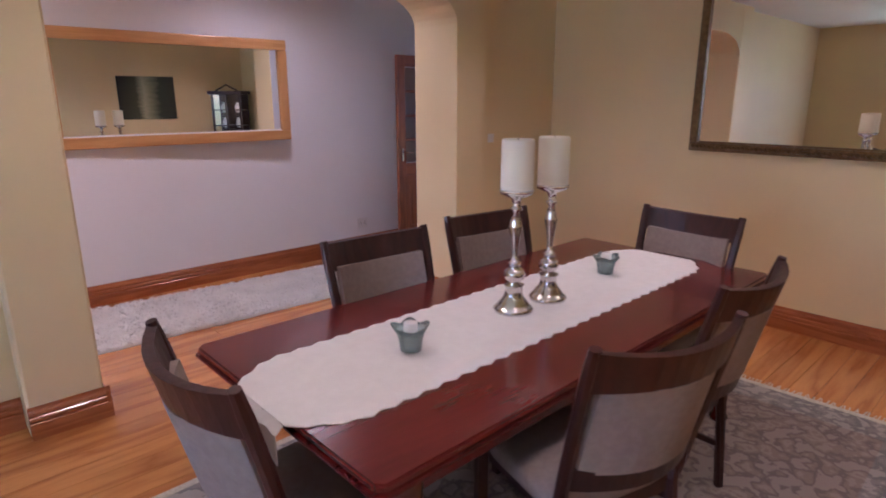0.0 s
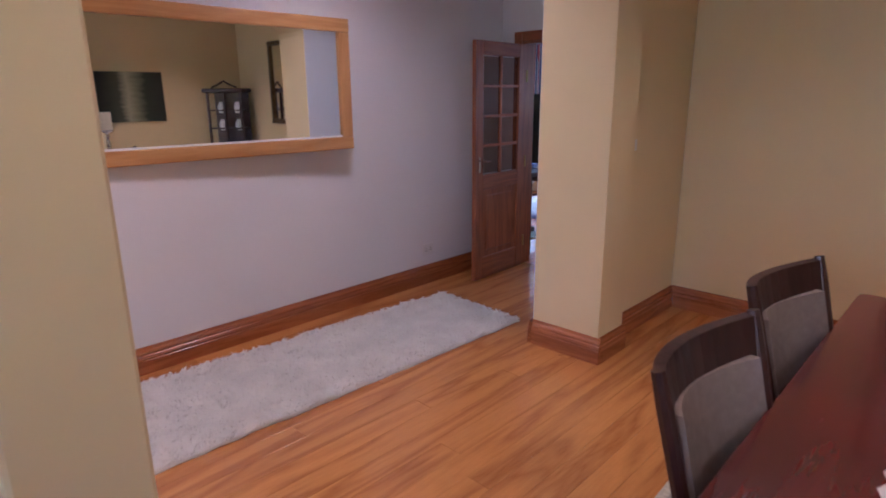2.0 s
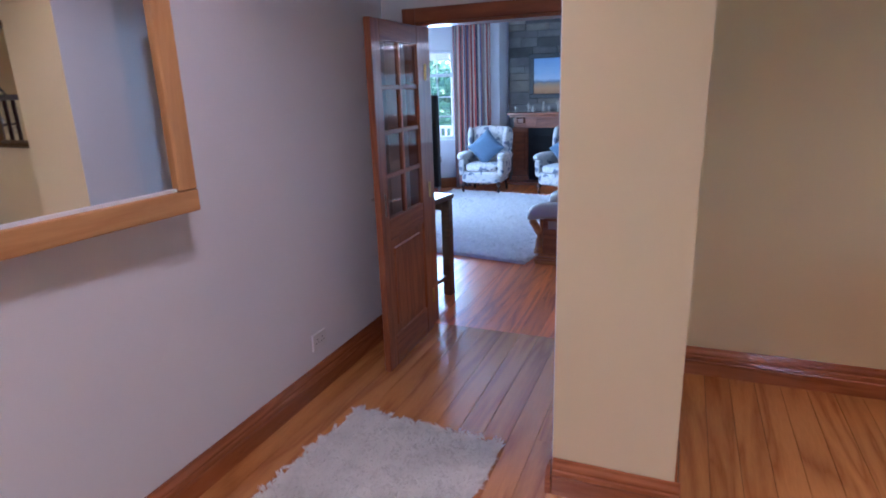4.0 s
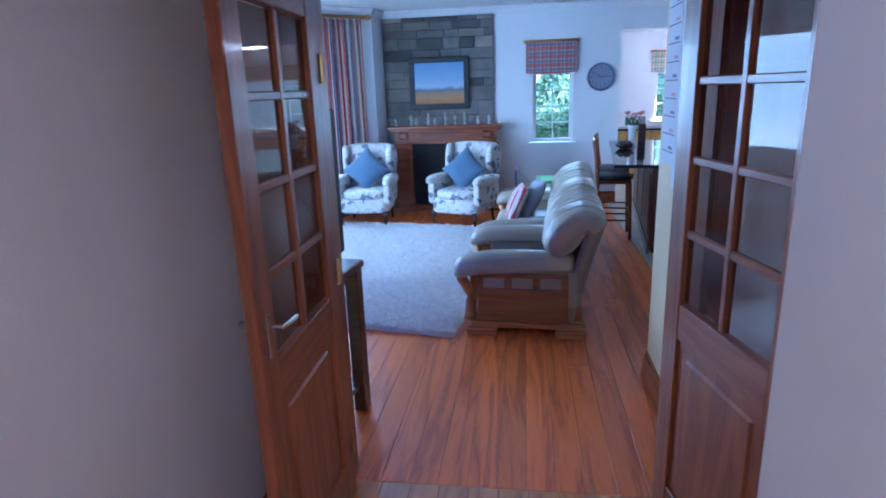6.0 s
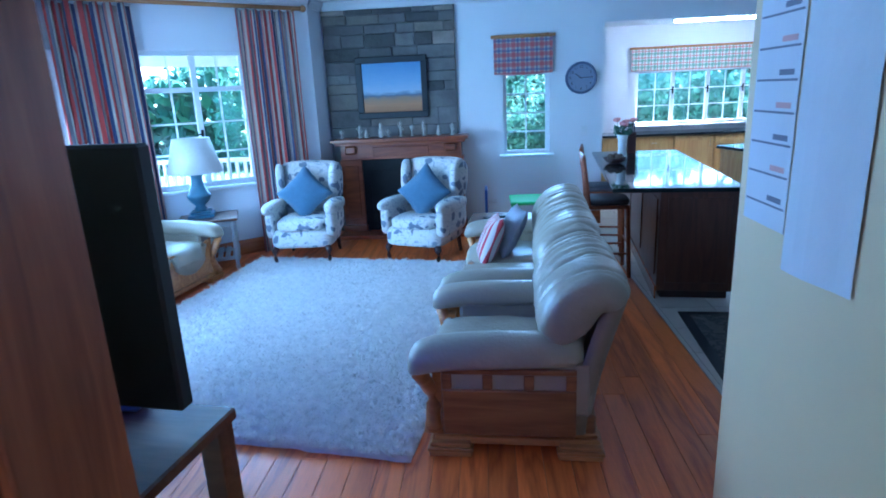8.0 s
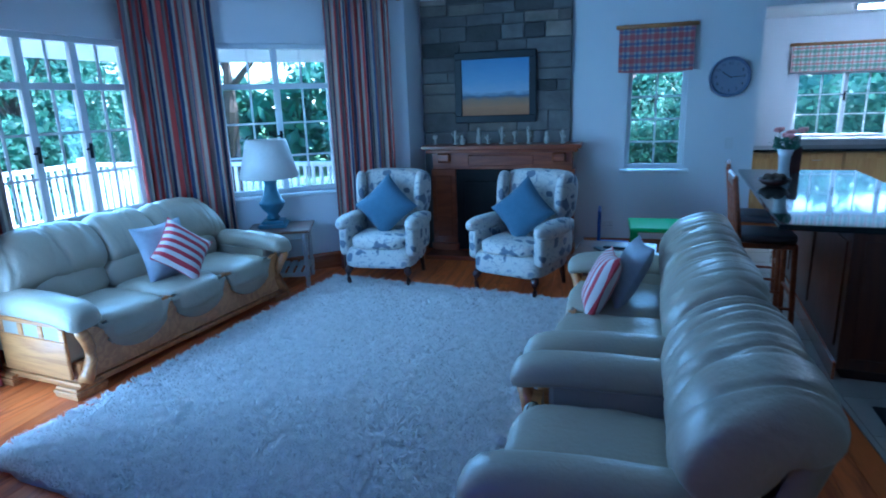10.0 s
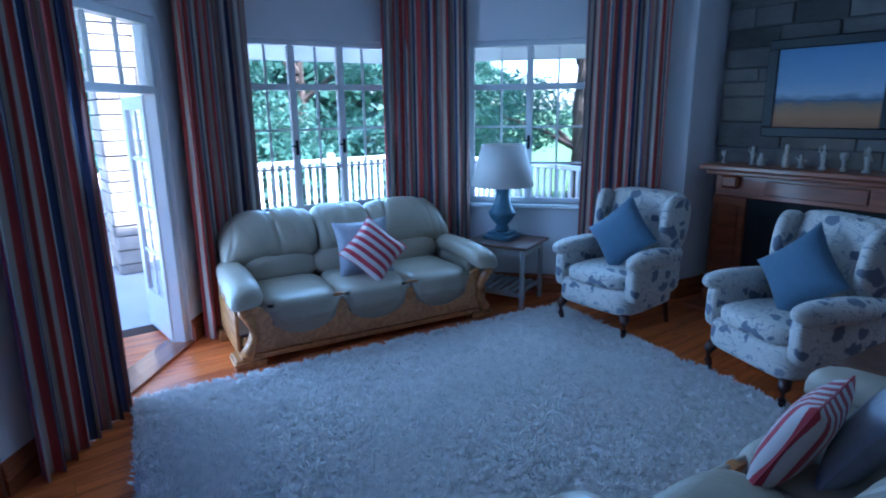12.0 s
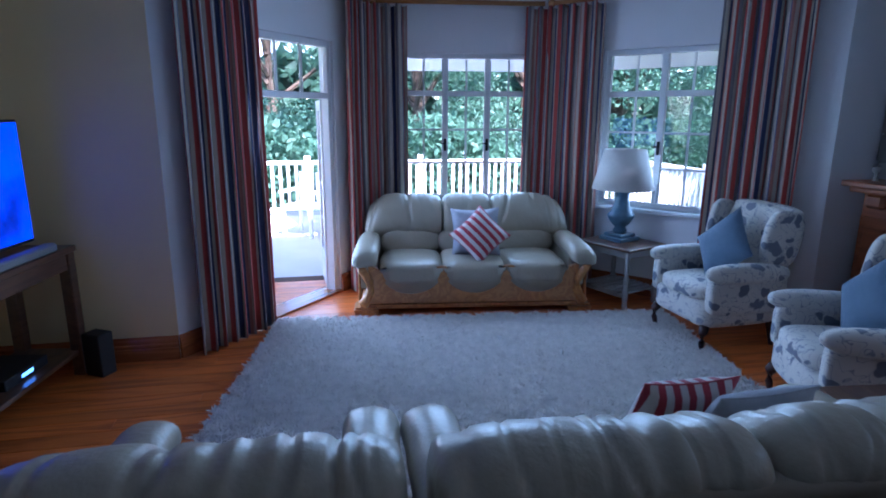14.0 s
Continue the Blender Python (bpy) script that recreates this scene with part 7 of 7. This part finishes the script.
def balustrade(p0, p1):
    m, n = facet(p0, p1)
    root = thing("balustrade", "white-painted wooden balustrade round the patio", "balustrade", m @ Matrix.Translation((0, 0, -0.03)), group="patio balustrades")
    part("top_rail", box(0, n, -0.04, 0.04, 0.84, 0.90, 0.008), TRIM_WHITE, root)
    part("bottom_rail", box(0, n, -0.03, 0.03, 0.08, 0.13, 0.006), TRIM_WHITE, root)
    k = int(n / 0.125)
    for i in range(k):
        x = (i + 0.5) * n / k
        part("baluster", box(x - 0.022, x + 0.022, -0.02, 0.02, 0.13, 0.84), TRIM_WHITE, root)
    for x in np.linspace(0, n, max(2, int(n / 1.8) + 1)):
        part("post", box(x - 0.05, x + 0.05, -0.05, 0.05, 0, 0.98, 0.008), TRIM_WHITE, root)


balustrade((-7.2, 3.6), (-7.2, 13.0))
balustrade((-7.2, 13.0), (-2.4, 13.0))


def tree(x, y, h, spread, seed, leaf, n=22000):
    """Tapered trunk, limbs, and a crown of many small leaves in uneven clumps."""
    rnd = random.Random(seed)
    root = thing("garden_tree", "tall leafy garden tree with a dense uneven green crown", "tree", pose(x, y, -0.5), group="garden trees")
    bm = sweep([(0, 0, 0), (0.05, 0.03, h * 0.25), (-0.04, 0.06, h * 0.5), (0.02, 0, h * 0.8)], [0.20, 0.15, 0.10, 0.03], 9)
    clumps = []
    for i in range(11):
        a = i * 2.399 + rnd.uniform(-0.4, 0.4)
        z = h * rnd.uniform(0.22, 0.95)
        r = spread * rnd.uniform(0.35, 0.95) * (1.1 - 0.6 * abs(z / h - 0.5))
        end = (r * math.cos(a), r * math.sin(a), z)
        sweep([(0, 0, z * 0.6), (end[0] * 0.5, end[1] * 0.5, z * 0.85), end], [0.07, 0.045, 0.015], 6, bm=bm)
        clumps.append((end, rnd.uniform(0.45, 0.8) * spread * 0.75))
    part("trunk", bm, BARK, root)
    all_v, all_f, off = [], [], 0
    for i, (c, r) in enumerate(clumps):
        me = leaf_cloud(n // 11, c, (r, r, r * 0.8), 0.060, seed * 31 + i)
        vs = [tuple(v.co) for v in me.vertices]
        all_v += vs
        all_f += [tuple(k + off for k in p.vertices) for p in me.polygons]
        off += len(vs)
        bpy.data.meshes.remove(me)
    me = bpy.data.meshes.new("crown")
    me.from_pydata(all_v, [], all_f)
    part("crown", me, leaf, root)
    return root


t1 = tree(-10.2, 9.6, 6.5, 2.6, 1, LEAF)
t2 = tree(-11.5, 12.5, 7.5, 2.9, 2, LEAF_DARK)
for i, (x, y, r, s) in enumerate(((-12.0, 6.4, 40, 1.0), (-9.8, 14.2, 200, 0.9), (-7.5, 17.5, 300, 1.1), (-3.5, 19.0, 80, 1.15), (1.0, 17.5, 10, 0.85), (7.0, 19.0, 250, 1.05), (10.5, 20.5, 20, 1.2), (-14.0, 3.0, 90, 1.1))):
    src = t1 if i % 2 else t2
    copy_thing(src, pose(x, y, -0.5, 0, 0, r) @ Matrix.Scale(s, 4))


def hedge(name, label, x0, x1, y0, y1, z0, z1, n, seed, leaf, size=0.085):
    r = np.random.RandomState(seed)
    p = np.stack([x0 + (x1 - x0) * r.rand(n), y0 + (y1 - y0) * r.rand(n), z0 + (z1 - z0) * r.rand(n) ** 0.85], 1)
    p[:, 2] += 0.35 * np.sin(p[:, 1] * 1.7 + p[:, 0]) * (p[:, 2] - z0) / (z1 - z0)
    a = r.normal(size=(n, 3))
    a /= np.linalg.norm(a, axis=1)[:, None]
    b = np.cross(a, r.normal(size=(n, 3)))
    b /= np.linalg.norm(b, axis=1)[:, None]
    s = size * (0.6 + 0.9 * r.rand(n))[:, None]
    v = np.stack([p - a * s, p + b * s * 0.45, p + a * s, p - b * s * 0.45], 1).reshape(-1, 3)
    me = bpy.data.meshes.new(name)
    me.from_pydata(v.tolist(), [], (np.arange(n)[:, None] * 4 + np.array([[0, 1, 2, 3]])).tolist())
    tagged(part(name, me, leaf), label, "shrubs", kind="stuff")


hedge("shrubbery", "dense green garden shrubs behind the patio", -9.6, -8.2, 3.0, 14.5, -0.5, 1.3, 20000, 3, LEAF)
hedge("shrubbery", "tall dark garden trees closing the view", -18.5, -16.0, -2.0, 24.0, -0.5, 3.3, 10000, 4, LEAF_DARK, 0.3)
hedge("shrubbery", "dense green shrubs behind the kitchen", -2.0, 11.0, 16.2, 17.2, -0.5, 1.5, 18000, 5, LEAF)
hedge("shrubbery", "tall dark trees beyond the kitchen", -12.0, 16.0, 23.0, 25.0, -0.5, 2.7, 8000, 6, LEAF_DARK, 0.3)


def patio_chair(m):
    root = thing("patio_chair", "white slatted garden chair on the patio", "garden chair", m)
    part("seat", box(-0.24, 0.24, -0.24, 0.24, 0.40, 0.43, 0.006), TRIM_WHITE, root)
    for sx in (-1, 1):
        for sy in (-1, 1):
            part("leg", box(sx * 0.21 - 0.02, sx * 0.21 + 0.02, sy * 0.21 - 0.02, sy * 0.21 + 0.02, 0, 0.3995), TRIM_WHITE, root)
        part("armrest", box(sx * 0.24 - 0.03, sx * 0.24 + 0.03, -0.24, 0.24, 0.60, 0.63, 0.004), TRIM_WHITE, root)
    for i in range(5):
        x = -0.18 + 0.09 * i
        part("back_slat", box(x - 0.025, x + 0.025, 0.20, 0.225, 0.43, 0.85, 0.004), TRIM_WHITE, root)


patio_chair(pose(-5.6, 7.35, -0.03, 0, 0, 60))


def veranda_pillar():
    """A square pillar of pale coursed stone on the patio; each stone is a piece of its own."""
    x0, x1, y0, y1 = -5.75, -5.15, 7.65, 8.40
    root = thing("veranda_pillar", "square veranda pillar of pale coursed stone standing on the patio", "pillar", pose(0, 0, -0.03))
    part("core", box(x0 + 0.03, x1 - 0.03, y0 + 0.03, y1 - 0.03, 0, 2.75), MORTAR, root)
    r = random.Random(8)
    z = 0.0
    while z < 2.70:
        h = min(r.choice((0.11, 0.15, 0.20)), 2.75 - z)
        for face, lo, hi in (("east", y0, y1), ("south", x0, x1 - 0.032)):
            a = lo
            while a < hi - 0.02:
                w = r.uniform(0.18, 0.42)
                if hi - (a + w) < 0.12:
                    w = hi - a
                d = r.uniform(0.0, 0.014)
                if face == "east":
                    bm = box(x1 - 0.031, x1 + d, a + 0.005, a + w - 0.005, z + 0.005, z + h - 0.005, 0.008)
                else:
                    bm = box(a + 0.005, a + w - 0.005, y0 - d, y0 + 0.031, z + 0.005, z + h - 0.005, 0.008)
                part("stone", bm, PILLAR_STONE, root)
                a += w
        z += h


veranda_pillar()


# ---- stone cladding over the mantel ----
def stones():
    """Coursed rough stones of uneven length, each proud of the mortar by its own amount."""
    x0, x1, z0, z1 = -1.02, 0.56, 0.0, 2.66
    back = tagged(part("stone_cladding", box(x0, x1, 11.735, 11.7695, z0, z1), MORTAR), "rough grey stone cladding over the fireplace", "stone wall", kind="structure")
    r = random.Random(21)
    z = 1.16
    while z < z1 - 0.05:
        h = min(r.choice((0.11, 0.15, 0.15, 0.20)), z1 - z)
        x = x0
        while x < x1 - 0.02:
            w = r.uniform(0.20, 0.52)
            if x1 - (x + w) < 0.12:
                w = x1 - x
            d = r.uniform(0.012, 0.032)
            bm = box(x + 0.004, x + w - 0.004, 11.735 - d, 11.7365, z + 0.004, z + h - 0.004, 0.007)
            for v in bm.verts:
                if v.co.y < 11.73:
                    v.co += Vector((r.uniform(-0.004, 0.004), r.uniform(-0.004, 0.004), r.uniform(-0.004, 0.004)))
            part("stone", bm, STONE_TAN if r.random() < 0.32 else STONE, back)
            x += w
        z += h


stones()

# ---- floors ----
SUB = material("floor_joint", (0.07, 0.03, 0.012), 0.8, vary=0.1, bump=0)
floor = tagged(part("floor", box(-3.3, 7.1, -2.6, 14.7, -0.20, -0.006), SUB), "honey-coloured varnished plank floor", "floor", kind="structure")


def planks(x0, x1, y0, y1, w, seed, lengths=(1.8, 2.4, 3.0), mat=PLANK):
    """Boards along y, cut to the room's ends; alike boards share one mesh."""
    r = random.Random(seed)
    meshes = {}
    x = x0
    while x < x1 - 0.01:
        y = y0
        first = True
        while y < y1 - 0.01:
            l = r.choice(lengths) - (r.choice((0.4, 0.8, 1.2)) if first else 0)
            l = round(min(l, y1 - y), 3)
            if 0 < y1 - (y + l) < 0.4:
                l = round(y1 - y, 3)
            first = False
            if l not in meshes:
                bm = box(0, w - 0.0016, 0, l - 0.0016, -0.012, 0.0, 0.0012)
                meshes[l] = bpy.data.meshes.new("plank")
                bm.to_mesh(meshes[l])
                bm.free()
                meshes[l].materials.append(mat)
            ob = new("plank", meshes[l])
            ob.parent = floor
            ob.matrix_basis = pose(x, y, 0)
            y += l
        x += w


planks(0.0, 1.90, -1.5, 5.28, 0.128, 1, (2.4, 3.0))
planks(1.92, 6.0, -2.4, 5.06, 0.128, 2, (2.4, 3.0, 3.6))
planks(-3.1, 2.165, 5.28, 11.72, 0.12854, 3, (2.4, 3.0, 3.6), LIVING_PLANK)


def tiles(x0, x1, y0, y1, s):
    bed = tagged(part("kitchen_floor", box(2.20, 6.99, 5.37, 14.5, -0.01, -0.003), GROUT), "cream ceramic tiled kitchen floor with grey joints", "floor", kind="structure")
    bm = box(0, s - 0.006, 0, s - 0.006, -0.008, 0.002, 0.0015)
    me = bpy.data.meshes.new("tile")
    bm.to_mesh(me)
    bm.free()
    me.materials.append(TILE)
    x = x0
    while x < x1:
        y = y0
        while y < y1:
            ob = new("tile", me)
            ob.parent = bed
            ob.matrix_basis = pose(x, y, 0)
            y += s
        x += s
    tagged(part("trim", box(2.1715, 2.1985, 6.36, 14.5, -0.02, 0.004, 0.001), TILE), "pale strip where planks meet tiles", "threshold", kind="structure")


tiles(2.205, 6.9, 5.2, 14.0, 0.40)
